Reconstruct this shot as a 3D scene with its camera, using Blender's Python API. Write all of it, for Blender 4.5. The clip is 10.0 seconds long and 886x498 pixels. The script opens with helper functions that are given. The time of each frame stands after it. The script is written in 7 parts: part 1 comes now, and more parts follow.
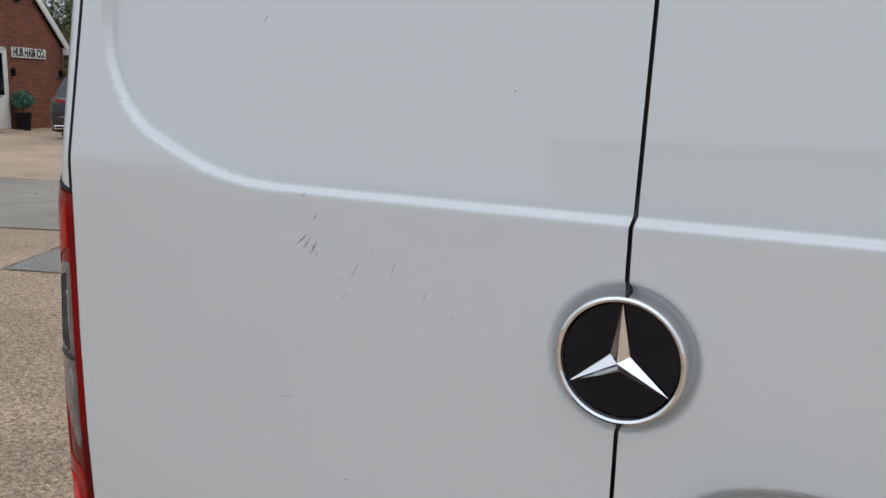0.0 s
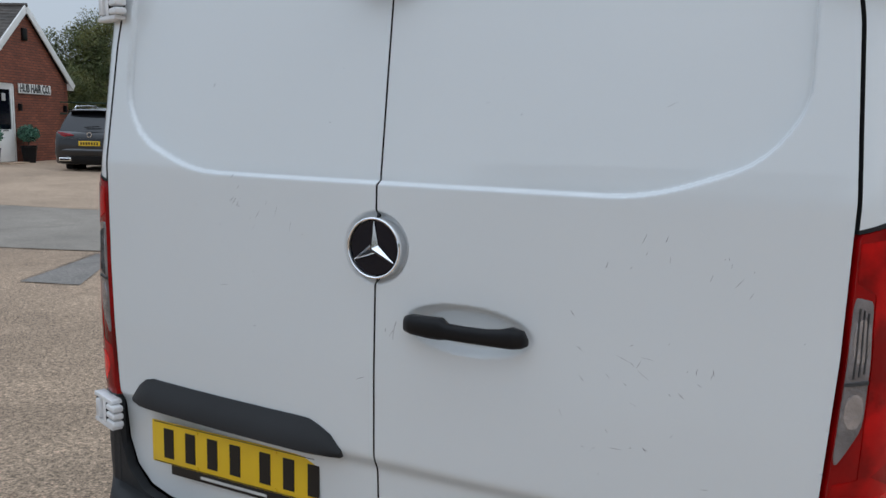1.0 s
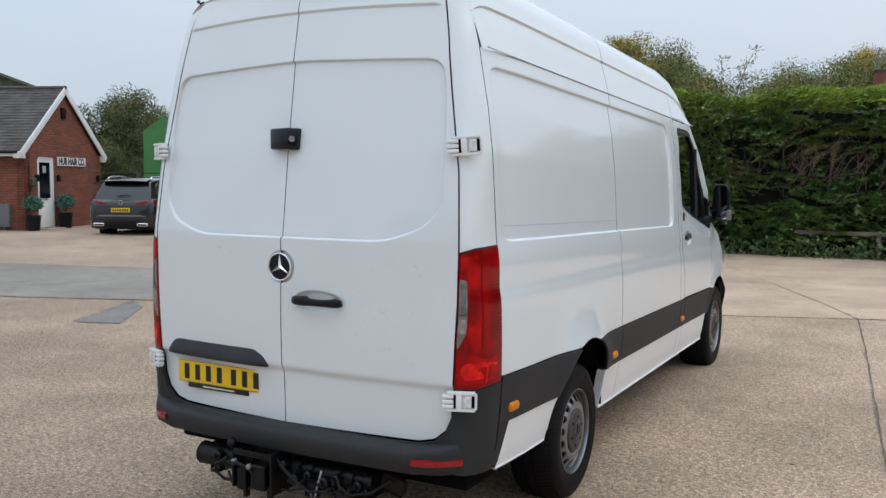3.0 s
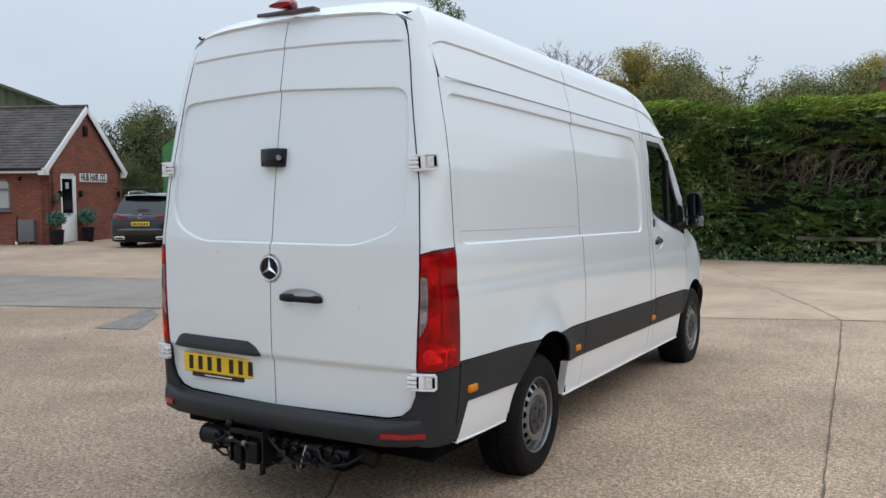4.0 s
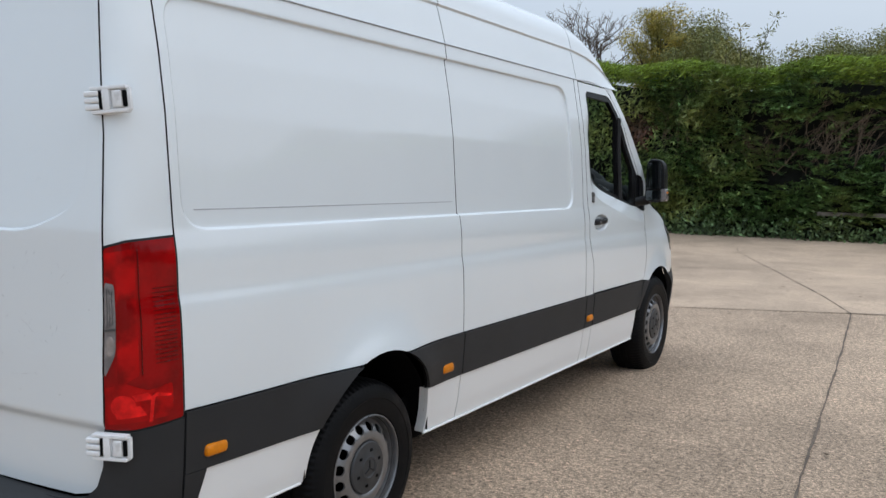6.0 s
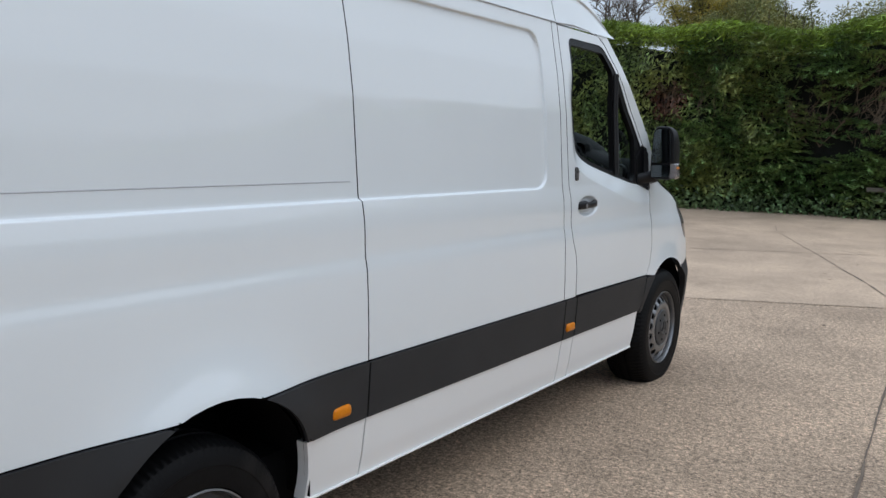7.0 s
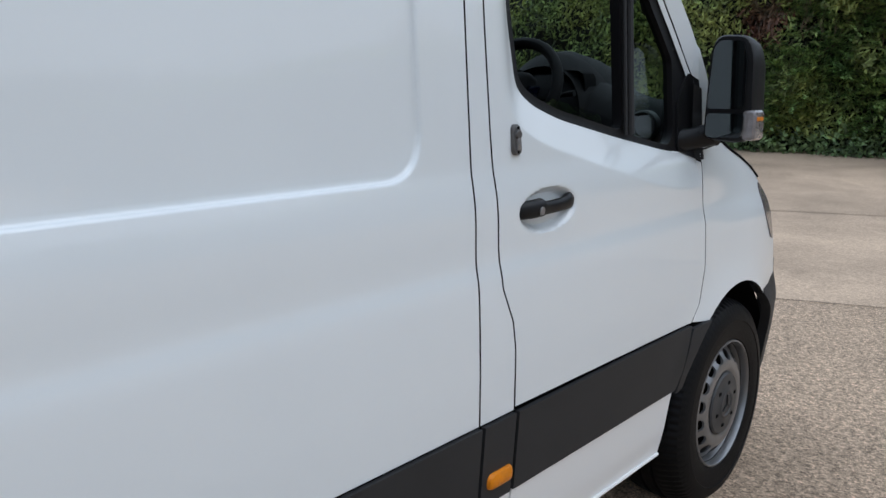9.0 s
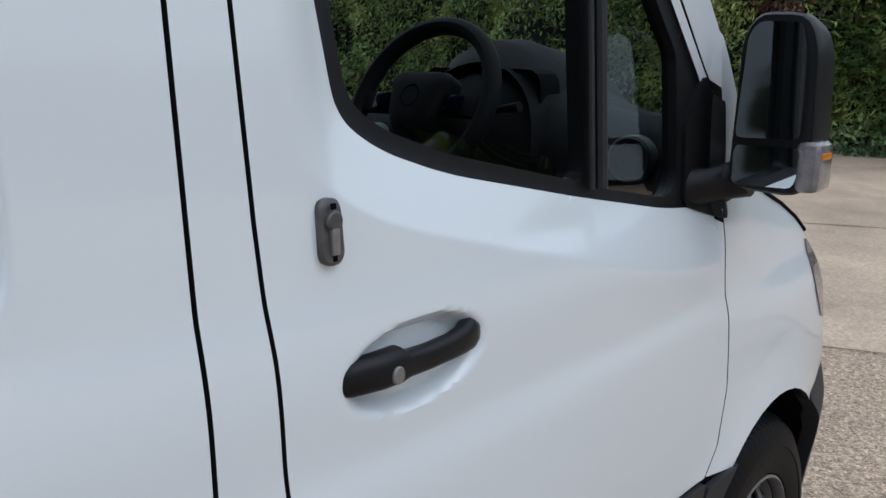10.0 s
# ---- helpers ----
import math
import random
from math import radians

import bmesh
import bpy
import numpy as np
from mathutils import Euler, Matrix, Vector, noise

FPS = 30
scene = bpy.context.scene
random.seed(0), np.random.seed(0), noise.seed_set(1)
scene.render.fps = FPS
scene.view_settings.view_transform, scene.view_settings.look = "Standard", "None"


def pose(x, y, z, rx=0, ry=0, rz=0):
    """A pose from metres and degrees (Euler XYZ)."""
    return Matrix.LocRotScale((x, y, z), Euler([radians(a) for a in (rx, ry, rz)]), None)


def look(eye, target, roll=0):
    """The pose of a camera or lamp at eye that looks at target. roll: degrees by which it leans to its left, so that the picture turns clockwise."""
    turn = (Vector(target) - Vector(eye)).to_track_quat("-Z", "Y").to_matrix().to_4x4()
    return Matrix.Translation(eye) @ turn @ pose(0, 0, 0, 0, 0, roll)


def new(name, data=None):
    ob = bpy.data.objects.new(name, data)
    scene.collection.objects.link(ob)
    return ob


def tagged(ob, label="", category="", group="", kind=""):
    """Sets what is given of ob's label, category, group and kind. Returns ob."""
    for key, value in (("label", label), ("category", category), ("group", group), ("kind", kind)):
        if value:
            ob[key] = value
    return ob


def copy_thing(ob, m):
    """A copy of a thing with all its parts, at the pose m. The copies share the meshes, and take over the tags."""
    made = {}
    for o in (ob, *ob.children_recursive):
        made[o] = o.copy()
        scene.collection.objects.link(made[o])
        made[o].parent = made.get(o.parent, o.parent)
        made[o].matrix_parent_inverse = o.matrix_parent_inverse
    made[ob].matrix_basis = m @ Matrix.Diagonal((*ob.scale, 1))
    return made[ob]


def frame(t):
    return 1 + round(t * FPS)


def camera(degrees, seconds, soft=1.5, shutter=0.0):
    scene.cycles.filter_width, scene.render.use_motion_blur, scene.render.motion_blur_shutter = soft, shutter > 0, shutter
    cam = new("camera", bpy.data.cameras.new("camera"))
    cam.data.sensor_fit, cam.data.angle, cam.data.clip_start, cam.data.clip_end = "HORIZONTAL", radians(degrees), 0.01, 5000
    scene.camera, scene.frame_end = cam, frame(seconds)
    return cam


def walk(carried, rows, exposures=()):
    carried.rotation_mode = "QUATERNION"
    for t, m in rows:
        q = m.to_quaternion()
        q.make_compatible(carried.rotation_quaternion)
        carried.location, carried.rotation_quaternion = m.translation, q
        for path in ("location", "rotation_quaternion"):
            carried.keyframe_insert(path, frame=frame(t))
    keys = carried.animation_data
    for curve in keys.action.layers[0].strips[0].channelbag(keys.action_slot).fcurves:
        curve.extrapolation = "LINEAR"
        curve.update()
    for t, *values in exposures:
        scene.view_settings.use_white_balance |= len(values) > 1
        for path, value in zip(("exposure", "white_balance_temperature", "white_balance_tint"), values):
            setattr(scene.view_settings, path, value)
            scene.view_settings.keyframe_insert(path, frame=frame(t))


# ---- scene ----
cam = camera(55.9, 10.0)
# seconds, eye, target, roll
ROWS = [
    (0, (0.204, -0.798, 1.574), (-0.689, 0.953, 1.205), 1.6),
    (0.5, (0.551, -1.098, 1.572), (-0.356, 0.653, 1.238), 1.1),
    (1, (0.922, -1.494, 1.578), (0.024, 0.268, 1.283), 1.3),
    (1.5, (1.323, -1.905, 1.595), (0.418, -0.14, 1.341), 1.2),
    (2, (1.758, -2.345, 1.644), (0.846, -0.578, 1.426), 0.9),
    (2.5, (2.148, -2.728, 1.689), (1.219, -0.966, 1.505), 0.7),
    (3.8, (2.968, -3.393, 1.715), (1.984, -1.657, 1.583), -0.2),
    (4, (3.029, -3.421, 1.708), (2.038, -1.689, 1.578), -0.3),
    (4.5, (3.111, -3.2, 1.672), (2.107, -1.476, 1.535), -0.6),
    (5, (3.188, -2.75, 1.675), (2.177, -1.031, 1.522), -0.4),
    (5.5, (3.168, -2.185, 1.658), (2.141, -0.477, 1.484), -0.2),
    (5.7, (3.172, -1.939, 1.674), (2.137, -0.237, 1.490), -0.1),
    (6.8, (3.022, -0.544, 1.680), (1.912, 1.098, 1.415), 0.9),
    (7, (2.972, -0.283, 1.663), (1.847, 1.347, 1.388), 0.5),
    (7.5, (2.813, 0.368, 1.662), (1.65, 1.964, 1.345), 0.2),
    (8, (2.59, 1.006, 1.637), (1.389, 2.564, 1.275), -0.0),
    (8.5, (2.412, 1.619, 1.620), (1.173, 3.138, 1.226), -0.3),
    (9, (2.16, 2.207, 1.620), (0.891, 3.693, 1.194), -0.1),
    (9.5, (1.923, 2.73, 1.627), (0.644, 4.2, 1.173), 0.4),
    (10, (1.673, 3.239, 1.636), (0.398, 4.712, 1.186), 0.2),
]
walk(cam, [(t, look(eye, target, roll)) for t, eye, target, roll in ROWS],
     exposures=[(0.0, -0.22, 6900, 12), (0.5, -0.36, 6500, 10), (1.0, -0.30, 6430, 10), (1.5, -0.17, 6450, 10), (2.5, -0.02, 6480, 10), (4.5, -0.05, 6550, 10), (5.5, -0.06, 6450, 10), (7.0, -0.17, 6350, 10), (8.5, -0.17, 6280, 10), (10.0, -0.17, 6180, 10)])

# ---- light ----
SUN_UP, SUN_ROUND = 50.0, 70.0
world = bpy.data.worlds.new("overcast")
scene.world = world
world.use_nodes = True
wn, wl = world.node_tree.nodes, world.node_tree.links
wn.clear()
w_out = wn.new("ShaderNodeOutputWorld")
w_back = wn.new("ShaderNodeBackground")
w_back.inputs["Strength"].default_value = 0.069
w_sky = wn.new("ShaderNodeTexSky")
w_sky.sky_type = "NISHITA"
w_sky.sun_disc = False
w_sky.sun_elevation, w_sky.sun_rotation = radians(SUN_UP), radians(SUN_ROUND)
w_sky.air_density, w_sky.dust_density = 1.0, 3.0
w_tc = wn.new("ShaderNodeTexCoord")
w_map = wn.new("ShaderNodeMapping")
w_map.inputs["Scale"].default_value = (1.0, 1.0, 2.6)
w_noise = wn.new("ShaderNodeTexNoise")
w_noise.inputs["Scale"].default_value = 1.6
w_noise.inputs["Detail"].default_value = 4.0
w_ramp = wn.new("ShaderNodeValToRGB")
w_ramp.color_ramp.elements[0].position, w_ramp.color_ramp.elements[1].position = 0.3, 0.75
w_ramp.color_ramp.elements[0].color = (4.85, 5.7, 6.75, 1)
w_ramp.color_ramp.elements[1].color = (5.8, 6.45, 7.2, 1)
w_mix = wn.new("ShaderNodeMix")
w_mix.data_type = "RGBA"
w_mix.inputs["Factor"].default_value = 0.86
wl.new(w_tc.outputs["Generated"], w_map.inputs["Vector"])
wl.new(w_map.outputs["Vector"], w_noise.inputs["Vector"])
wl.new(w_noise.outputs["Fac"], w_ramp.inputs["Fac"])
wl.new(w_sky.outputs["Color"], w_mix.inputs["A"])
wl.new(w_ramp.outputs["Color"], w_mix.inputs["B"])
# an overcast sky is brighter overhead than at the horizon
w_sep = wn.new("ShaderNodeSeparateXYZ")
w_up = wn.new("ShaderNodeMapRange")
w_up.interpolation_type = "SMOOTHSTEP"
w_up.inputs["From Min"].default_value, w_up.inputs["From Max"].default_value = 0.05, 1.0
w_up.inputs["To Min"].default_value, w_up.inputs["To Max"].default_value = 1.74, 4.2
w_scale = wn.new("ShaderNodeVectorMath")
w_scale.operation = "SCALE"
wl.new(w_tc.outputs["Generated"], w_sep.inputs["Vector"])
wl.new(w_sep.outputs["Z"], w_up.inputs["Value"])
wl.new(w_mix.outputs["Result"], w_scale.inputs[0])
wl.new(w_up.outputs["Result"], w_scale.inputs["Scale"])
wl.new(w_scale.outputs["Vector"], w_back.inputs["Color"])
wl.new(w_back.outputs["Background"], w_out.inputs["Surface"])

sun_data = bpy.data.lights.new("sun", "SUN")
sun_data.energy, sun_data.angle, sun_data.color = 0.2, radians(35), (0.93, 0.98, 1.0)
sun = new("sun", sun_data)
sun.rotation_euler = (radians(90 - SUN_UP), 0, radians(180 - SUN_ROUND))

# ---- materials ----
def material(name, colour, rough=0.5, metal=0.0, coat=0.0, coat_rough=0.05, vary=0.0, scale=8.0, bump=0.0, bump_scale=60.0, trans=0.0, ior=1.45, stain=None, stain_scale=2.0, stain_at=(0.5, 0.7), island=0.0, rnd=0.0, rough_vary=0.0, stretch=(1, 1, 1), spec=0.5):
    """A principled material with grain, stains and fine relief in object space."""
    m = bpy.data.materials.new(name)
    m.use_nodes = True
    n, k = m.node_tree.nodes, m.node_tree.links
    p = n["Principled BSDF"]
    p.inputs["Roughness"].default_value = rough
    p.inputs["Metallic"].default_value = metal
    p.inputs["Coat Weight"].default_value = coat
    p.inputs["Coat Roughness"].default_value = coat_rough
    p.inputs["Transmission Weight"].default_value = trans
    p.inputs["IOR"].default_value = ior
    p.inputs["Specular IOR Level"].default_value = spec
    tc = n.new("ShaderNodeTexCoord")
    mp = n.new("ShaderNodeMapping")
    mp.inputs["Scale"].default_value = stretch
    k.new(tc.outputs["Object"], mp.inputs["Vector"])
    rgb = n.new("ShaderNodeRGB")
    rgb.outputs[0].default_value = (*colour, 1)
    out = rgb.outputs[0]

    def noise_tex(s, detail=5.0):
        t = n.new("ShaderNodeTexNoise")
        t.inputs["Scale"].default_value = s
        t.inputs["Detail"].default_value = detail
        k.new(mp.outputs["Vector"], t.inputs["Vector"])
        return t

    def value_shift(col, fac, amount):
        h = n.new("ShaderNodeHueSaturation")
        r = n.new("ShaderNodeMapRange")
        r.inputs["From Min"].default_value, r.inputs["From Max"].default_value = 0.25, 0.75
        r.inputs["To Min"].default_value, r.inputs["To Max"].default_value = 1 - amount, 1 + amount
        k.new(fac, r.inputs["Value"])
        k.new(r.outputs["Result"], h.inputs["Value"])
        k.new(col, h.inputs["Color"])
        return h.outputs["Color"]

    if vary:
        out = value_shift(out, noise_tex(scale).outputs["Fac"], vary)
        out = value_shift(out, noise_tex(scale * 0.13, 3).outputs["Fac"], vary * 0.6)
    if island:
        g = n.new("ShaderNodeNewGeometry")
        r = n.new("ShaderNodeMapRange")
        r.inputs["To Min"].default_value, r.inputs["To Max"].default_value = 0.25, 0.75
        k.new(g.outputs["Random Per Island"], r.inputs["Value"])
        out = value_shift(out, r.outputs["Result"], island)
    if rnd:
        g = n.new("ShaderNodeObjectInfo")
        out = value_shift(out, g.outputs["Random"], rnd)
    if stain:
        t = noise_tex(stain_scale, 6)
        r = n.new("ShaderNodeMapRange")
        r.inputs["From Min"].default_value, r.inputs["From Max"].default_value = stain_at
        mx = n.new("ShaderNodeMix")
        mx.data_type = "RGBA"
        mx.inputs["B"].default_value = (*stain, 1)
        k.new(t.outputs["Fac"], r.inputs["Value"])
        k.new(r.outputs["Result"], mx.inputs["Factor"])
        k.new(out, mx.inputs["A"])
        out = mx.outputs["Result"]
    k.new(out, p.inputs["Base Color"])
    if rough_vary:
        t = noise_tex(scale * 0.6, 4)
        r = n.new("ShaderNodeMapRange")
        r.inputs["To Min"].default_value, r.inputs["To Max"].default_value = max(0.02, rough - rough_vary), rough + rough_vary
        k.new(t.outputs["Fac"], r.inputs["Value"])
        k.new(r.outputs["Result"], p.inputs["Roughness"])
    if bump:
        t = noise_tex(bump_scale, 6)
        b = n.new("ShaderNodeBump")
        b.inputs["Strength"].default_value = bump
        b.inputs["Distance"].default_value = 0.01
        k.new(t.outputs["Fac"], b.inputs["Height"])
        k.new(b.outputs["Normal"], p.inputs["Normal"])
    return m


PAINT = material("white_paint", (0.689, 0.722, 0.734), 0.42, coat=1.0, coat_rough=0.008, vary=0.012, scale=2.5, rough_vary=0.06)
PAINT.node_tree.nodes["Principled BSDF"].inputs["Coat IOR"].default_value = 1.62
PAINT_DIRTY = material("white_paint_sill", (0.78, 0.78, 0.77), 0.45, coat=0.4, coat_rough=0.12, stain=(0.6, 0.57, 0.52), stain_scale=3.0, stain_at=(0.68, 0.95))
PLASTIC = material("grey_plastic", (0.0255, 0.026, 0.0275), 0.55, spec=0.28, vary=0.12, scale=5, bump=0.12, bump_scale=500)
BLACK = material("black_plastic", (0.0065, 0.0065, 0.0075), 0.42, spec=0.28, vary=0.15, scale=9, bump=0.05, bump_scale=400)
RUBBER = material("black_rubber", (0.014, 0.014, 0.015), 0.65, vary=0.2, scale=20)
# black of seals and seams, also of the shade in panel gaps
SEAL_SHADE = material("door_seal", (0.007, 0.007, 0.008), 0.7, vary=0.2, scale=20)
# near-black for inside parts, also for shade in gaps, slots and holes
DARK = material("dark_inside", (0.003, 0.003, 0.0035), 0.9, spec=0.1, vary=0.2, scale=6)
CABIN = material("dark_trim", (0.0045, 0.0048, 0.0057), 0.7, spec=0.18, vary=0.2, scale=30, bump=0.1, bump_scale=300)
CABIN_GREY = material("grey_trim", (0.07, 0.072, 0.075), 0.6, vary=0.1, scale=30)
CHROME = material("chrome", (0.85, 0.85, 0.86), 0.07, metal=1.0, vary=0.03, scale=30)
STEEL = material("silver_wheel_paint", (0.235, 0.235, 0.24), 0.33, metal=0.75, vary=0.08, scale=30, stain=(0.2, 0.17, 0.14), stain_scale=9, stain_at=(0.6, 0.9))
DISC_BLACK = material("gloss_black", (0.003, 0.004, 0.010), 0.10, coat=0.15, spec=0.35)
RED_LENS = material("red_lens", (0.28, 0.0011, 0.002), 0.2, coat=0.3, coat_rough=0.02, spec=0.12, vary=0.2, scale=7, stain=(0.13, 0.0004, 0.0009), stain_scale=5, stain_at=(0.42, 0.62), bump=0.05, bump_scale=30)
RED_FACET = material("red_reflector", (0.70, 0.008, 0.008), 0.2, coat=0.25, coat_rough=0.03, spec=0.15, vary=0.45, scale=26, bump=0.35, bump_scale=50)
RED_BRIGHT = material("bright_red_lens", (0.43, 0.0018, 0.0024), 0.22, coat=0.22, coat_rough=0.03, spec=0.12, vary=0.35, scale=9, stain=(0.19, 0.0007, 0.0012), stain_scale=11, stain_at=(0.45, 0.6), bump=0.12, bump_scale=40)
LAMP_SILVER = material("lamp_silver", (0.42, 0.40, 0.41), 0.25, metal=0.7, vary=0.3, scale=30, bump=0.3, bump_scale=70)
RED_DARK = material("deep_red_lens", (0.085, 0.0003, 0.0006), 0.3, coat=0.3, spec=0.1, vary=0.3, scale=20)
CLEAR_LENS = material("clear_lens", (0.155, 0.14, 0.142), 0.15, coat=1.0, coat_rough=0.02, vary=0.5, scale=16, bump=0.5, bump_scale=90)
AMBER = material("amber_lens", (0.62, 0.19, 0.004), 0.3, coat=0.15, spec=0.25, vary=0.15, scale=40, bump=0.25, bump_scale=160)
REFLECT = material("red_reflector", (0.27, 0.003, 0.007), 0.25, coat=0.5, spec=0.4, vary=0.15, scale=40, bump=0.2, bump_scale=200)
YELLOW = material("yellow_plate", (0.78, 0.50, 0.012), 0.3, coat=0.5, vary=0.03, scale=10)
INK = material("black_ink", (0.012, 0.01, 0.009), 0.4, vary=0.1, scale=30)
WHITE_INK = material("white_ink", (0.6, 0.6, 0.58), 0.4, vary=0.1, scale=40)
TYRE = material("tyre_rubber", (0.0045, 0.0045, 0.005), 0.55, spec=0.14, vary=0.2, scale=14, bump=0.15, bump_scale=120, stain=(0.025, 0.022, 0.02), stain_scale=6, stain_at=(0.6, 0.9))
CAP_GREY = material("wheel_cap_grey", (0.034, 0.035, 0.037), 0.45, vary=0.25, scale=25)
MIRROR = material("mirror", (0.62, 0.67, 0.68), 0.012, metal=1.0)


def pane_material(name, tint):
    """Thin glass: clear through, with a mirror gloss that grows at grazing angles."""
    m = bpy.data.materials.new(name)
    m.use_nodes = True
    n, k = m.node_tree.nodes, m.node_tree.links
    n.clear()
    out, mix = n.new("ShaderNodeOutputMaterial"), n.new("ShaderNodeMixShader")
    clear, gloss, fr = n.new("ShaderNodeBsdfTransparent"), n.new("ShaderNodeBsdfGlossy"), n.new("ShaderNodeFresnel")
    clear.inputs["Color"].default_value = (*tint, 1)
    gloss.inputs["Roughness"].default_value = 0.01
    fr.inputs["IOR"].default_value = 1.75
    k.new(fr.outputs["Fac"], mix.inputs["Fac"])
    k.new(clear.outputs["BSDF"], mix.inputs[1])
    k.new(gloss.outputs["BSDF"], mix.inputs[2])
    k.new(mix.outputs["Shader"], out.inputs["Surface"])
    return m


GLASS = pane_material("window_glass", (0.64, 0.71, 0.69))
SCREEN_GLASS = pane_material("screen_glass", (0.70, 0.78, 0.75))
TOW = material("tow_bar_black", (0.0035, 0.0035, 0.004), 0.45, spec=0.3, vary=0.3, scale=12, bump=0.2, bump_scale=70, stain=(0.014, 0.010, 0.008), stain_scale=7, stain_at=(0.6, 0.85))
RUST = material("rusty_steel", (0.018, 0.0125, 0.010), 0.9, spec=0.2, vary=0.5, scale=14, bump=0.4, bump_scale=60)
SCRATCH = material("scratch", (0.09, 0.09, 0.10), 0.6, vary=0.2, scale=40)
LOCK_METAL = material("dull_metal", (0.26, 0.25, 0.25), 0.45, metal=0.7, vary=0.2, scale=60)
HINGE = material("hinge_paint", (0.74, 0.74, 0.74), 0.4, coat=0.4, vary=0.06, scale=30, stain=(0.3, 0.28, 0.25), stain_scale=20, stain_at=(0.6, 0.9))

# ---- building helpers ----
def mesh_ob(name, verts, faces, mat, parent=None, label="", smooth=True, angle=32.0):
    me = bpy.data.meshes.new(name)
    me.from_pydata([tuple(map(float, v)) for v in verts], [], [tuple(map(int, f)) for f in faces])
    me.materials.append(mat)
    if smooth:
        me.shade_smooth()
        me.set_sharp_from_angle(angle=radians(angle))
    me.update()
    ob = new(name, me)
    if parent:
        ob.parent = parent
    return tagged(ob, label)


def part(name, bm, mat, parent=None, label="", smooth=True, angle=32.0):
    """Links a bmesh as one mesh object under a thing or part."""
    me = bpy.data.meshes.new(name)
    bm.to_mesh(me)
    bm.free()
    me.materials.append(mat)
    if smooth:
        me.shade_smooth()
        me.set_sharp_from_angle(angle=radians(angle))
    ob = new(name, me)
    if parent:
        ob.parent = parent
    return tagged(ob, label)


def empty(name, m=None, parent=None, label="", category="", group="", kind=""):
    ob = new(name)
    ob.empty_display_size = 0.1
    if parent:
        ob.parent = parent
    if m is not None:
        ob.matrix_basis = m
    return tagged(ob, label, category, group, kind)


def add_box(bm, centre, size, bevel=0.0, m=None, segs=2):
    b = bmesh.new()
    bmesh.ops.create_cube(b, size=1.0)
    bmesh.ops.scale(b, vec=size, verts=b.verts)
    if bevel:
        bmesh.ops.bevel(b, geom=b.edges[:], offset=bevel, segments=segs, affect="EDGES", profile=0.6)
    bmesh.ops.translate(b, vec=centre, verts=b.verts)
    if m is not None:
        bmesh.ops.transform(b, matrix=m, verts=b.verts)
    merge(bm, b)
    return bm


def merge(bm, b):
    vs = [bm.verts.new(v.co) for v in b.verts]
    b.verts.index_update()
    for fc in b.faces:
        try:
            bm.faces.new([vs[v.index] for v in fc.verts])
        except ValueError:
            pass
    b.free()


def box(centre, size, bevel=0.0, m=None, segs=2):
    return add_box(bmesh.new(), centre, size, bevel, m, segs)


def add_tube(bm, pts, radii, n=10, caps=True):
    """A tapered tube along points."""
    pts = [Vector(p) for p in pts]
    rings = []
    for i, p in enumerate(pts):
        d = (pts[min(i + 1, len(pts) - 1)] - pts[max(i - 1, 0)]).normalized()
        u = d.orthogonal().normalized() if abs(d.z) > 0.9 else d.cross(Vector((0, 0, 1))).normalized()
        w = d.cross(u)
        rings.append([bm.verts.new(p + radii[i] * (math.cos(a) * u + math.sin(a) * w)) for a in np.linspace(0, 2 * math.pi, n, endpoint=False)])
    for r0, r1 in zip(rings, rings[1:]):
        for j in range(n):
            bm.faces.new((r0[j], r0[(j + 1) % n], r1[(j + 1) % n], r1[j]))
    if caps:
        bm.faces.new(rings[0][::-1])
        bm.faces.new(rings[-1])
    return bm


def tube(pts, radii, n=10):
    return add_tube(bmesh.new(), pts, radii, n)


def lathe(profile, n=64, alternate=()):
    """Revolve (radius, x) about the x axis. Rows named in alternate go in by 7 mm at every other pair."""
    verts, faces = [], []
    for i in range(n):
        a = 2 * math.pi * i / n
        for j, (r, x) in enumerate(profile):
            rr = r - (0.007 if j in alternate and (i // 2) % 2 else 0)
            verts.append((x, rr * math.cos(a), rr * math.sin(a)))
    m = len(profile)
    for i in range(n):
        for j in range(m - 1):
            a, b = i * m + j, ((i + 1) % n) * m + j
            faces.append((a, b, b + 1, a + 1))
    return verts, faces


def loft(sections, closed=True, caps=True):
    n = len(sections[0])
    verts = [v for s in sections for v in s]
    faces = []
    for i in range(len(sections) - 1):
        for j in range(n if closed else n - 1):
            a, b = i * n + j, i * n + (j + 1) % n
            faces.append((a, b, b + n, a + n))
    if caps and closed:
        faces.append(tuple(range(n))[::-1])
        faces.append(tuple(range((len(sections) - 1) * n, len(sections) * n)))
    return verts, faces


def poly_distance(poly, a, b):
    """Signed distance to a polygon, positive inside."""
    p = np.array(poly, float)
    q = np.roll(p, -1, 0)
    best = np.full(a.shape, 1e9)
    inside = np.zeros(a.shape, bool)
    for (x0, y0), (x1, y1) in zip(p, q):
        ex, ey = x1 - x0, y1 - y0
        t = np.clip(((a - x0) * ex + (b - y0) * ey) / (ex * ex + ey * ey + 1e-12), 0, 1)
        best = np.minimum(best, np.hypot(a - x0 - t * ex, b - y0 - t * ey))
        if abs(ey) > 1e-12:
            inside ^= ((y0 > b) != (y1 > b)) & (a < ex * (b - y0) / ey + x0)
    return np.where(inside, best, -best)


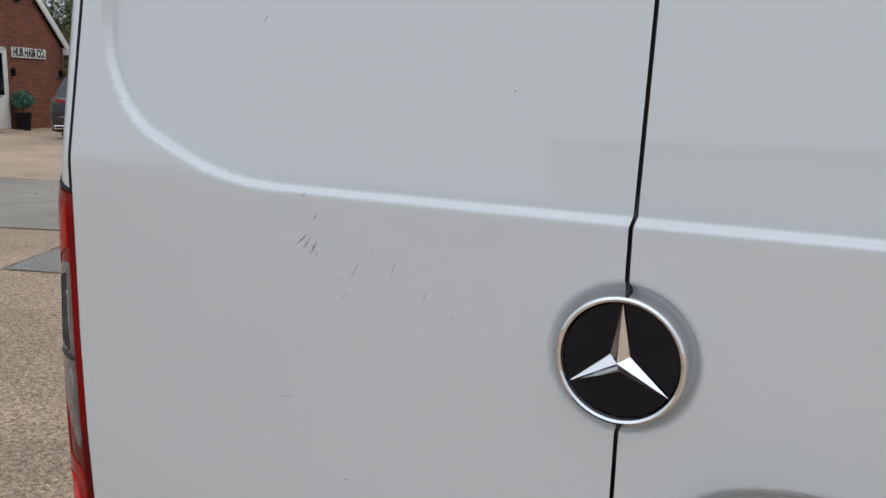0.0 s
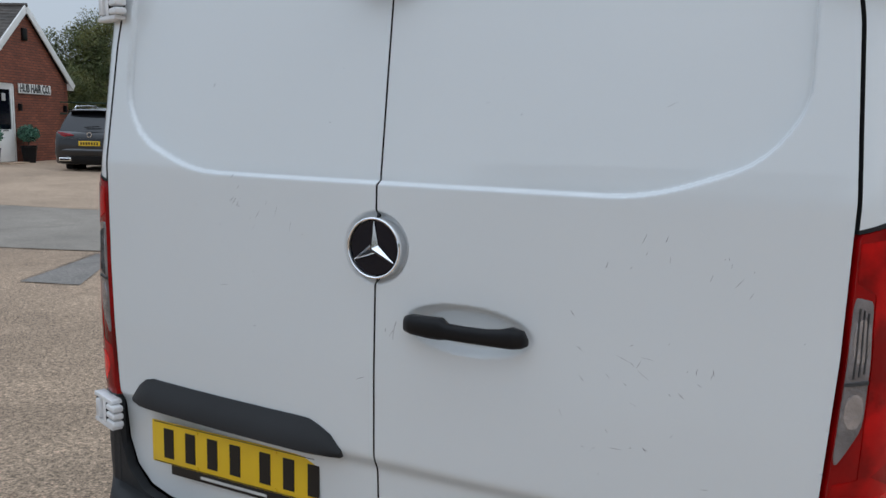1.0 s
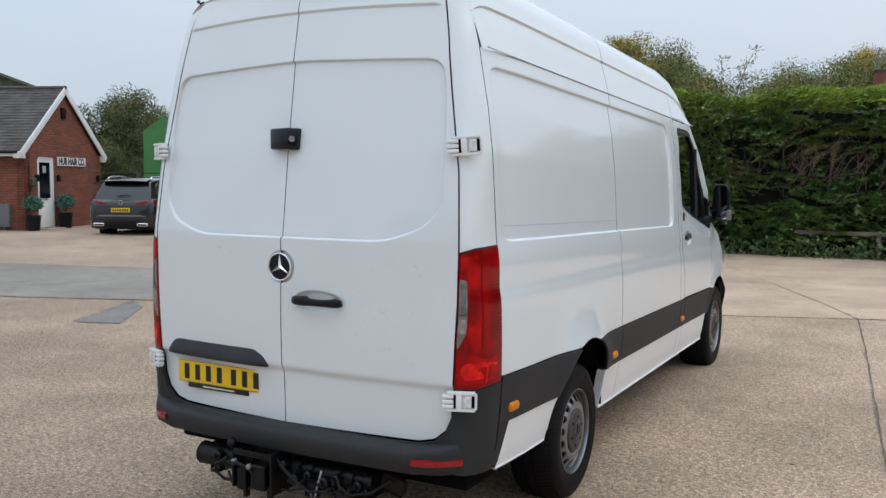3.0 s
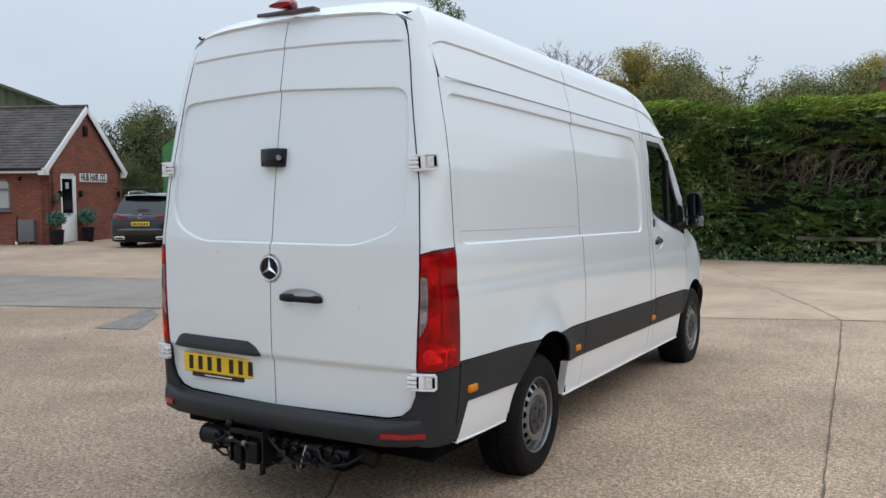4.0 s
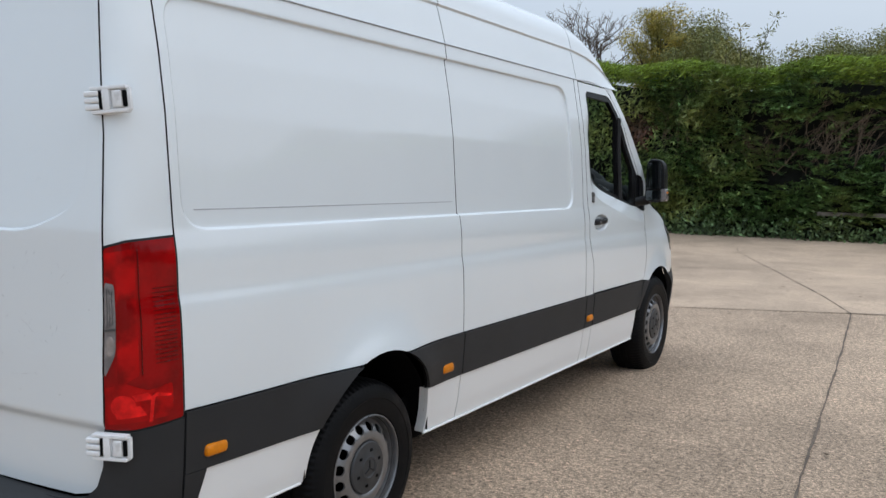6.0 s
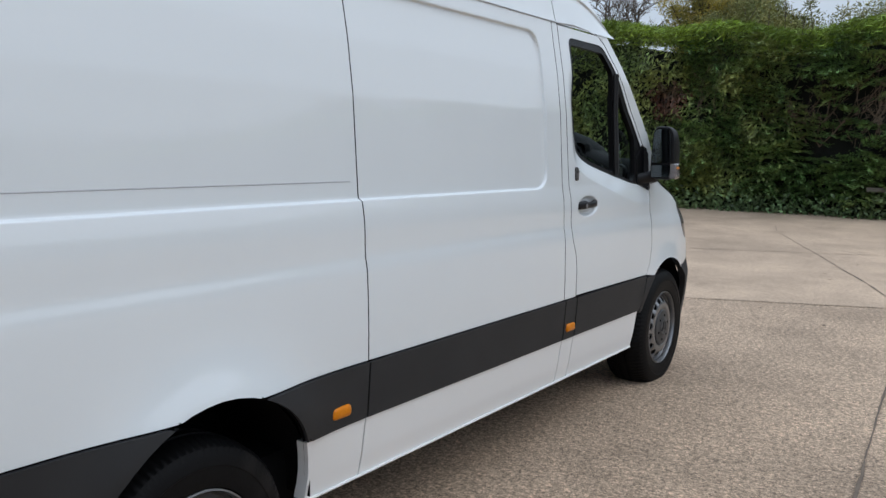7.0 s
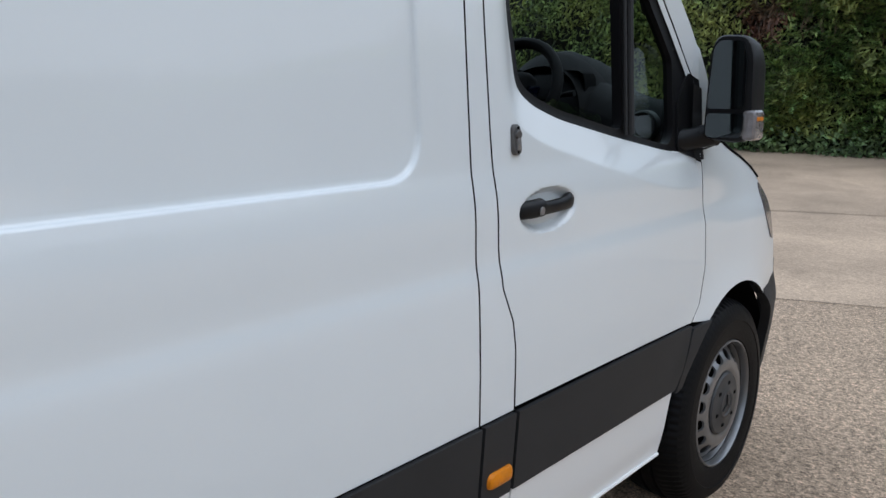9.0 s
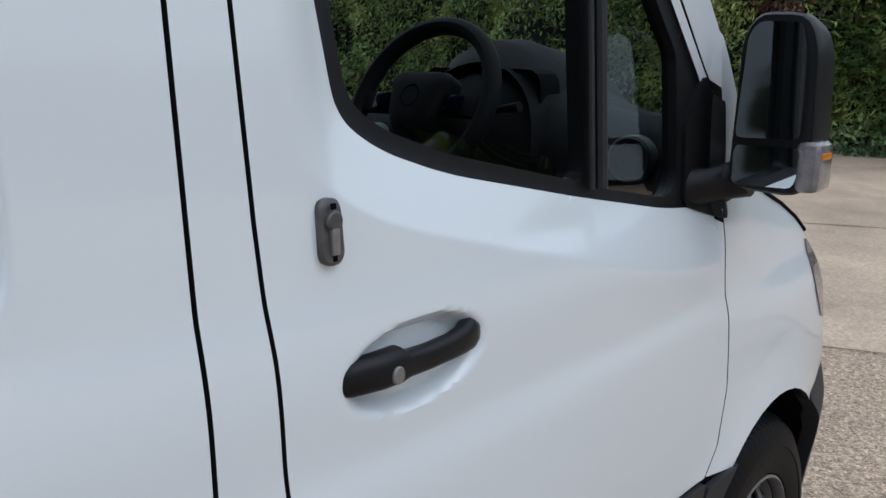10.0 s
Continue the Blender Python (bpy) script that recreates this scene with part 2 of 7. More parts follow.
def rounded(poly, r, n=5):
    """The polygon with its corners rounded by about r."""
    out = []
    k = len(poly)
    for i in range(k):
        p0, p1, p2 = Vector(poly[i - 1]), Vector(poly[i]), Vector(poly[(i + 1) % k])
        ri = min(r, (p0 - p1).length * 0.45, (p2 - p1).length * 0.45)
        a, c = p1 + (p0 - p1).normalized() * ri, p1 + (p2 - p1).normalized() * ri
        for t in np.linspace(0, 1, n):
            out.append(tuple((1 - t) ** 2 * a + 2 * t * (1 - t) * p1 + t * t * c))
    return out


def circle(a, b, r, n=32):
    return [(a + r * math.cos(t), b + r * math.sin(t)) for t in np.linspace(0, 2 * math.pi, n, endpoint=False)]


def panel(name, outline, surf, mat, parent, holes=(), h=0.015, skirt=(0, 0, 0), flip=False, label="", side=1, folds=()):
    """A sheet of body metal: the part of surf(a, b) inside outline and outside the holes, with its edges turned in by skirt. Its net follows the folds: pressed lines at a distance inside a polygon. side -1 mirrors it in x."""
    o = np.array(outline)
    lo, hi = o.min(0), o.max(0)
    na, nb = (max(2, int(math.ceil(v / h))) + 1 for v in hi - lo)
    a, b = np.meshgrid(np.linspace(lo[0], hi[0], na), np.linspace(lo[1], hi[1], nb), indexing="ij")
    hh = max((hi[0] - lo[0]) / (na - 1), (hi[1] - lo[1]) / (nb - 1))
    cuts = [(outline, 1)] + [(q, -1) for q in holes]
    lines = [(poly, s, 0.0) for poly, s in cuts] + [(poly, 1, level) for poly, level in folds]
    for poly, s, level in lines:
        d = s * poly_distance(poly, a, b) - level
        e = 1e-4
        ga = (s * poly_distance(poly, a + e, b) - level - d) / e
        gb = (s * poly_distance(poly, a, b + e) - level - d) / e
        near = np.abs(d) < 0.52 * hh
        gl = np.maximum(np.hypot(ga, gb), 1e-6)
        a = np.where(near, a - d * ga / gl, a)
        b = np.where(near, b - d * gb / gl, b)
    d = np.full(a.shape, 1e9)
    for poly, s in cuts:
        d = np.minimum(d, s * poly_distance(poly, a, b))
    good = d > -0.12 * hh
    xyz = np.stack(surf(a, b), -1).reshape(-1, 3)
    facing = None
    if folds:
        e = 6e-4
        facing = np.cross(np.stack(surf(a + e, b), -1) - np.stack(surf(a - e, b), -1), np.stack(surf(a, b + e), -1) - np.stack(surf(a, b - e), -1)).reshape(-1, 3)
        facing = facing / np.maximum(np.linalg.norm(facing, axis=1, keepdims=True), 1e-12) * (-1 if flip else 1) * ((-1, 1, 1) if side < 0 else (1, 1, 1))
    idx = np.arange(na * nb).reshape(na, nb)
    faces = []
    for i in range(na - 1):
        for j in range(nb - 1):
            q = [(i, j), (i + 1, j), (i + 1, j + 1), (i, j + 1)]
            ok = [c for c in q if good[c]]
            if len(ok) >= 3:
                faces.append([int(idx[c]) for c in ok])
    if (side < 0) != flip:
        faces = [fc[::-1] for fc in faces]
    if side < 0:
        xyz = xyz * (-1, 1, 1)
        skirt = (-skirt[0], skirt[1], skirt[2])
    verts = [tuple(v) for v in xyz]
    if any(skirt):
        count = {}
        for fc in faces:
            for u, v in zip(fc, fc[1:] + fc[:1]):
                count[(u, v)] = 1
        rim = [(u, v) for (u, v) in count if (v, u) not in count]
        low = {}
        for u, v in rim:
            for w in (u, v):
                if w not in low:
                    low[w] = len(verts)
                    verts.append(tuple(np.array(verts[w]) + skirt))
        for u, v in rim:
            faces.append([v, u, low[u], low[v]])
    used = sorted({v for fc in faces for v in fc})
    renum = {v: i for i, v in enumerate(used)}
    ob = mesh_ob(name, [verts[v] for v in used], [[renum[v] for v in fc] for fc in faces], mat, parent, label, angle=70.0 if folds else 32.0)
    if facing is not None:
        ob.data.shade_smooth()
        loops, sheet_n = [], len(faces) - (len(rim) if any(skirt) else 0)
        for k, fc in enumerate(faces):
            loops += [tuple(facing[v]) if k < sheet_n else (0.0, 0.0, 0.0) for v in fc]
        ob.data.normals_split_custom_set(loops)
    if any(skirt) and mat is PAINT:
        # near-black turned-in edges: the gaps' shade and seals put in one colour
        ob.data.materials.append(SEAL_SHADE)
        for k in range(len(faces) - len(rim), len(faces)):
            ob.data.polygons[k].material_index = 1
    return ob


def smooth_table(zs, xs, sigma=0.014):
    """A profile through points with its corners eased."""
    z = np.arange(zs[0], zs[-1], 0.002)
    x = np.interp(z, zs, xs)
    w = np.exp(-0.5 * (np.arange(-40, 41) * 0.002 / sigma) ** 2)
    x = np.convolve(np.pad(x, 40, mode="reflect", reflect_type="odd"), w / w.sum(), "valid")
    return z, x


def step(v, e0, e1):
    t = np.clip((v - e0) / (e1 - e0), 0, 1)
    return t * t * (3 - 2 * t)

# ---- the van ----
RAKE = 0.02  # the body sits nose down by this slope
van = empty("delivery_van", pose(0.015, 0, 0.045), label="white high-roof panel van with dark grey side mouldings parked on concrete", category="van")

SIDE_T = smooth_table(
    [0.2, 0.36, 0.45, 0.6, 0.82, 0.95, 1.05, 1.10, 1.14, 1.17, 1.207, 1.245, 1.28, 1.31, 1.335, 1.36, 1.39, 1.42, 1.8, 2.0, 2.165, 2.27, 2.33, 2.42, 2.455, 2.49, 2.55, 2.62, 2.68],
    [0.955, 0.965, 0.985, 1.006, 1.0225, 1.0235, 1.0218, 1.0203, 1.0187, 1.0162, 1.0086, 1.0078, 1.0077, 1.0071, 1.0056, 1.0028, 0.9981, 0.9925, 0.970, 0.946, 0.917, 0.900, 0.886, 0.8625, 0.856, 0.850, 0.835, 0.795, 0.73], 0.009)
ARCH_R, ARCH_F = (1.315, 0.415, 0.435), (5.20, 0.47, 0.43)


RECESS = rounded([(0.30, 1.411), (3.50, 1.411), (3.50, 2.195), (0.30, 2.195)], 0.117, 11)
SIDE_FOLDS = [(RECESS, 0.0), (RECESS, 0.0055), (RECESS, 0.011)]


def side_x(y, z):
    x = np.interp(z, *SIDE_T)
    # the sides draw in towards the tail
    x = x - 0.022 * np.clip((0.80 - y) / 0.52, 0, 1) ** 2
    # pressed panel above the waist
    d = poly_distance(RECESS, np.asarray(y, float) + 0.0, np.asarray(z, float) + 0.0)
    x = x - 0.017 * step(d, 0.0, 0.011) * step(y, 0.2, 0.42)
    # dish behind the cab door's handle
    e = np.hypot((y - 3.951) / 0.134, (z - 1.306 - 0.03 * (y - 3.955)) / 0.058)
    x = x - 0.026 * step(-e, -1.0, -0.66)
    # shoulder that rolls in towards the cab window
    if np.any(y > 3.74):
        dw = -poly_distance(WIN, np.asarray(y, float) + 0.0, np.asarray(z, float) + 0.0)
        x = x - 0.029 * (1 - np.clip((dw + 0.01) / (0.095 + 0.03 * step(y, 4.0, 4.7)), 0, 1)) * step(y, 3.75, 3.85) * step(2.1 - z, 0, 0.3) * (y < 4.86)
    # swollen lips round the wheel openings
    for cy, cz, r in (ARCH_R, ARCH_F):
        rr = np.hypot(y - cy, (z - cz) * 1.02)
        x = x + 0.018 * np.exp(-((rr - r + 0.03) / 0.10) ** 2) * step(z, 0.55, 0.75)
        # haunch above the opening
        x = x + 0.033 * np.exp(-((rr - r + 0.04) / 0.17) ** 2) * step(z, 0.42, 0.80) * (cy < 2)
    # front wing turns in towards the nose and under the screen
    x = x - 0.20 * np.maximum(0, y - 5.30) ** 2 - 0.9 * np.maximum(0, y - 5.66) ** 2
    x = x - 0.13 * np.maximum(0, z - 1.12) * step(y, 4.86, 5.3)
    return x


def side(a, b, off=0.0):
    return side_x(a, b) + off, a, b


def side_at(off):
    return lambda a, b: side(a, b, off)


def bumper_side(a, b):
    """The front bumper's corner, proud of the wing below its edge."""
    return side(a, b, -0.006 + 0.028 * step(0.865 - b, 0.0, 0.14))


IN = (-0.014, 0, 0)
GAP_DOOR = [(3.722, 2.27), (3.724, 1.75), (3.731, 1.5), (3.739, 1.36), (3.741, 1.24), (3.747, 1.14), (3.786, 1.05), (3.796, 0.98), (3.796, 0.829)]
WIN = rounded([(3.83, 2.205), (3.838, 1.78), (3.868, 1.60), (3.935, 1.56), (4.05, 1.524), (4.36, 1.463), (4.66, 1.41), (4.86, 1.392), (4.835, 1.62), (4.43, 2.07), (4.27, 2.205)], 0.05)
OPEN_1 = rounded([(3.856, 2.170), (3.864, 1.79), (3.892, 1.618), (3.948, 1.584), (4.06, 1.549), (4.398, 1.481), (4.388, 2.065), (4.27, 2.165)], 0.03)
OPEN_2 = rounded([(4.456, 1.466), (4.70, 1.424), (4.732, 1.458), (4.724, 1.69), (4.450, 1.995)], 0.02)
SEAM = 2.038
arch_r, arch_f = circle(*ARCH_R, 48), circle(*ARCH_F, 48)

for s in (1, -1):
    # metal skin above the mouldings
    panel("rear_quarter", [(0.268, 0.822), (SEAM, 0.822), (SEAM, 2.2655), (0.268, 2.2655)], side, PAINT, van, [arch_r], 0.0058 if s > 0 else 0.02, IN, side=s, folds=SIDE_FOLDS if s > 0 else ())
    panel("centre_side", [(SEAM + 0.006, 0.822), (3.650, 0.822), (3.650, 2.2655), (SEAM + 0.006, 2.2655)], side, PAINT, van, [], 0.0058 if s > 0 else 0.02, IN, side=s, folds=SIDE_FOLDS if s > 0 else ())
    panel("door_pillar", [(3.656, 0.822), (3.789, 0.822), *[(y - 0.006, z) for y, z in GAP_DOOR[::-1][1:]], (3.656, 2.2655)], side, PAINT, van, [], 0.012, IN, side=s)
    door = panel("cab_door", [*GAP_DOOR[::-1], (3.722, 2.255), (4.22, 2.255), (4.30, 2.215), (4.455, 2.075), (4.86, 1.62), (4.855, 1.40), (4.892, 1.15), (4.90, 1.0), (4.865, 0.88), (4.81, 0.824)],
                 side, PAINT, van, [WIN], 0.006 if s > 0 else 0.015, IN, side=s)
    panel("front_wing", [(4.815, 0.824), (4.870, 0.88), (4.905, 1.0), (4.897, 1.15), (4.860, 1.40), (5.10, 1.415), (5.25, 1.365), (5.40, 1.29), (5.52, 1.17), (5.62, 1.0), (5.67, 0.855), (5.5, 0.80), (5.0, 0.80)],
                 side, PAINT, van, [arch_f], 0.014, IN, side=s)
    # mouldings
    for nm, ya, yb, holes in (("side_moulding", 0.268, SEAM - 0.002, [arch_r]), ("side_moulding", SEAM + 0.008, 3.653, []), ("side_moulding", 3.665, 3.79, [])):
        panel(nm, [(ya, 0.60), (yb, 0.60), (yb, 0.816), (ya, 0.816)], side_at(0.010), PLASTIC, van, holes, 0.014, IN, side=s)
    panel("side_moulding", [(3.803, 0.60), (4.735, 0.60), (4.765, 0.66), (4.80, 0.816), (3.803, 0.816)], side_at(0.010), PLASTIC, van, [], 0.014, IN, side=s)
    panel("arch_moulding", [(4.745, 0.585), (4.9, 0.585), (5.05, 0.80), (4.96, 0.815), (4.812, 0.803)], side_at(0.010), PLASTIC, van, [arch_f], 0.012, IN, side=s)
    panel("front_bumper_corner", [(5.45, 0.38), (5.93, 0.36), (5.93, 0.88), (5.62, 0.90), (5.46, 0.82)], bumper_side, PLASTIC, van, [arch_f], 0.012, (-0.04, 0, 0), side=s)
    # sills
    for ya, yb, holes in ((0.30, 1.0, [arch_r]), (1.6, SEAM - 0.002, [arch_r]), (SEAM + 0.006, 3.66, []), (3.668, 3.80, []), (3.808, 4.728, [])):
        z0 = 0.385 if ya < 1 else 0.362
        panel("sill", [(ya, z0), (yb, z0), (yb, 0.596), (ya + (0.062 if ya < 1 else 0), 0.596)], side_at(0.002), PAINT_DIRTY, van, holes, 0.014, (-0.05, 0, 0), side=s)
    panel("bumper_end", [(0.268, 0.41), (0.296, 0.39), (0.357, 0.598), (0.268, 0.598)], side_at(0.0095), PLASTIC, van, [], 0.010, IN, side=s)
    for ya, yb in ((0.31, 0.855), (1.74, 4.72)):
        pts = [(s * (float(side_x(np.array(y), np.array(0.375))) + 0.004), y, (0.383 if ya < 1 else 0.360)) for y in np.linspace(ya, yb, 12)]
        part("sill_lip", tube(pts, [0.006] * 12, 8), PAINT_DIRTY, van)
    # black window surround, divider and mirror corner
    trim = panel("window_surround", WIN, side_at(-0.004), BLACK, door, [OPEN_1, OPEN_2], 0.010, (-0.03, 0, 0), side=s)
    panel("quarter_glass", OPEN_2, side_at(-0.022), GLASS, door, [], 0.05, side=s).visible_shadow = False
    if s < 0:
        panel("window_glass", OPEN_1, side_at(-0.022), GLASS, door, [], 0.05, side=s).visible_shadow = False
    else:
        panel("window_glass", [(3.89, 1.46), (4.395, 1.46), (4.395, 1.512), (4.10, 1.572), (3.92, 1.60)], side_at(-0.03), GLASS, door, [], 0.05, side=s).visible_shadow = False
    # foot of the mirror in the window's front corner
    panel("mirror_foot", rounded([(4.748, 1.404), (4.878, 1.368), (4.868, 1.60), (4.826, 1.655), (4.752, 1.56)], 0.012), side_at(0.004), BLACK, door, [], 0.012, (-0.012, 0, 0), side=s, label="black plastic mirror foot")
    # thin bars of the divider
    for y0, r0 in ((4.404, 0.006), (4.434, 0.011)):
        zz = np.linspace(1.47, 2.06, 8)
        part("divider_bar", tube([(s * (float(side_x(np.array(y0), np.array(z))) + 0.006), y0, z) for z in zz], [r0] * 8, 8), RUBBER, door)
    # near-black sheets behind the panels: shade in the gaps put in colour
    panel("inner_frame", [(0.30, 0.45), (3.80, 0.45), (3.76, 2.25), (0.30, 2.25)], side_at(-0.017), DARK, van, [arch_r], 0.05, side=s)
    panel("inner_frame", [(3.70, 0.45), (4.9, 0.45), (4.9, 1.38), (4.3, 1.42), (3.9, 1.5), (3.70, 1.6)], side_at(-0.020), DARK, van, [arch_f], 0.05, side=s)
    # screen pillar
    pil = [(4.22, 2.262), (4.31, 2.225), (4.465, 2.085), (4.868, 1.625), (4.864, 1.405), (5.10, 1.416), (5.02, 1.55), (4.54, 2.11), (4.36, 2.27), (4.25, 2.30)]
    panel("screen_pillar", pil, side_at(-0.004), PAINT, van, [], 0.014, (-0.04, 0, 0), side=s)
    # wheel housings
    for cy, cz, r in (ARCH_R, ARCH_F):
        v, f = [], []
        ang = np.linspace(radians(-5), radians(185), 28)
        for xx in (0.985, 0.90, 0.55):
            v += [(s * xx, cy + (r + 0.012) * math.cos(t), cz + (r + 0.012) * math.sin(t)) for t in ang]
        v += [(s * 0.55, cy, cz - 0.2)]
        for k in range(2):
            for j in range(27):
                q = (k * 28 + j, k * 28 + j + 1, (k + 1) * 28 + j + 1, (k + 1) * 28 + j)
                f.append(q)
        f += [(56 + j, 56 + j + 1, 84) for j in range(27)]
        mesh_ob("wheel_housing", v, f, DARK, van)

    # thin pressed line low in the rear panel
    v = [(s * (side_x(np.array(y), np.array(z)) + o), y, z) for y in np.linspace(0.36, 2.0, 24) for z, o in ((1.4803, 0.0005), (1.4825, 0.0018), (1.4847, 0.0005))]
    f = [(3 * i + j, 3 * i + 3 + j, 3 * i + 4 + j, 3 * i + 1 + j) for i in range(23) for j in range(2)]
    mesh_ob("swage_line", v, f, material("swage_grey", (0.42, 0.43, 0.45), 0.5) if s > 0 else bpy.data.materials["swage_grey"], van)

    # side markers
    for y in (0.392, 1.885, 3.735):
        z = 0.662
        bm = bmesh.new()
        add_box(bm, (s * (float(side_x(np.array(y), np.array(z))) + 0.001), y, z), (0.044, 0.100, 0.046), 0.0205, segs=4)
        part("side_marker", bm, AMBER, van, "amber side marker lamp")

# ---- rear end ----
def rear_y(x, z):
    y = 0.058 * (np.abs(x) / 0.9) ** 2.2
    y = y + np.interp(z, *REAR_T)
    # pressed upper panel
    d = poly_distance(PRESS, np.asarray(x, float) + 0.0, np.asarray(z, float) + 0.0)
    y = y + 0.0165 * step(d, 0.0, 0.0104)
    # brow
    y = y - 0.010 * step(z, 2.455 - 0.02 * (np.abs(x) / 0.7) ** 2, 2.47 - 0.02 * (np.abs(x) / 0.7) ** 2) * step(0.75 - np.abs(x), 0, 0.06)
    # handle dish
    e = np.hypot((x - 0.203) / 0.148, (z - 1.120 + 0.02 * (x - 0.2)) / 0.054)
    y = y + 0.024 * step(-e, -1.0, -0.66)
    # badge dish
    r = np.hypot(x + 0.013, z - 1.272)
    y = y + 0.018 * step(-r, -0.080, -0.067)
    return y


PRESS = rounded([(0.55, 1.404), (0.74, 1.475), (0.812, 1.575), (0.80, 2.0), (0.775, 2.205), (0.0, 2.236), (-0.775, 2.205), (-0.80, 2.0), (-0.812, 1.575), (-0.74, 1.475), (-0.55, 1.404)], 0.085, 7)
REAR_FOLDS = [(PRESS, 0.0), (PRESS, 0.0052), (PRESS, 0.0104)]
REAR_T = smooth_table([0.3, 0.55, 0.68, 0.775, 0.80, 1.0, 1.2, 1.42, 1.81, 2.2, 2.45, 2.6, 2.75], [0.030, 0.026, 0.022, 0.017, 0.0, -0.004, -0.002, 0.0, 0.045, 0.10, 0.148, 0.19, 0.24], 0.009)
DOOR_T = [(0.005, 0.528), (0.70, 0.538), (0.775, 0.555), (0.83, 0.60), (0.858, 0.67), (0.868, 0.80), (0.886, 1.15), (0.89, 1.42), (0.87, 1.72), (0.815, 2.06), (0.775, 2.33), (0.748, 2.47), (0.72, 2.545), (0.67, 2.585), (0.5, 2.603), (0.25, 2.613), (0.005, 2.616)]


def rear(a, b, off=0.0):
    return a, rear_y(a, b) - off, b


def rear_left(a, b):
    return a, rear_y(-a, b), b


door_l = panel("rear_door", [(max(x - 0.020 * min(1.0, x / 0.6), 0.0158), z) for x, z in DOOR_T], rear_left, PAINT, van, [], 0.0042, (0, 0.014, 0), side=-1, folds=REAR_FOLDS, label="white rear cargo door over the plate")
door_r = panel("rear_door", [(x if x > 0.1 else -0.0112, z) for x, z in DOOR_T], rear, PAINT, van, [], 0.0042, (0, 0.014, 0), folds=REAR_FOLDS, label="white rear cargo door with handle")
# near-black sheet that gives the rear door gaps their shade
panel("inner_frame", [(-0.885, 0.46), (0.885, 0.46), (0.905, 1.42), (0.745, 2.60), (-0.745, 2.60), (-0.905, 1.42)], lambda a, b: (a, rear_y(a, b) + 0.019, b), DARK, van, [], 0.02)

# rubber seal in the gap between the doors
zz = np.linspace(0.535, 2.60, 60)
part("door_seal", tube([(-0.0135, float(rear_y(np.array(0.10), np.array(z))) + 0.008, z) for z in zz], [0.0032] * 60, 6), CAP_GREY, van)


EDGE_IN = 0.0


def corner(a, b):
    """From the side panel's edge (a 0) round to the rear door's edge (a 1)."""
    x0 = side_x(b * 0 + 0.268, b)
    xe = np.interp(b, [0.3, 0.67, 0.80, 1.15, 1.42, 1.72, 2.06, 2.33, 2.47, 2.545, 2.60], [0.871, 0.871, 0.875, 0.8935, 0.8975, 0.8775, 0.8225, 0.7825, 0.7555, 0.7315, 0.6875]) - EDGE_IN
    ye = 0.058 * (xe / 0.9) ** 2.2 + np.interp(b, *REAR_T) * (b > 0.9)
    xc, yc = x0 - 0.004 - 0.012 * step(b, 2.3, 2.6), ye + 0.022
    t = a
    x = (1 - t) ** 2 * x0 + 2 * t * (1 - t) * xc + t * t * xe
    y = (1 - t) ** 2 * 0.261 + 2 * t * (1 - t) * yc + t * t * ye
    return x, y, b


def corner_off(off):
    def go(a, b):
        x, y, z = corner(a, b)
        x2, y2, _ = corner(np.clip(a + 0.01, 0, 2), b)
        tx, ty = x2 - x, y2 - y
        n = np.maximum(np.hypot(tx, ty), 1e-6)
        return x - ty / n * off, y + tx / n * off, z
    return go


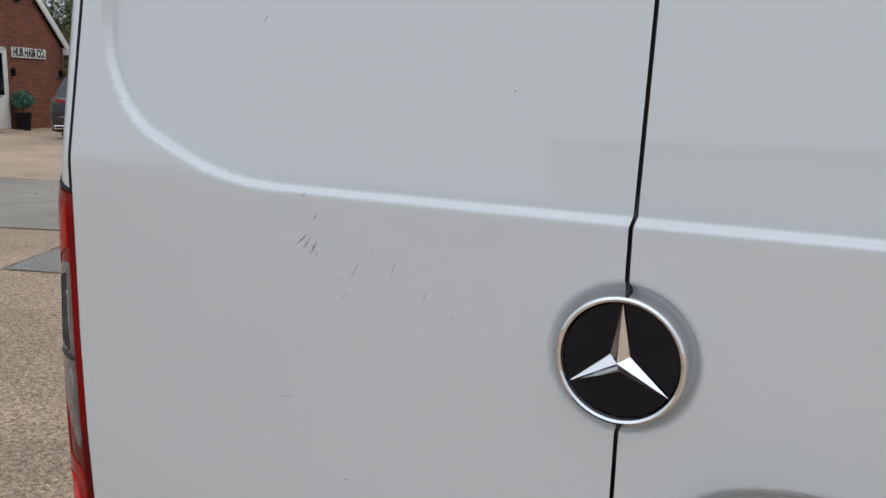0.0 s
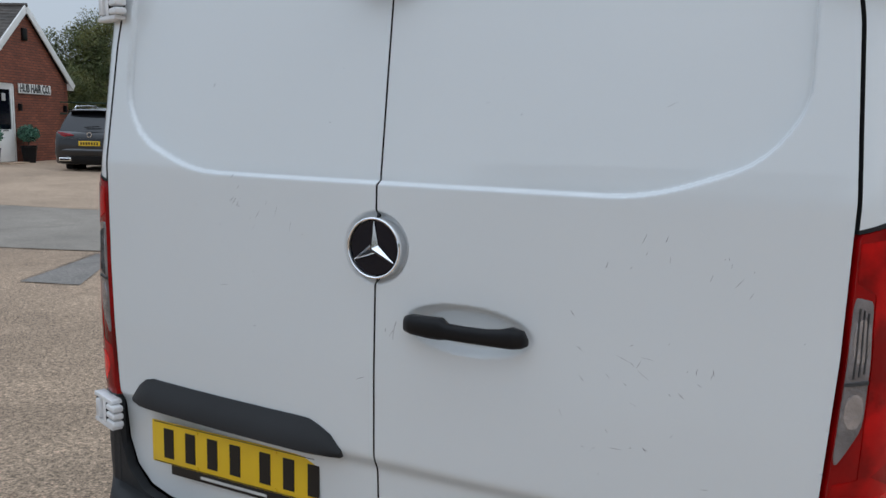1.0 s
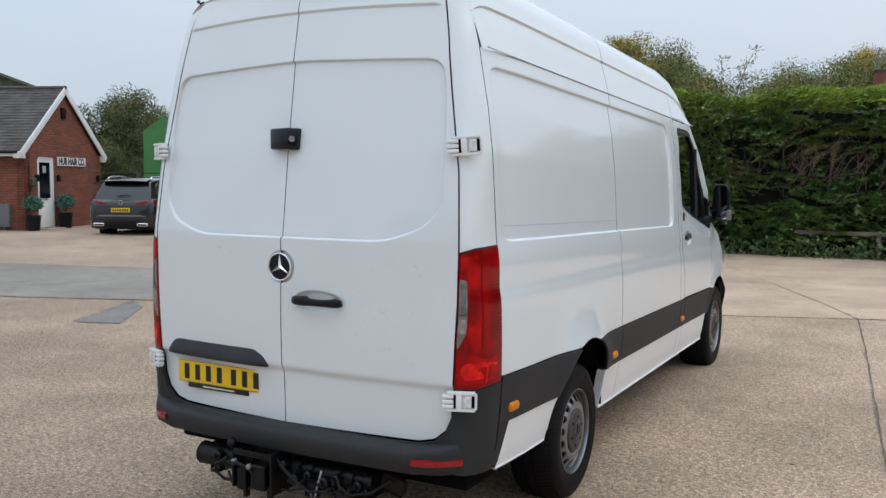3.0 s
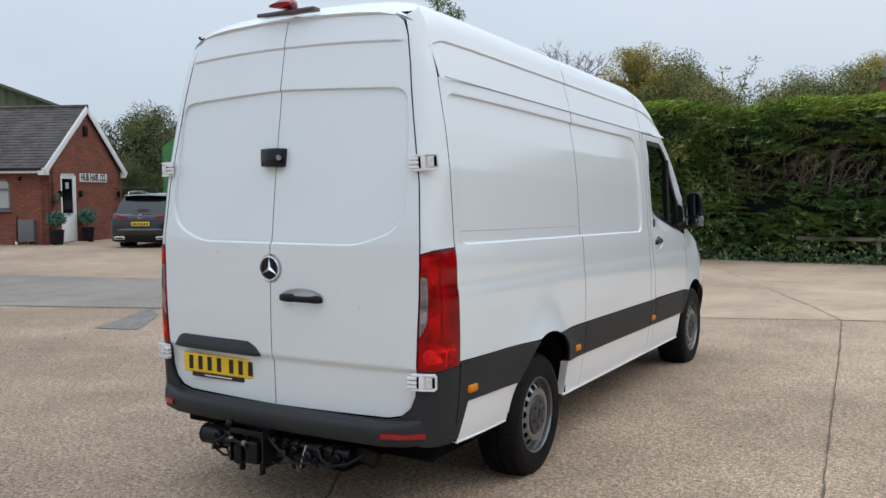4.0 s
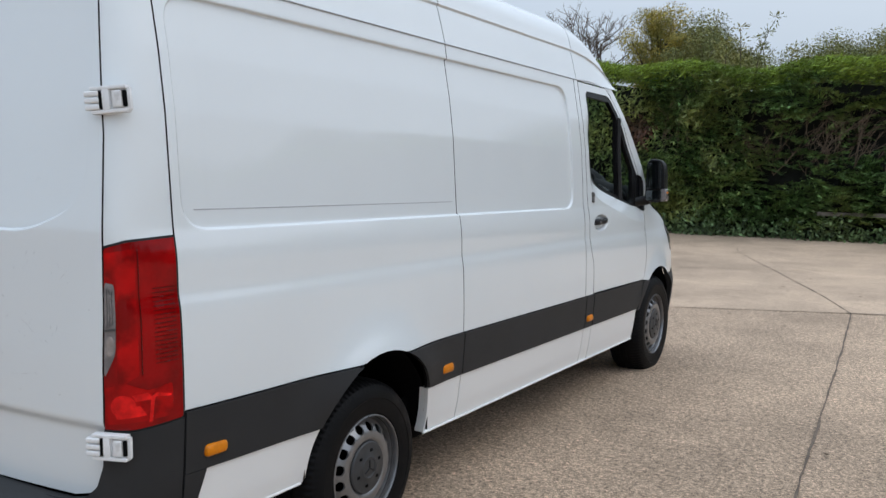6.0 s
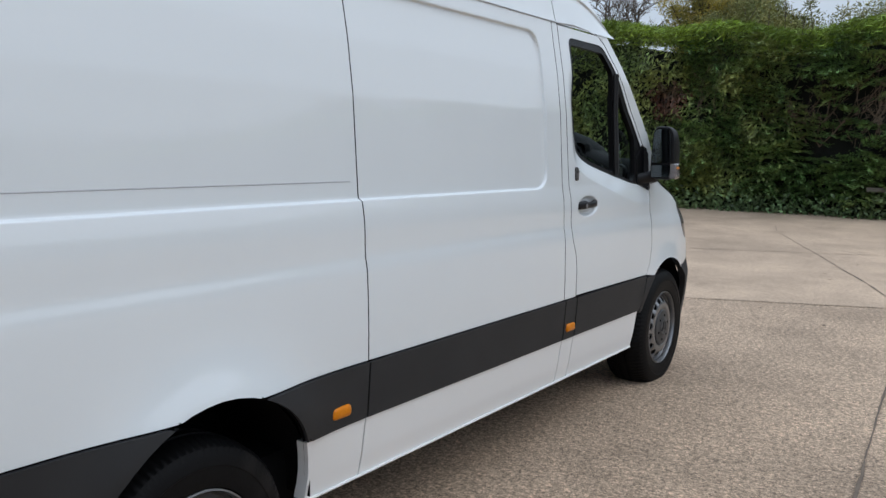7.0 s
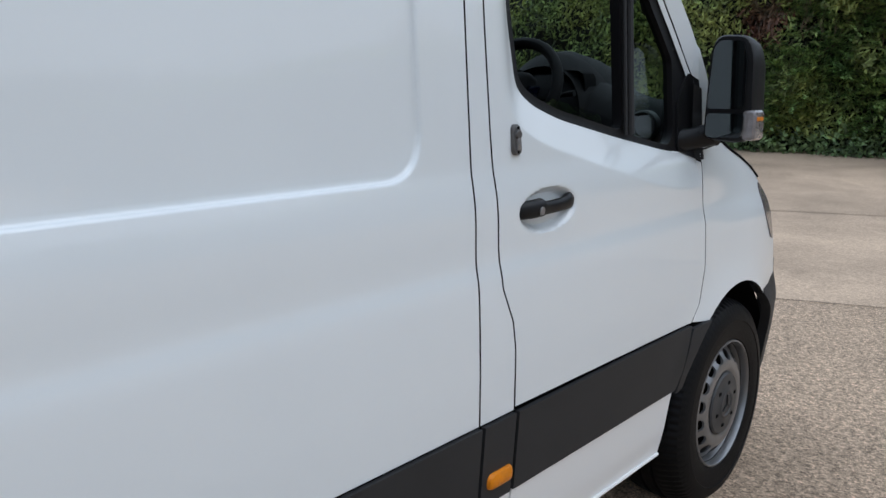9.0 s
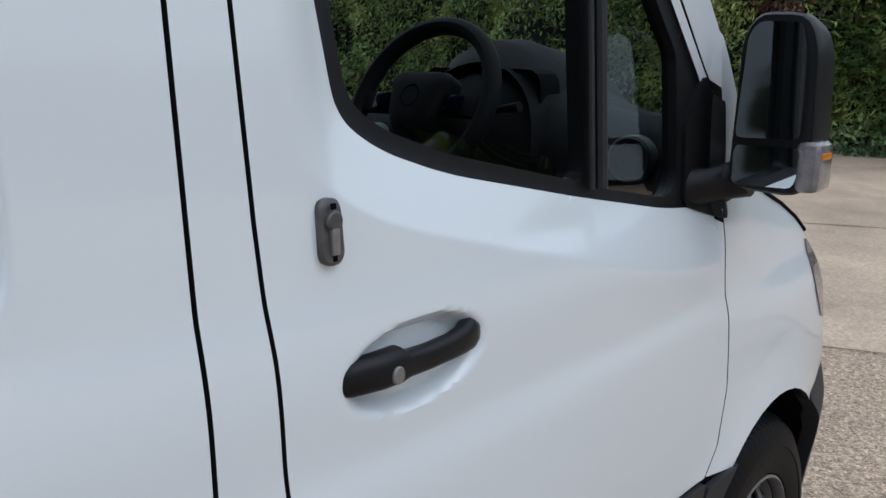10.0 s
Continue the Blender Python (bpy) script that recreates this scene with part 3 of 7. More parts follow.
for s in (1, -1):
    # a runs from side to rear: the sheet faces out when flipped
    EDGE_IN = 0.020 if s < 0 else 0.0
    panel("corner_pillar", [(0.0, 1.402), (1.0, 1.372), (1.0, 2.55), (0.8, 2.585), (0.0, 2.62)], corner_off(0.0), PAINT, van, [], 0.02, (-0.012, 0.012, 0), flip=True, side=s)
    lamp = panel("tail_lamp", [(0.01, 0.806), (0.6, 0.79), (0.985, 0.792), (0.985, 1.366), (0.6, 1.385), (0.01, 1.396)], corner_off(0.004), RED_LENS, van, [], 0.02, (-0.012, 0.012, 0), flip=True, side=s, label="red tail lamp cluster")
    panel("inner_lens", rounded([(0.50, 0.965), (0.78, 0.93), (0.78, 1.265), (0.97, 1.285), (0.97, 1.352), (0.50, 1.366)], 0.012), corner_off(0.0055), RED_BRIGHT, lamp, [], 0.012, (-0.003, 0.003, 0), flip=True, side=s, label="brighter red inner lens")
    panel("brake_lens", rounded([(0.12, 0.822), (0.97, 0.808), (0.97, 0.925), (0.70, 0.945), (0.40, 0.915), (0.12, 0.93)], 0.02), corner_off(0.0055), RED_BRIGHT, lamp, [], 0.012, (-0.003, 0.003, 0), flip=True, side=s, label="bright red brake lens")
    # facets in a brighter red that holds the lens's hot spots
    panel("reflector_facet", rounded([(0.42, 0.835), (0.80, 0.826), (0.86, 0.862), (0.50, 0.868)], 0.008), corner_off(0.0065), RED_FACET, lamp, [], 0.012, (-0.002, 0.002, 0), flip=True, side=s, label="red facet with its hot spot in brighter colour")
    panel("reflector_facet", rounded([(0.34, 0.885), (0.56, 0.882), (0.60, 0.903), (0.40, 0.908)], 0.006), corner_off(0.0065), RED_FACET, lamp, [], 0.012, (-0.002, 0.002, 0), flip=True, side=s)
    panel("lens_divider", [(0.355, 0.815), (0.375, 0.815), (0.345, 0.905), (0.325, 0.90)], corner_off(0.0068), RED_DARK, lamp, [], 0.012, (-0.002, 0.002, 0), flip=True, side=s)
    panel("lens_divider", [(0.452, 0.965), (0.468, 0.965), (0.468, 1.365), (0.452, 1.367)], corner_off(0.0055), RED_DARK, lamp, [], 0.012, (-0.003, 0.003, 0), flip=True, side=s)
    panel("reversing_lens", rounded([(0.80, 1.255), (0.975, 1.262), (0.975, 0.955), (0.80, 1.035)], 0.03), corner_off(0.0065), CLEAR_LENS, lamp, [], 0.012, (-0.004, 0.004, 0), flip=True, side=s, label="clear grey reversing and indicator lens")
    for q, z0, z1 in ((0.84, 1.13, 1.235), (0.88, 1.125, 1.24), (0.92, 1.12, 1.243)):
        panel("lens_flute", [(q, z0), (q + 0.009, z0), (q + 0.009, z1), (q, z1)], corner_off(0.0085), CAP_GREY, lamp, [], 0.01, (-0.003, 0.003, 0), flip=True, side=s)
    panel("lens_divider", [(0.80, 1.112), (0.975, 1.106), (0.975, 1.112), (0.80, 1.118)], corner_off(0.009), CAP_GREY, lamp, [], 0.01, (-0.003, 0.003, 0), flip=True, side=s)
    for k in range(18):
        z = 1.0 + 0.014 * k
        panel("lens_rib", [(0.05, z), (0.30, z - 0.002), (0.30, z + 0.001), (0.05, z + 0.003)], corner_off(0.0055), RED_DARK, lamp, [], 0.03, flip=True, side=s)
    panel("lamp_seal", [(-0.012, 0.798), (0.6, 0.782), (1.0, 0.784), (1.0, 1.374), (0.6, 1.393), (-0.012, 1.404)], corner_off(0.002), SEAL_SHADE, lamp, [[(0.01, 0.806), (0.6, 0.79), (1.03, 0.792), (1.03, 1.366), (0.6, 1.385), (0.01, 1.396)]], 0.006, (-0.006, 0.006, 0), flip=True, side=s)
    for zc, rr in ((1.185, 0.040), (1.062, 0.032)):
        bowl = [(0.885 + 0.075 * math.cos(q), zc + rr * math.sin(q)) for q in np.linspace(0, 2 * math.pi, 20, endpoint=False)]
        panel("bulb_bowl", bowl, corner_off(0.0073), LAMP_SILVER, lamp, [], 0.006, (-0.002, 0.002, 0), flip=True, side=s, label="silvered bulb bowl behind the clear lens")
    # bright facet line and oval: the lower lens's hot spot as colour
    panel("lens_divider", rounded([(0.36, 0.812), (0.40, 0.812), (0.37, 0.895), (0.30, 0.905), (0.14, 0.893), (0.14, 0.886), (0.31, 0.893), (0.33, 0.885)], 0.004), corner_off(0.0075), RED_FACET, lamp, [], 0.008, (-0.002, 0.002, 0), flip=True, side=s)
    panel("brake_bowl", [(0.72 + 0.17 * math.cos(q), 0.868 + 0.036 * math.sin(q)) for q in np.linspace(0, 2 * math.pi, 24, endpoint=False)], corner_off(0.0068), RED_FACET, lamp, [], 0.008, (-0.002, 0.002, 0), flip=True, side=s, label="bright red oval painted as the brake lens's hot spot")
    # near-black sheet for the shade behind the corner's gaps
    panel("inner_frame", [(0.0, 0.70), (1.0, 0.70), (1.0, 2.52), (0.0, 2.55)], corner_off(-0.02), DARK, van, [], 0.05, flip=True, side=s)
    # dark bumper corner below the lamp
    panel("bumper_corner", [(0.0, 0.395), (1.0, 0.415), (1.0, 0.784), (0.6, 0.782), (0.0, 0.800)], corner_off(0.006), PLASTIC, van, [], 0.03, (-0.012, 0.012, 0), flip=True, side=s)

# bumper face between the doors' rounded corners and the lamps
DOOR_GROWN = [(-0.1, 0.520), (0.70, 0.529), (0.780, 0.546), (0.838, 0.595), (0.867, 0.667), (0.8765, 0.80), (0.88, 0.9), (-0.1, 0.9)]
for s in (1, -1):
    panel("bumper_corner", [(0.60, 0.44), (0.880, 0.44), (0.880, 0.784), (0.60, 0.784)], lambda a, b: (a, 0.058 * (np.abs(a) / 0.9) ** 2.2 - 0.005 + 0.0 * b, b), PLASTIC, van, [[(x - 0.020 * (s < 0 and x > 0.3), z) for x, z in DOOR_GROWN]], 0.010, (0, 0.03, 0), side=s)

# bumper bar
path = [(0.972, 0.30), (0.967, 0.20), (0.946, 0.124), (0.914, 0.078), (0.84, 0.022), (0.70, -0.005), (0.45, -0.02), (0.2, -0.028), (0.0, -0.03)]


def bar_scale(x):
    """How far the bumper bar stands out: full across the doors, flush at the corners."""
    return 0.12 + 0.88 * (1 - float(step(np.array(abs(x)), 0.74, 0.93)))


path = path + [(-x, y) for x, y in path[-2::-1]]
prof = [(-0.06, 0.527), (-0.02, 0.526), (0.008, 0.523), (0.034, 0.513), (0.043, 0.497), (0.045, 0.47), (0.038, 0.435), (0.026, 0.412), (0.0, 0.402), (-0.04, 0.40)]
v, f = [], []
for i, (x, y) in enumerate(path):
    x0, y0 = path[max(i - 1, 0)]
    x1, y1 = path[min(i + 1, len(path) - 1)]
    tx, ty = x1 - x0, y1 - y0
    n = math.hypot(tx, ty)
    nx, ny = -ty / n, tx / n
    side_on = step(np.array(abs(x)), 0.72, 0.93)
    for o, z in prof:
        zz = z + (0.03 * float(side_on) * (1 if z > 0.45 else 0.6))
        v.append((x + nx * o * bar_scale(x), y + ny * o * bar_scale(x), zz))
m = len(prof)
for i in range(len(path) - 1):
    for j in range(m - 1):
        a = i * m + j
        f.append((a, a + m, a + m + 1, a + 1))
bumper = mesh_ob("rear_bumper", v, f, PLASTIC, van, "dark grey plastic rear bumper", angle=40)
for s in (1, -1):
    v = []
    for x in np.linspace(0.725, 0.918, 8):
        y = np.interp(x, [0.45, 0.70, 0.84, 0.914], [-0.02, -0.005, 0.022, 0.078]) - 0.045 * bar_scale(x) - 0.011
        v += [(s * x, y + 0.02, 0.484), (s * x, y, 0.481), (s * x, y + 0.002, 0.456), (s * x, y + 0.02, 0.453)]
    f = [(4 * i + j, 4 * i + j + 1, 4 * i + j + 5, 4 * i + j + 4) for i in range(7) for j in range(3)]
    mesh_ob("reflector", v, f, REFLECT, bumper, "red bumper reflector")

# ---- roof ----
ROOF = [(0.9035, 2.263), (0.893, 2.30), (0.876, 2.37), (0.860, 2.43), (0.851, 2.456), (0.860, 2.466), (0.851, 2.495), (0.837, 2.548), (0.812, 2.598), (0.765, 2.643), (0.695, 2.673), (0.60, 2.692), (0.45, 2.705), (0.22, 2.713), (0.0, 2.715)]
ROOF = ROOF + [(-x, z) for x, z in ROOF[-2::-1]]
rs = np.linspace(0, 1, len(ROOF))
RX, RZ = np.array([p[0] for p in ROOF]), np.array([p[1] for p in ROOF])


def roof(a, b):
    """a across, b along."""
    x, z = np.interp(a, rs, RX), np.interp(a, rs, RZ)
    lift = 0.0 * b
    k = np.interp(b, [0, 3.72, 3.95, 4.12, 4.25, 4.36, 4.46, 4.6], [1, 1, 0.93, 0.80, 0.64, 0.45, 0.22, 0.0])
    z = 2.266 + (z - 2.266) * k + lift
    tail = np.maximum(0, 1 - (b - 0.20) / 0.20)
    z = z - 0.080 * tail ** 2 * step(z, 2.3, 2.6)
    back = 0.078 * (np.abs(x) / 0.9) ** 4 * tail
    x = x * (1 - 0.0244 * np.clip((0.80 - b) / 0.52, 0, 1) ** 2)
    return x, b + back - 0.012 * tail * step(z, 2.3, 2.6), z


for y0, y1 in ((0.185, SEAM), (SEAM + 0.006, 3.70), (3.706, 4.47)):
    na = len(ROOF) * 2 - 1
    a, b = np.meshgrid(np.linspace(0, 1, na), np.linspace(y0, y1, max(8, int((y1 - y0) / 0.06))), indexing="ij")
    xyz = np.stack(roof(a, b), -1)
    nb = xyz.shape[1]
    v = xyz.reshape(-1, 3)
    f = [(i * nb + j, i * nb + j + 1, (i + 1) * nb + j + 1, (i + 1) * nb + j) for i in range(na - 1) for j in range(nb - 1)]
    f = [q[::-1] for q in f]
    # close the tail above the doors
    if y0 < 1:
        k = len(v)
        edge = [i * nb for i in range(na)]
        v = np.vstack([v, [(x * 0.99, y + 0.05, z - 0.05) for x, y, z in v[edge]]])
        f += [(edge[i], edge[i + 1], k + i + 1, k + i) for i in range(na - 1)]
    mesh_ob("roof_panel", v, f, PAINT, van, angle=50)
panel("roof_lining", [(-0.8, 0.3), (0.8, 0.3), (0.8, 4.3), (-0.8, 4.3)], lambda a, b: (a, b, a * 0 + 2.24), DARK, van, [], 0.3)

# seam between the rear pillar and the roof side
for s in (1, -1):
    pts = []
    for a in np.linspace(0.0, 0.36, 26):
        x, y, z = (float(q) for q in roof(np.array(a), np.array(0.190)))
        pts.append((s * (x + 0.0012), y, z + 0.0006))
    part("roof_seam", tube(pts, [0.0026] * len(pts), 6), SEAL_SHADE, van)

# gutter line between roof and side
for s in (1, -1):
    pts = [(s * 0.904, y, 2.266) for y in np.linspace(0.30, 3.72, 20)]
    pts += [(s * 0.903, 3.9, 2.276), (s * 0.90, 4.1, 2.27), (s * 0.898, 4.3, 2.245)]
    part("roof_seam", tube(pts, [0.0034] * len(pts), 8), bpy.data.materials["swage_grey"], van)

# ---- front: screen, bonnet, nose ----
v, f = [], []
for j, t in enumerate(np.linspace(0, 1, 9)):
    for i, u in enumerate(np.linspace(-1, 1, 13)):
        w = 0.885 * (1 - t) + 0.93 * t
        v.append((u * w, 4.34 + 0.74 * t + 0.14 * (1 - u * u), 2.29 + 0.05 * (1 - u * u) - 0.87 * t))
f = [(j * 13 + i, j * 13 + i + 1, (j + 1) * 13 + i + 1, (j + 1) * 13 + i) for j in range(8) for i in range(12)]
screen = mesh_ob("windscreen", v, [q[::-1] for q in f], SCREEN_GLASS, van)
screen.visible_shadow = False
v, f = [], []
for y, z in ((5.06, 1.412), (5.16, 1.40), (5.28, 1.352), (5.40, 1.288), (5.52, 1.17), (5.62, 1.0), (5.68, 0.85)):
    for u in np.linspace(-1, 1, 15):
        v.append((u * (float(side_x(np.array(y), np.array(z))) - 0.006), y + 0.22 * (1 - u * u) * step(np.array(y), 5.1, 5.6), z + 0.07 * (1 - u ** 4)))
f = [(j * 15 + i, j * 15 + i + 1, (j + 1) * 15 + i + 1, (j + 1) * 15 + i) for j in range(6) for i in range(14)]
mesh_ob("bonnet", v, f, PAINT, van)
v = []
for z in (0.86, 0.6, 0.36):
    for u in np.linspace(-1, 1, 15):
        v.append((u * 0.86, 5.86 + 0.10 * (1 - u * u), z))
f = [(j * 15 + i, j * 15 + i + 1, (j + 1) * 15 + i + 1, (j + 1) * 15 + i) for j in range(2) for i in range(14)]
mesh_ob("front_bumper", v, f, PLASTIC, van)
for s in (1, -1):
    panel("headlamp", rounded([(5.425, 1.255), (5.50, 1.20), (5.60, 1.0), (5.56, 1.02), (5.47, 1.12)], 0.02), side_at(0.004), CLEAR_LENS, van, [], 0.012, (-0.01, 0, 0), side=s, label="clear headlamp")
    pts = [(s * (float(side_x(np.array(y), np.array(z))) + 0.001), y, z) for y, z in ((5.09, 1.42), (5.17, 1.39), (5.27, 1.355), (5.36, 1.312), (5.43, 1.27))]
    part("bonnet_gap", tube(pts, [0.005] * 5, 6), DARK, van)

# underside: set low, with unseen parts added to darken the ground below
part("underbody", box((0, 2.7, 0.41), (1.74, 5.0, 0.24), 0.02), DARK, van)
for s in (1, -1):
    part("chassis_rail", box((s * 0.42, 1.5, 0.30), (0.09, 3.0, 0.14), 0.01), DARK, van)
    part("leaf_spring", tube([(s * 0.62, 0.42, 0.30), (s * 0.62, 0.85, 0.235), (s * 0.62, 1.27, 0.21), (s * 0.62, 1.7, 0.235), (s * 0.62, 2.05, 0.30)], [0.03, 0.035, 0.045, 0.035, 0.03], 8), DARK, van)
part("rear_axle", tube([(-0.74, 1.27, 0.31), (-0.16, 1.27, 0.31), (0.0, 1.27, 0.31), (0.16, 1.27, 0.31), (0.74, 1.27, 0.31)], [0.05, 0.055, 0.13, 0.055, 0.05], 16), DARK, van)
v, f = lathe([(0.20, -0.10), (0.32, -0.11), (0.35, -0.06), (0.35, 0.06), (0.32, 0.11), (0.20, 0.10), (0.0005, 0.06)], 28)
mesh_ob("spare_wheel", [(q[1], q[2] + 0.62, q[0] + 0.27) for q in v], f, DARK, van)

# ---- wheels ----
WHEEL = 1.07


def make_wheel(x, y, z, s):
    hub = empty("wheel", pose(x, y, z, 0, 0, 0 if s > 0 else 180) @ Matrix.Scale(WHEEL, 4), van, "steel road wheel with a grey hub cap")
    prof = [(0.205, -0.10), (0.22, -0.118), (0.26, -0.124), (0.31, -0.122), (0.335, -0.108), (0.350, -0.085), (0.356, -0.05), (0.3565, -0.03), (0.349, -0.027), (0.349, -0.020), (0.3575, -0.017), (0.3575, 0.017),
            (0.349, 0.020), (0.349, 0.027), (0.3565, 0.03), (0.356, 0.05), (0.350, 0.085), (0.335, 0.108), (0.31, 0.122), (0.285, 0.126), (0.282, 0.1235), (0.26, 0.124), (0.235, 0.121), (0.222, 0.118), (0.212, 0.104), (0.205, 0.09)]
    v, f = lathe([(r * 1.0, q) for r, q in prof], 344, alternate=(5, 16))
    tyre = mesh_ob("tyre", [(q[0], q[1], max(q[2], -0.332)) for q in v], f, TYRE, hub, "black tyre with worn tread", angle=40)
    v, f = lathe([(0.16, -0.10), (0.196, -0.09), (0.199, 0.02), (0.192, 0.045), (0.197, 0.07), (0.206, 0.09), (0.212, 0.106), (0.2165, 0.113), (0.2165, 0.1165), (0.211, 0.1185), (0.208, 0.112), (0.2065, 0.095), (0.2055, 0.080), (0.201, 0.072), (0.195, 0.069), (0.188, 0.068)], 72)
    rim = mesh_ob("rim", v, f, STEEL, hub, "silver painted steel rim")

    def dish(a, b):
        r = np.hypot(a, b)
        return np.interp(r, [0, 0.09, 0.105, 0.118, 0.135, 0.150, 0.172, 0.19, 0.2], [0.10, 0.10, 0.106, 0.115, 0.1155, 0.112, 0.096, 0.077, 0.068]), a, b

    holes = []
    for k in range(16):
        t = 2 * math.pi * (k + 0.5) / 16
        c, q = math.cos(t), math.sin(t)
        holes.append([(0.164 * c + 0.0180 * (math.cos(w) * c) - 0.0215 * math.sin(w) * q, 0.164 * q + 0.0180 * math.cos(w) * q + 0.0215 * math.sin(w) * c) for w in np.linspace(0, 2 * math.pi, 14, endpoint=False)])
    panel("wheel_disc", circle(0, 0, 0.193, 48), dish, STEEL, hub, holes, 0.0065, (-0.008, 0, 0))
    # near-black backing that stands for the shade behind the holes
    v, f = lathe([(0.185, 0.03), (0.0005, 0.03)], 40)
    mesh_ob("brake_disc", v, f, DARK, hub)
    v, f = lathe([(0.108, 0.102), (0.107, 0.114), (0.102, 0.119), (0.085, 0.122), (0.05, 0.125), (0.046, 0.1275), (0.038, 0.1275), (0.036, 0.125), (0.0005, 0.126)], 48)
    cap = mesh_ob("hub_cap", v, f, CAP_GREY, hub, "matt grey plastic hub cap")
    for k in range(3):
        m4 = pose(0.127, 0, 0, 90 + 120 * k, 0, 0)
        part("cap_emblem", box((0, 0.017, 0), (0.006, 0.034, 0.006), 0.002, m4, 1), BLACK, cap)
    for k in range(6):
        t = 2 * math.pi * k / 6 + 0.3
        part("cap_slot", box((0.1225, 0.072 * math.cos(t), 0.072 * math.sin(t)), (0.006, 0.018, 0.014), 0.003, None, 1), DARK, cap)
    return hub


wheel_r = make_wheel(0.878, 1.258, 0.3355, 1)
for x, y, z, s in ((0.878, 5.195, 0.4142, 1), (-0.878, 1.258, 0.3355, -1), (-0.878, 5.195, 0.4142, -1)):
    copy_thing(wheel_r, pose(x, y, z, 0, 0, 0 if s > 0 else 180) @ Matrix.Scale(WHEEL, 4))

# ---- fittings on the rear doors ----
def ry(x, z):
    return float(rear_y(np.array(float(x)), np.array(float(z))))


def handle_bar(name, at, along, out, length, mat, parent, label):
    """A moulded pull handle: fat at one end with a thumb rise, a straight grip, and a turned-in far end."""
    up = out.cross(along)
    secs = []
    for t, w, h, o in ((0.0, 0.006, 0.008, 0.012), (0.03, 0.015, 0.019, 0.018), (0.10, 0.018, 0.024, 0.026), (0.25, 0.019, 0.0255, 0.034), (0.36, 0.018, 0.026, 0.037), (0.41, 0.014, 0.019, 0.038), (0.55, 0.013, 0.0185, 0.040), (0.72, 0.013, 0.019, 0.038), (0.82, 0.014, 0.021, 0.034), (0.90, 0.018, 0.025, 0.026), (0.97, 0.016, 0.020, 0.018), (1.0, 0.006, 0.008, 0.012)):
        c = at + along * (t - 0.5) * length + out * o + up * ((h - 0.0185) * 0.5 if t > 0.3 else (h - 0.0185) * 0.35)
        secs.append([tuple(c + out * (w * math.copysign(abs(math.cos(q)) ** 0.75, math.cos(q))) + up * (0.88 * h * math.copysign(abs(math.sin(q)) ** 0.75, math.sin(q)))) for q in np.linspace(0, 2 * math.pi, 18, endpoint=False)])
    v, f = loft(secs)
    return mesh_ob(name, v, f, mat, parent, label, angle=60)


back = Vector((0, -1, 0))
handle_bar("door_handle", Vector((0.203, ry(0.21, 1.20), 1.122)), Vector((1, 0.03, -0.012)).normalized(), back, 0.272, BLACK, door_r, "black moulded door handle")

# round badge: black disc, bright ring and three-pointed shape
badge_y = ry(0.09, 1.272) - 0.002
badge = empty("badge", pose(-0.013, badge_y, 1.272), van, "round black badge with chrome ring and star shape")
v, f = lathe([(0.066, 0.02), (0.0665, -0.006), (0.0655, -0.010), (0.063, -0.0115), (0.0605, -0.010), (0.0595, -0.006)], 72)
mesh_ob("badge_ring", [(q[1], q[0], q[2]) for q in v], f, CHROME, badge, "chrome ring")
v, f = lathe([(0.060, 0.0), (0.058, -0.0045), (0.03, -0.006), (0.0005, -0.0065)], 64)
mesh_ob("badge_disc", [(q[1], q[0], q[2]) for q in v], f, DISC_BLACK, badge, "gloss black disc")
v, f = [(0, -0.0175, 0)], []
for k in range(3):
    t = radians(90 + 120 * k)
    tip = (0.0585 * math.cos(t), -0.0085, 0.0585 * math.sin(t))
    lo = (0.0115 * math.cos(t - radians(60)), -0.0068, 0.0115 * math.sin(t - radians(60)))
    v += [lo, tip]
for k in range(3):
    a, tip, b = 1 + 2 * k, 2 + 2 * k, 1 + 2 * ((k + 1) % 3)
    f += [(0, a, tip), (0, tip, b)]
mesh_ob("badge_star", v, f, CHROME, badge, "chrome three-pointed shape", smooth=False)

# plate with its characters as plain bars
plate_y = ry(-0.44, 0.70) - 0.010
bm = box((-0.441, plate_y, 0.703), (0.525, 0.005, 0.113), 0.0022)
plate = part("number_plate", bm, YELLOW, van, "yellow number plate with dark bars")
for xk in (-0.645, -0.572, -0.499, -0.426, -0.333, -0.262, -0.190):
    part("plate_bar", box((xk, plate_y - 0.003, 0.703), (0.033, 0.0016, 0.079), 0), INK, plate)
for xk in (-0.55, -0.30):
    part("plate_screw", box((xk, plate_y - 0.004, 0.750), (0.008, 0.003, 0.008), 0.001), YELLOW, plate)
    part("plate_screw", box((xk, plate_y - 0.004, 0.656), (0.008, 0.003, 0.008), 0.001), YELLOW, plate)
for zk, hh, ww in ((0.7565, 0.0016, 0.507), (0.6495, 0.0016, 0.507)):
    part("plate_border", box((-0.441, plate_y - 0.003, zk), (ww, 0.0014, hh), 0), INK, plate)
strip = part("plate_strip", box((-0.440, plate_y + 0.002, 0.634), (0.40, 0.006, 0.026), 0.001), INK, van, "black strip below the plate")
part("strip_bar", box((-0.435, plate_y - 0.0015, 0.633), (0.21, 0.0014, 0.007), 0), WHITE_INK, strip)

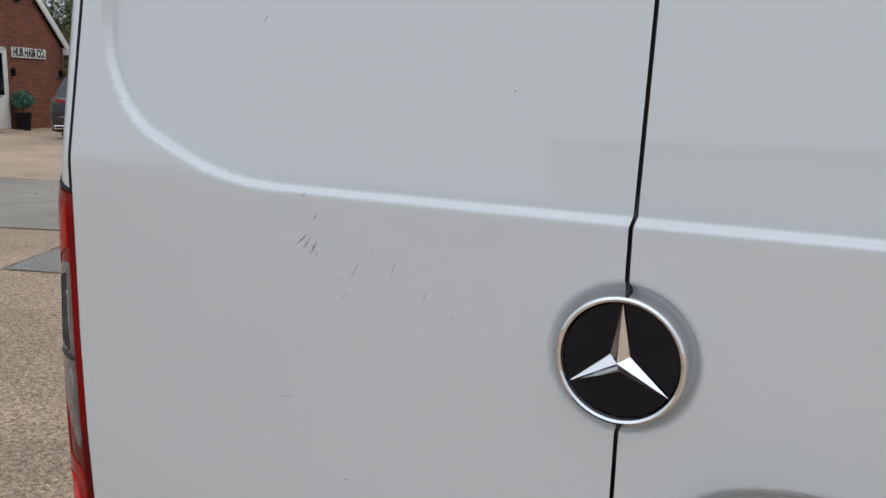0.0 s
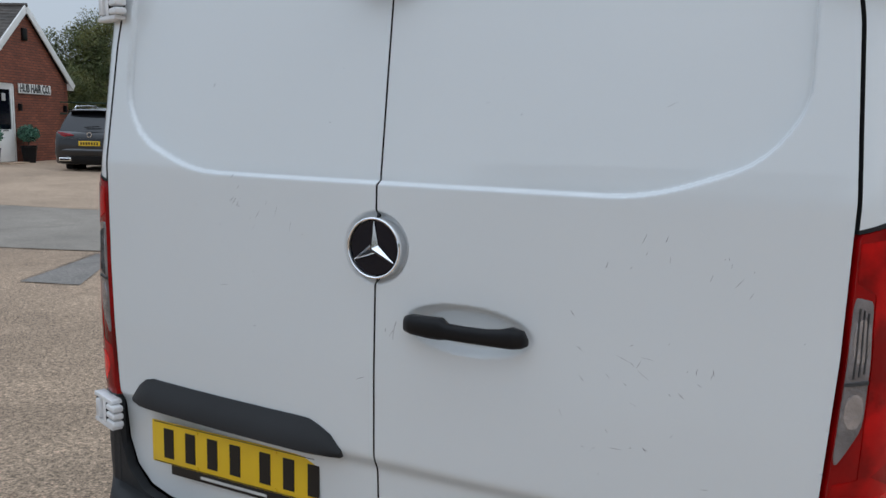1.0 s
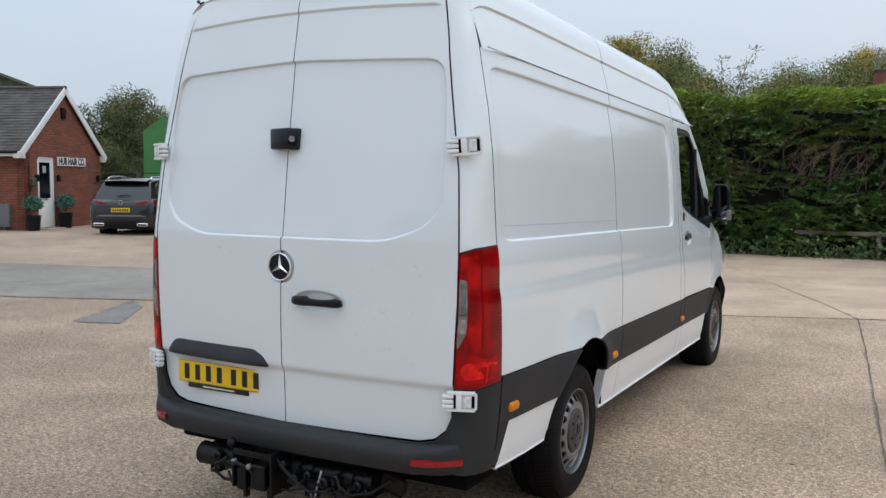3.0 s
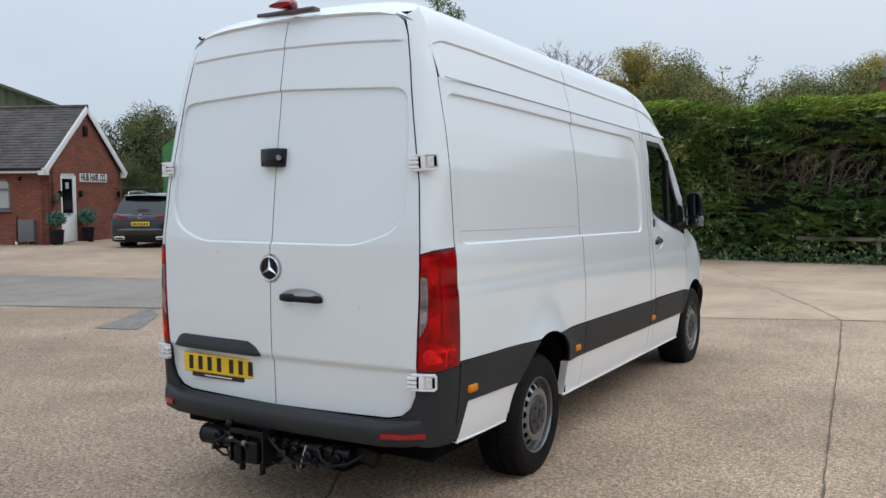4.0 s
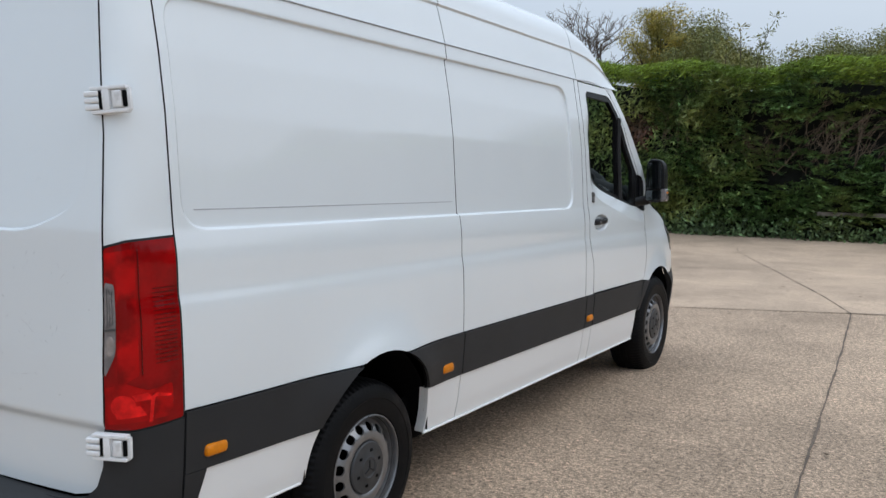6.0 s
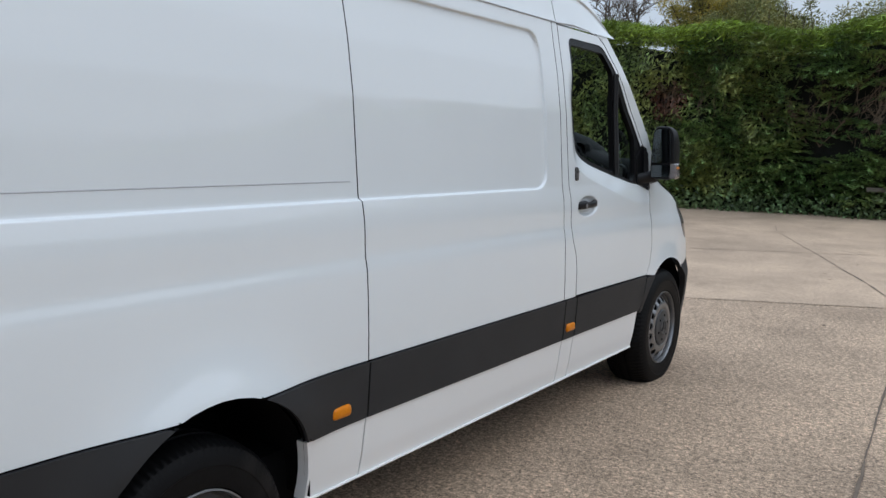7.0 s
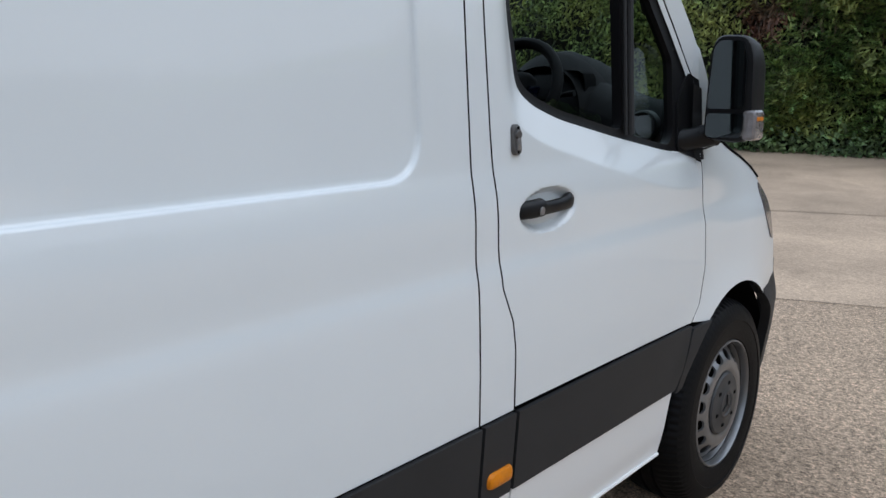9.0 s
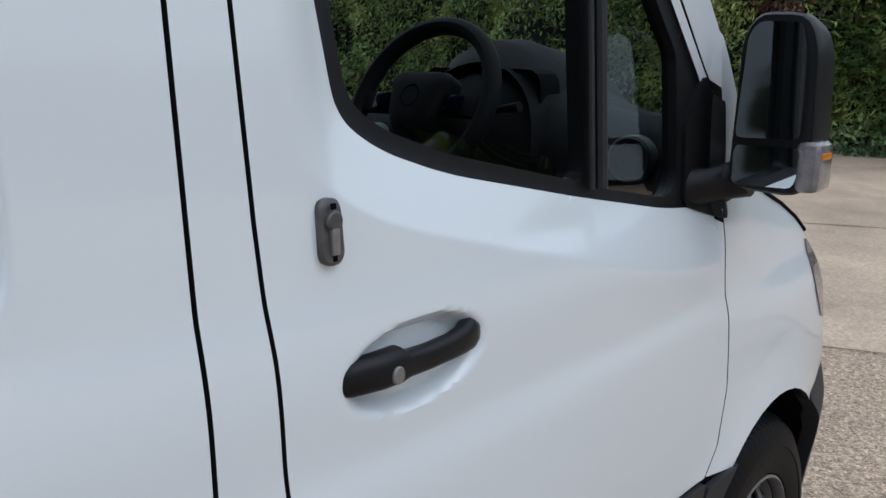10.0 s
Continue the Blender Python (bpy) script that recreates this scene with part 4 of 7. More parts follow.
# moulding over the plate
secs = []
for t in np.linspace(0, 1, 25):
    x = -0.79 + 0.69 * t
    e = min(1.0, (t / 0.10) ** 0.6 if t < 0.10 else 1.0, ((1 - t) / 0.13) ** 0.5 if t > 0.87 else 1.0)
    base = 0.798
    h, o = 0.066 * max(e, 0.06), 0.034 * max(e, 0.15)
    yb = ry(x, 0.90)
    secs.append([(x, yb + 0.02, base - 0.012), (x, yb - o * 0.55, base - 0.012), (x, yb - o, base - 0.004), (x, yb - o, base + h * 0.25), (x, yb - o * 0.6, base + h * 0.62), (x, yb - o * 0.12, base + h), (x, yb + 0.02, base + h)])
v, f = loft(secs)
mesh_ob("plate_moulding", v, f, PLASTIC, van, "dark grey moulding over the plate", angle=35)

# rear lock box
ly = ry(-0.03, 1.87)
secs = []
for x, d, h in ((-0.094, 0.026, 0.046), (-0.090, 0.044, 0.050), (-0.082, 0.051, 0.052), (-0.010, 0.058, 0.053), (0.004, 0.059, 0.053), (0.024, 0.058, 0.053), (0.046, 0.034, 0.052), (0.054, 0.012, 0.050)):
    o = rounded([(0.006, -h), (0.006, h), (-d, h - 0.004), (-d, -h + 0.004)], 0.009, 4)
    secs.append([(x, ly + q, 1.866 + z) for q, z in o])
v, f = loft(secs)
lock = mesh_ob("lock_box", v, f, DISC_BLACK, van, "gloss black door lock box with keyhole", angle=38)
part("lock_seam", box((-0.002, ly - 0.0555, 1.866), (0.003, 0.008, 0.096), 0.001), SEAL_SHADE, lock)
v, f = lathe([(0.0145, 0.004), (0.0145, -0.010), (0.0115, -0.013), (0.0075, -0.011), (0.0005, -0.011)], 24)
turn = pose(0.037, ly - 0.046, 1.864, 0, 0, 42)
mesh_ob("keyhole", [tuple(turn @ Vector((q[1], q[0], q[2]))) for q in v], f, LOCK_METAL, lock)

# brake lamp over the doors
by = 0.165
bl = part("high_brake_lamp", box((0.0, by, 2.655), (0.40, 0.06, 0.022), 0.009, None, 3), material("dark_red_lens", (0.05, 0.006, 0.008), 0.2, coat=1.0, vary=0.1, scale=20), van, "dark red high brake lamp with camera pod")
secs = []
for t, w, h in ((0, 0.075, 0.03), (0.3, 0.07, 0.055), (0.7, 0.055, 0.065), (1.0, 0.03, 0.03)):
    secs.append([(-0.01 + w * math.cos(q), by - 0.06 + 0.12 * t, 2.672 + h * 0.5 + 0.5 * h * math.sin(q)) for q in np.linspace(0, 2 * math.pi, 14, endpoint=False)])
v, f = loft(secs)
mesh_ob("camera_pod", v, f, RED_LENS, bl)

# hinges
def make_hinge(m, name="door_hinge"):
    hg = empty(name, m, van, "white painted external door hinge")
    bm = bmesh.new()
    add_box(bm, (0.030, 0, 0.036), (0.140, 0.030, 0.012), 0.004)
    add_box(bm, (0.030, 0, -0.036), (0.140, 0.030, 0.012), 0.004)
    add_box(bm, (0.020, 0, 0), (0.030, 0.030, 0.070), 0.006)
    add_box(bm, (0.070, 0.004, 0), (0.080, 0.014, 0.070), 0.004)
    part("hinge_plate", bm, HINGE, hg)
    for k in (-1, 0, 1):
        part("knuckle", box((-0.034, -0.004, 0.021 * k), (0.058, 0.030, 0.017), 0.007, None, 3), HINGE, hg)
    part("hinge_slot", box((0.066, -0.010, 0.0), (0.034, 0.016, 0.052), 0.006), HINGE, hg)
    # near-black boxes put the slots' shade into colour
    part("slot_shadow", box((0.091, -0.006, 0.0), (0.014, 0.010, 0.050), 0.003), DARK, hg)
    part("slot_shadow", box((0.000, -0.006, 0.0), (0.014, 0.018, 0.056), 0.003), DARK, hg)
    return hg


hinge = make_hinge(pose(0.890, 0.038, 0.742, 0, 0, 20) @ Matrix.Diagonal((0.86, 1, 1, 1)))
copy_thing(hinge, pose(0.880, 0.086, 1.822, 0, -4, 22))
flipm = Matrix.Scale(-1, 4, (1, 0, 0))
for x, y, z, r in ((0.872, 0.040, 0.742, 20), (0.860, 0.086, 1.822, 22)):
    c = copy_thing(hinge, pose(-x, y, z, 0, 180, -r))

# scratches and chips on the rear doors
rnd = random.Random(5)
v, f = [], []


def scratch(x, z, ang, ln, w):
    c, q = math.cos(ang), math.sin(ang)
    k = len(v)
    for t, ww in ((-0.5, 0.2), (0.0, 1.0), (0.5, 0.2)):
        for o in (-1, 1):
            px, pz = x + c * ln * t - q * w * ww * o * 0.5, z + q * ln * t + c * w * ww * o * 0.5
            v.append((px, ry(px, pz) - 0.0006, pz))
    f.extend([(k, k + 2, k + 3, k + 1), (k + 2, k + 4, k + 5, k + 3)])


for cx, cz, n, spread, ang in ((-0.37, 1.325, 16, 0.07, 1.0), (0.55, 1.10, 12, 0.10, -0.5), (0.66, 1.30, 14, 0.07, 1.3), (0.70, 1.12, 8, 0.06, 1.4), (0.45, 0.98, 10, 0.16, -0.7), (0.62, 0.92, 6, 0.1, 0.3), (0.0, 1.5, 10, 0.45, 0.6), (-0.2, 1.08, 7, 0.2, 0.4), (0.012, 1.10, 9, 0.03, 1.5), (0.3, 0.68, 6, 0.2, -0.8)):
    for _ in range(n):
        x, z = cx + rnd.gauss(0, spread), cz + rnd.gauss(0, spread * 0.45)
        if abs(x) > 0.008 and abs(x) < 0.86 and (cx > -0.1) == (x > 0) or cx == 0.0:
            scratch(x, z, ang + rnd.gauss(0, 0.3), rnd.choice((0.004, 0.008, 0.014, 0.024)), rnd.uniform(0.0005, 0.0011))
tagged(mesh_ob("paint_scratches", v, f, SCRATCH, van, "fine dark paint scratches", smooth=False), kind="stuff")

# tow bar under the bumper
tow = empty("tow_bar", pose(0.062, 0.0, 0.022), van, "black steel tow bar with bracket, ball and cables")
part("cross_tube", tube([(-0.575, 0.0, 0.285), (-0.56, 0.0, 0.285), (-0.22, 0.0, 0.285)], [0.052, 0.056, 0.056], 24), TOW, tow)
part("cross_tube", tube([(-0.22, 0.02, 0.295), (0.2, 0.02, 0.295), (0.43, 0.03, 0.295)], [0.040, 0.040, 0.040], 20), TOW, tow)
v, f = lathe([(0.057, 0), (0.057, -0.012), (0.047, -0.014), (0.044, 0.02), (0.0005, 0.02)], 28)
mesh_ob("tube_end", [(q[0] - 0.565, q[1], q[2] + 0.285) for q in v], f, RUST, tow)
# welded box bracket, open at the top
bm = bmesh.new()
add_box(bm, (-0.275, -0.05, 0.285), (0.012, 0.15, 0.17), 0.003)
add_box(bm, (-0.045, -0.05, 0.290), (0.012, 0.15, 0.20), 0.003)
add_box(bm, (-0.16, -0.118, 0.372), (0.22, 0.012, 0.028), 0.003)
add_box(bm, (-0.16, 0.018, 0.376), (0.22, 0.012, 0.028), 0.003)
add_box(bm, (-0.16, 0.0, 0.30), (0.22, 0.012, 0.17), 0.003)
part("bracket", bm, TOW, tow)
bm = bmesh.new()
add_box(bm, (-0.19, -0.085, 0.360), (0.10, 0.012, 0.014), 0.003)
add_box(bm, (-0.235, -0.06, 0.360), (0.012, 0.06, 0.014), 0.003)
add_box(bm, (-0.145, -0.06, 0.360), (0.012, 0.06, 0.014), 0.003)
part("locking_frame", bm, TOW, tow)
part("jaw", box((-0.125, -0.09, 0.265), (0.085, 0.075, 0.12), 0.012, None, 3), TOW, tow)
part("jaw", box((-0.225, -0.09, 0.245), (0.055, 0.070, 0.11), 0.012, None, 3), TOW, tow)
part("jaw_foot", box((-0.225, -0.085, 0.178), (0.022, 0.03, 0.06), 0.006), TOW, tow)
part("jaw_foot", box((-0.072, -0.095, 0.185), (0.020, 0.03, 0.08), 0.006), TOW, tow)
part("lever", tube([(-0.335, -0.10, 0.318), (-0.29, -0.135, 0.322), (-0.22, -0.142, 0.325), (-0.16, -0.135, 0.305), (-0.15, -0.13, 0.285)], [0.009, 0.010, 0.010, 0.009, 0.008], 10), TOW, tow)
for x, z in ((-0.165, 0.318), (-0.255, 0.33)):
    v, f = lathe([(0.013, 0), (0.013, -0.014), (0.010, -0.017), (0.0005, -0.017)], 16)
    mesh_ob("bolt", [(q[1] + x, q[0] - 0.128, q[2] + z) for q in v], f, LOCK_METAL, tow)
bm = bmesh.new()
bmesh.ops.create_uvsphere(bm, u_segments=20, v_segments=12, radius=0.025)
bmesh.ops.translate(bm, vec=(-0.335, -0.06, 0.385), verts=bm.verts)
part("tow_ball", bm, TOW, tow, "dull black tow ball")
part("ball_neck", tube([(-0.335, -0.06, 0.37), (-0.325, -0.04, 0.34), (-0.30, 0.0, 0.31)], [0.014, 0.018, 0.022], 12), TOW, tow)
# clamps and bolts along the thin tube
for x, w in ((0.0, 0.05), (0.085, 0.03), (0.235, 0.035), (0.30, 0.04)):
    v, f = lathe([(0.040, 0), (0.052, 0), (0.052, w), (0.040, w)], 20)
    mesh_ob("clamp", [(q[0] + x, q[1] + 0.022, q[2] + 0.295) for q in v], f, TOW, tow)
for k, (x, y, z) in enumerate(((0.02, -0.035, 0.262), (0.095, -0.035, 0.262), (0.255, -0.03, 0.255), (0.305, -0.03, 0.26), (0.06, -0.04, 0.32), (0.34, -0.02, 0.245))):
    v, f = lathe([(0.015, 0), (0.015, -0.024), (0.009, -0.026), (0.009, -0.042), (0.0005, -0.042)], 6 if k % 2 else 12)
    mesh_ob("bolt", [(q[1] + x, q[0] + y, q[2] + z) for q in v], f, TOW, tow)
# trailer socket with its flap, and loose wiring
part("socket", tube([(0.165, 0.0, 0.265), (0.165, -0.075, 0.25)], [0.038, 0.036], 18), TOW, tow)
part("socket_flap", box((0.165, -0.082, 0.252), (0.072, 0.010, 0.070), 0.018, None, 3), BLACK, tow)
part("safety_ring", tube([(0.195, -0.055, 0.335), (0.20, -0.085, 0.29), (0.19, -0.095, 0.235), (0.17, -0.09, 0.205), (0.155, -0.085, 0.235)], [0.006] * 5, 8), LOCK_METAL, tow)
for pts in ([(0.2, 0.0, 0.32), (0.11, -0.05, 0.235), (0.0, -0.05, 0.205), (-0.10, -0.06, 0.215)],
            [(-0.36, -0.06, 0.24), (-0.31, -0.09, 0.205), (-0.24, -0.10, 0.185), (-0.17, -0.10, 0.205), (-0.12, -0.09, 0.22)],
            [(0.22, -0.02, 0.25), (0.27, -0.05, 0.215), (0.33, -0.03, 0.235), (0.42, 0.02, 0.25)],
            [(-0.50, -0.03, 0.235), (-0.47, -0.06, 0.222), (-0.42, -0.05, 0.235)]):
    part("cable", tube(pts, [0.0065] * len(pts), 8), RUBBER, tow)
for x, y, z, r in ((-0.41, -0.075, 0.315, 0.026), (-0.385, -0.10, 0.262, 0.020), (-0.02, -0.06, 0.33, 0.022), (0.05, -0.065, 0.275, 0.026), (0.125, -0.06, 0.305, 0.020), (0.215, -0.065, 0.285, 0.030), (0.275, -0.055, 0.315, 0.018), (0.37, -0.02, 0.285, 0.024), (0.40, 0.0, 0.255, 0.020)):
    v, f = lathe([(r * 0.6, 0.03), (r, 0.02), (r, -0.012), (r * 0.7, -0.020), (r * 0.45, -0.020), (r * 0.4, -0.034), (0.0005, -0.034)], 10)
    mesh_ob("clamp_bolt", [(q[1] + x, q[0] + y, q[2] + z) for q in v], f, TOW, tow)
for pts in ([(-0.30, -0.13, 0.34), (-0.36, -0.15, 0.30), (-0.38, -0.13, 0.26), (-0.33, -0.12, 0.225), (-0.26, -0.13, 0.235)],
            [(-0.05, -0.08, 0.36), (0.02, -0.10, 0.32), (0.08, -0.09, 0.27), (0.16, -0.10, 0.245), (0.25, -0.08, 0.26)],
            [(0.28, -0.06, 0.33), (0.31, -0.08, 0.29), (0.36, -0.07, 0.255), (0.44, -0.02, 0.265), (0.50, 0.05, 0.31)]):
    part("cable", tube(pts, [0.008] * len(pts), 8), TOW, tow)
part("rust_plate", box((0.43, 0.07, 0.385), (0.13, 0.02, 0.085), 0.025, pose(0, 0, 0, 0, 12, 0), 3), RUST, tow)
part("rust_plate", box((0.55, 0.11, 0.395), (0.10, 0.02, 0.09), 0.02, None, 3), RUST, tow)

# ---- fittings on the cab side ----
out_r = Vector((1, 0, 0))
for s in (1, -1):
    hx = float(side_x(np.array(3.95), np.array(1.31)))
    # shallow dish shown by its own bowl
    door_ob = [o for o in van.children if o.name.startswith("cab_door")][0 if s > 0 else 1]
    if s > 0:
        handle_bar("door_handle", Vector((hx - 0.010, 3.945, 1.312)), Vector((-0.004, 1, 0.02)).normalized(), out_r, 0.268, BLACK, door_ob, "black moulded door handle")
        v, f = lathe([(0.0095, 0.0), (0.0095, 0.006), (0.0085, 0.007), (0.0005, 0.007)], 20)
        mesh_ob("key_cover", [(q[0] + hx + 0.040, q[1] + 3.892, q[2] * 1.15 + 1.309) for q in v], f, LOCK_METAL, door_ob)
    else:
        handle_bar("door_handle", Vector((-hx + 0.010, 3.945, 1.312)), Vector((0.004, 1, 0.02)).normalized(), -out_r, 0.268, BLACK, door_ob, "black moulded door handle")
    # mirror
    mir = empty("door_mirror", pose(0, 0, 0), van, "black twin-glass door mirror with clear indicator")
    secs = []
    for y, k, in ((4.815, 0.97), (4.822, 1.0), (4.86, 1.0), (4.92, 0.93), (4.96, 0.78), (4.985, 0.5)):
        o = rounded([(1.020, 1.435), (1.160, 1.428), (1.176, 1.50), (1.170, 1.72), (1.148, 1.782), (1.056, 1.786), (1.030, 1.74)], 0.04, 4)
        secs.append([(s * (1.10 + (x - 1.10) * k), y, 1.600 + 0.935 * (z - 1.605) * k) for x, z in o])
    v, f = loft(secs if s > 0 else [q[::-1] for q in secs])
    part_h = mesh_ob("housing", v, f, BLACK, mir, angle=45)
    for nm, o in (("mirror_glass", [(1.033, 1.540), (1.156, 1.543), (1.155, 1.705), (1.141, 1.764), (1.062, 1.767), (1.043, 1.742)]), ("wide_mirror_glass", [(1.033, 1.444), (1.148, 1.447), (1.156, 1.467), (1.158, 1.527), (1.036, 1.525), (1.031, 1.512)])):
        o = rounded([(x, 1.600 + 0.935 * (z - 1.605)) for x, z in o], 0.012, 3)
        v = [(s * x, 4.8125, z) for x, z in o]
        nrm = pose(0, 0, 0, -1.0 if nm[0] == "m" else -2.5, 0, s * -4.5)
        cen = Vector((s * 1.095, 4.812, sum(z for _, z in o) / len(o)))
        v = [tuple(cen + nrm.to_3x3() @ (Vector(q) - cen)) for q in v]
        v = [(q[0], q[1] - 0.009, q[2]) for q in v]
        vv = v + [(q[0], q[1] + 0.012, q[2]) for q in v]
        n = len(v)
        ff = [tuple(range(n)), ] + [(i, i + n, (i + 1) % n + n, (i + 1) % n) for i in range(n)]
        if s < 0:
            ff = [q[::-1] for q in ff]
        mesh_ob(nm, vv, ff, MIRROR, mir, "mirror glass", smooth=False)
    bm = box((s * 1.168, 4.850, 1.492), (0.046, 0.085, 0.096), 0.018, None, 3)
    part("indicator", bm, CLEAR_LENS, mir, "clear indicator lens")
    part("indicator_bulb", box((s * 1.174, 4.846, 1.512), (0.040, 0.050, 0.014), 0.005), AMBER, mir)
    secs = []
    for x, yc, zc, ly_, lz in ((0.93, 4.79, 1.435, 0.075, 0.045), (0.98, 4.81, 1.440, 0.060, 0.040), (1.01, 4.85, 1.45, 0.045, 0.042), (1.05, 4.87, 1.465, 0.045, 0.05)):
        secs.append([(s * x, yc + ly_ * math.cos(q) * 0.8, zc + lz * math.sin(q) * 0.9) for q in np.linspace(0, 2 * math.pi, 16, endpoint=False)])
    v, f = loft(secs if s < 0 else [q[::-1] for q in secs])
    mesh_ob("mirror_arm", v, f, BLACK, mir)

# driver's extra door lock
dx = float(side_x(np.array(3.82), np.array(1.485)))
v, f = [], []
o = rounded([(3.806, 1.447), (3.838, 1.447), (3.838, 1.520), (3.806, 1.520)], 0.016, 5)
secs = [[(dx + e - (1.485 - z) * -0.085, 3.822 + (y - 3.822) * k, 1.4835 + (z - 1.4835) * k) for y, z in o] for e, k in ((-0.01, 1), (0.006, 1), (0.009, 0.90))]
DEADLOCK = material("deadlock_steel", (0.10, 0.095, 0.092), 0.5, metal=0.5, vary=0.25, scale=70, bump=0.1, bump_scale=300)
dl = mesh_ob("door_lock_plate", *loft(secs), DEADLOCK, van, "oval metal deadlock plate", angle=40)
v, f = lathe([(0.011, 0), (0.011, 0.007), (0.0095, 0.009), (0.0005, 0.009)], 20)
mesh_ob("lock_barrel", [(q[0] + dx + 0.006, q[1] + 3.822, q[2] + 1.496) for q in v], f, DEADLOCK, dl)
part("lock_tongue", box((dx + 0.012, 3.822, 1.474), (0.007, 0.011, 0.030), 0.002), LOCK_METAL, dl)
for z in (1.512, 1.455):
    part("screw", box((dx + 0.011, 3.822, z), (0.003, 0.007, 0.007), 0.001), DARK, dl)

# ---- cab inside ----
part("bulkhead", box((0, 3.70, 1.45), (1.72, 0.03, 1.6), 0.01), CABIN, van)
part("cab_floor", box((0, 4.4, 0.80), (1.8, 1.3, 0.05), 0.01), DARK, van)
v, f = [], []
dash_prof = [(4.98, 0.9), (4.90, 1.20), (4.84, 1.36), (4.85, 1.47), (4.90, 1.53), (5.00, 1.56), (5.2, 1.545), (5.34, 1.49), (5.40, 1.42)]
secs = []
for x in np.linspace(-0.90, 0.90, 37):
    hump = math.exp(-((x - 0.37) / 0.20) ** 2)
    secs.append([(x, y + (-0.05 * hump if y < 5.05 else 0.0), z + (0.125 * hump * float(step(np.array(z), 1.42, 1.56)))) for y, z in dash_prof])
v, f = loft(secs, closed=False)
dash = mesh_ob("dashboard", v, f, CABIN, van, "black dashboard with raised instrument hood", angle=60)
secs = []
for y, wd, h in ((4.80, 0.195, 0.225), (4.86, 0.205, 0.275), (4.95, 0.205, 0.285), (5.10, 0.20, 0.262), (5.25, 0.19, 0.222), (5.38, 0.17, 0.13)):
    secs.append([(0.37 + wd * math.cos(q), y + 0.06 * math.sin(q), 1.45 + h * max(0.0, math.sin(q)) ** 0.8) for q in np.linspace(0, math.pi, 19)])
v, f = loft(secs, closed=False)
mesh_ob("instrument_hood", v, f, CABIN, dash, "black instrument hood", angle=60)
# near-black panel in the hood's opening for the shade of its cavity
part("instrument_face", box((0.37, 4.90, 1.54), (0.36, 0.02, 0.24), 0.05, None, 4), DARK, dash)
for x, z in ((0.80, 1.475), (-0.80, 1.475), (0.02, 1.46)):
    v, f = lathe([(0.052, 0.03), (0.052, -0.004), (0.046, -0.010), (0.040, -0.004), (0.038, 0.01), (0.0005, 0.015)], 28)
    mesh_ob("air_vent", [(q[1] + x, q[0] + 4.835, q[2] + z) for q in v], f, CABIN_GREY, dash)
# steering wheel
sw = empty("steering_wheel", pose(0.385, 4.633, 1.582, -27, 0, 0), van, "black leather steering wheel with airbag boss")
v, f = [], []
R, r = 0.188, 0.0195
for i in range(64):
    t = 2 * math.pi * i / 64
    for j in range(12):
        q = 2 * math.pi * j / 12
        v.append(((R + r * math.cos(q)) * math.cos(t), r * 1.15 * math.sin(q), (R + r * math.cos(q)) * math.sin(t)))
f = [(i * 12 + j, i * 12 + (j + 1) % 12, ((i + 1) % 64) * 12 + (j + 1) % 12, ((i + 1) % 64) * 12 + j) for i in range(64) for j in range(12)]
mesh_ob("wheel_rim", v, f, CABIN, sw)
secs = []
for y, k in ((0.02, 1.0), (-0.012, 1.0), (-0.026, 0.93), (-0.036, 0.78), (-0.040, 0.5), (-0.041, 0.2)):
    o = rounded([(-0.088, 0.052), (-0.066, 0.068), (0.066, 0.068), (0.088, 0.052), (0.066, -0.045), (0.035, -0.088), (-0.035, -0.088), (-0.066, -0.045)], 0.03, 5)
    secs.append([(x * k, y, z * k) for x, z in o])
v, f = loft(secs)
mesh_ob("airbag_boss", v, f, CABIN, sw, "black airbag boss", angle=50)
for s in (1, -1):
    part("spoke", box((s * 0.12, 0.0, -0.005), (0.10, 0.022, 0.05), 0.008), CABIN, sw)
    part("switch_pad", box((s * 0.105, -0.014, -0.005), (0.05, 0.01, 0.042), 0.006), DISC_BLACK, sw)
part("spoke", box((0, 0.0, -0.12), (0.05, 0.02, 0.10), 0.008), CABIN, sw)
v, f = lathe([(0.026, 0.004), (0.026, -0.004), (0.0235, -0.004), (0.0235, 0.004)], 32)
mesh_ob("boss_emblem", [(q[1], q[0] - 0.038, q[2]) for q in v], f, CHROME, sw)
part("column_shroud", tube([(0.375, 4.68, 1.56), (0.38, 4.86, 1.47)], [0.055, 0.07], 16), CABIN, van)
part("stalk", tube([(0.45, 4.72, 1.555), (0.56, 4.71, 1.575), (0.60, 4.71, 1.58)], [0.006, 0.009, 0.012], 10), CABIN, van)


# the whole body leans nose down with its springs
lean = Matrix.Identity(4)
lean[2][1] = -RAKE
for o in list(van.children):
    at = o.location
    if o.data is None and (abs(at.x) + abs(at.y)) > 1e-6:
        o.location.z -= RAKE * at.y
        continue
    for q in (o, *o.children_recursive):
        if q.data is not None and q.data.users == 1:
            q.data.transform(lean)
            q.data.update()

# ---- the yard ----
YARD = radians(20.5)
YX, YY = Vector((math.cos(YARD), math.sin(YARD), 0)), Vector((-math.sin(YARD), math.cos(YARD), 0))


def ground_z(x, y):
    """The yard rises a little towards the brick building."""
    return 0.22 * step(np.asarray(-0.8 * x + 0.6 * y, float), 10.0, 23.0) * step(np.asarray(-x, float), 4.0, 14.0)


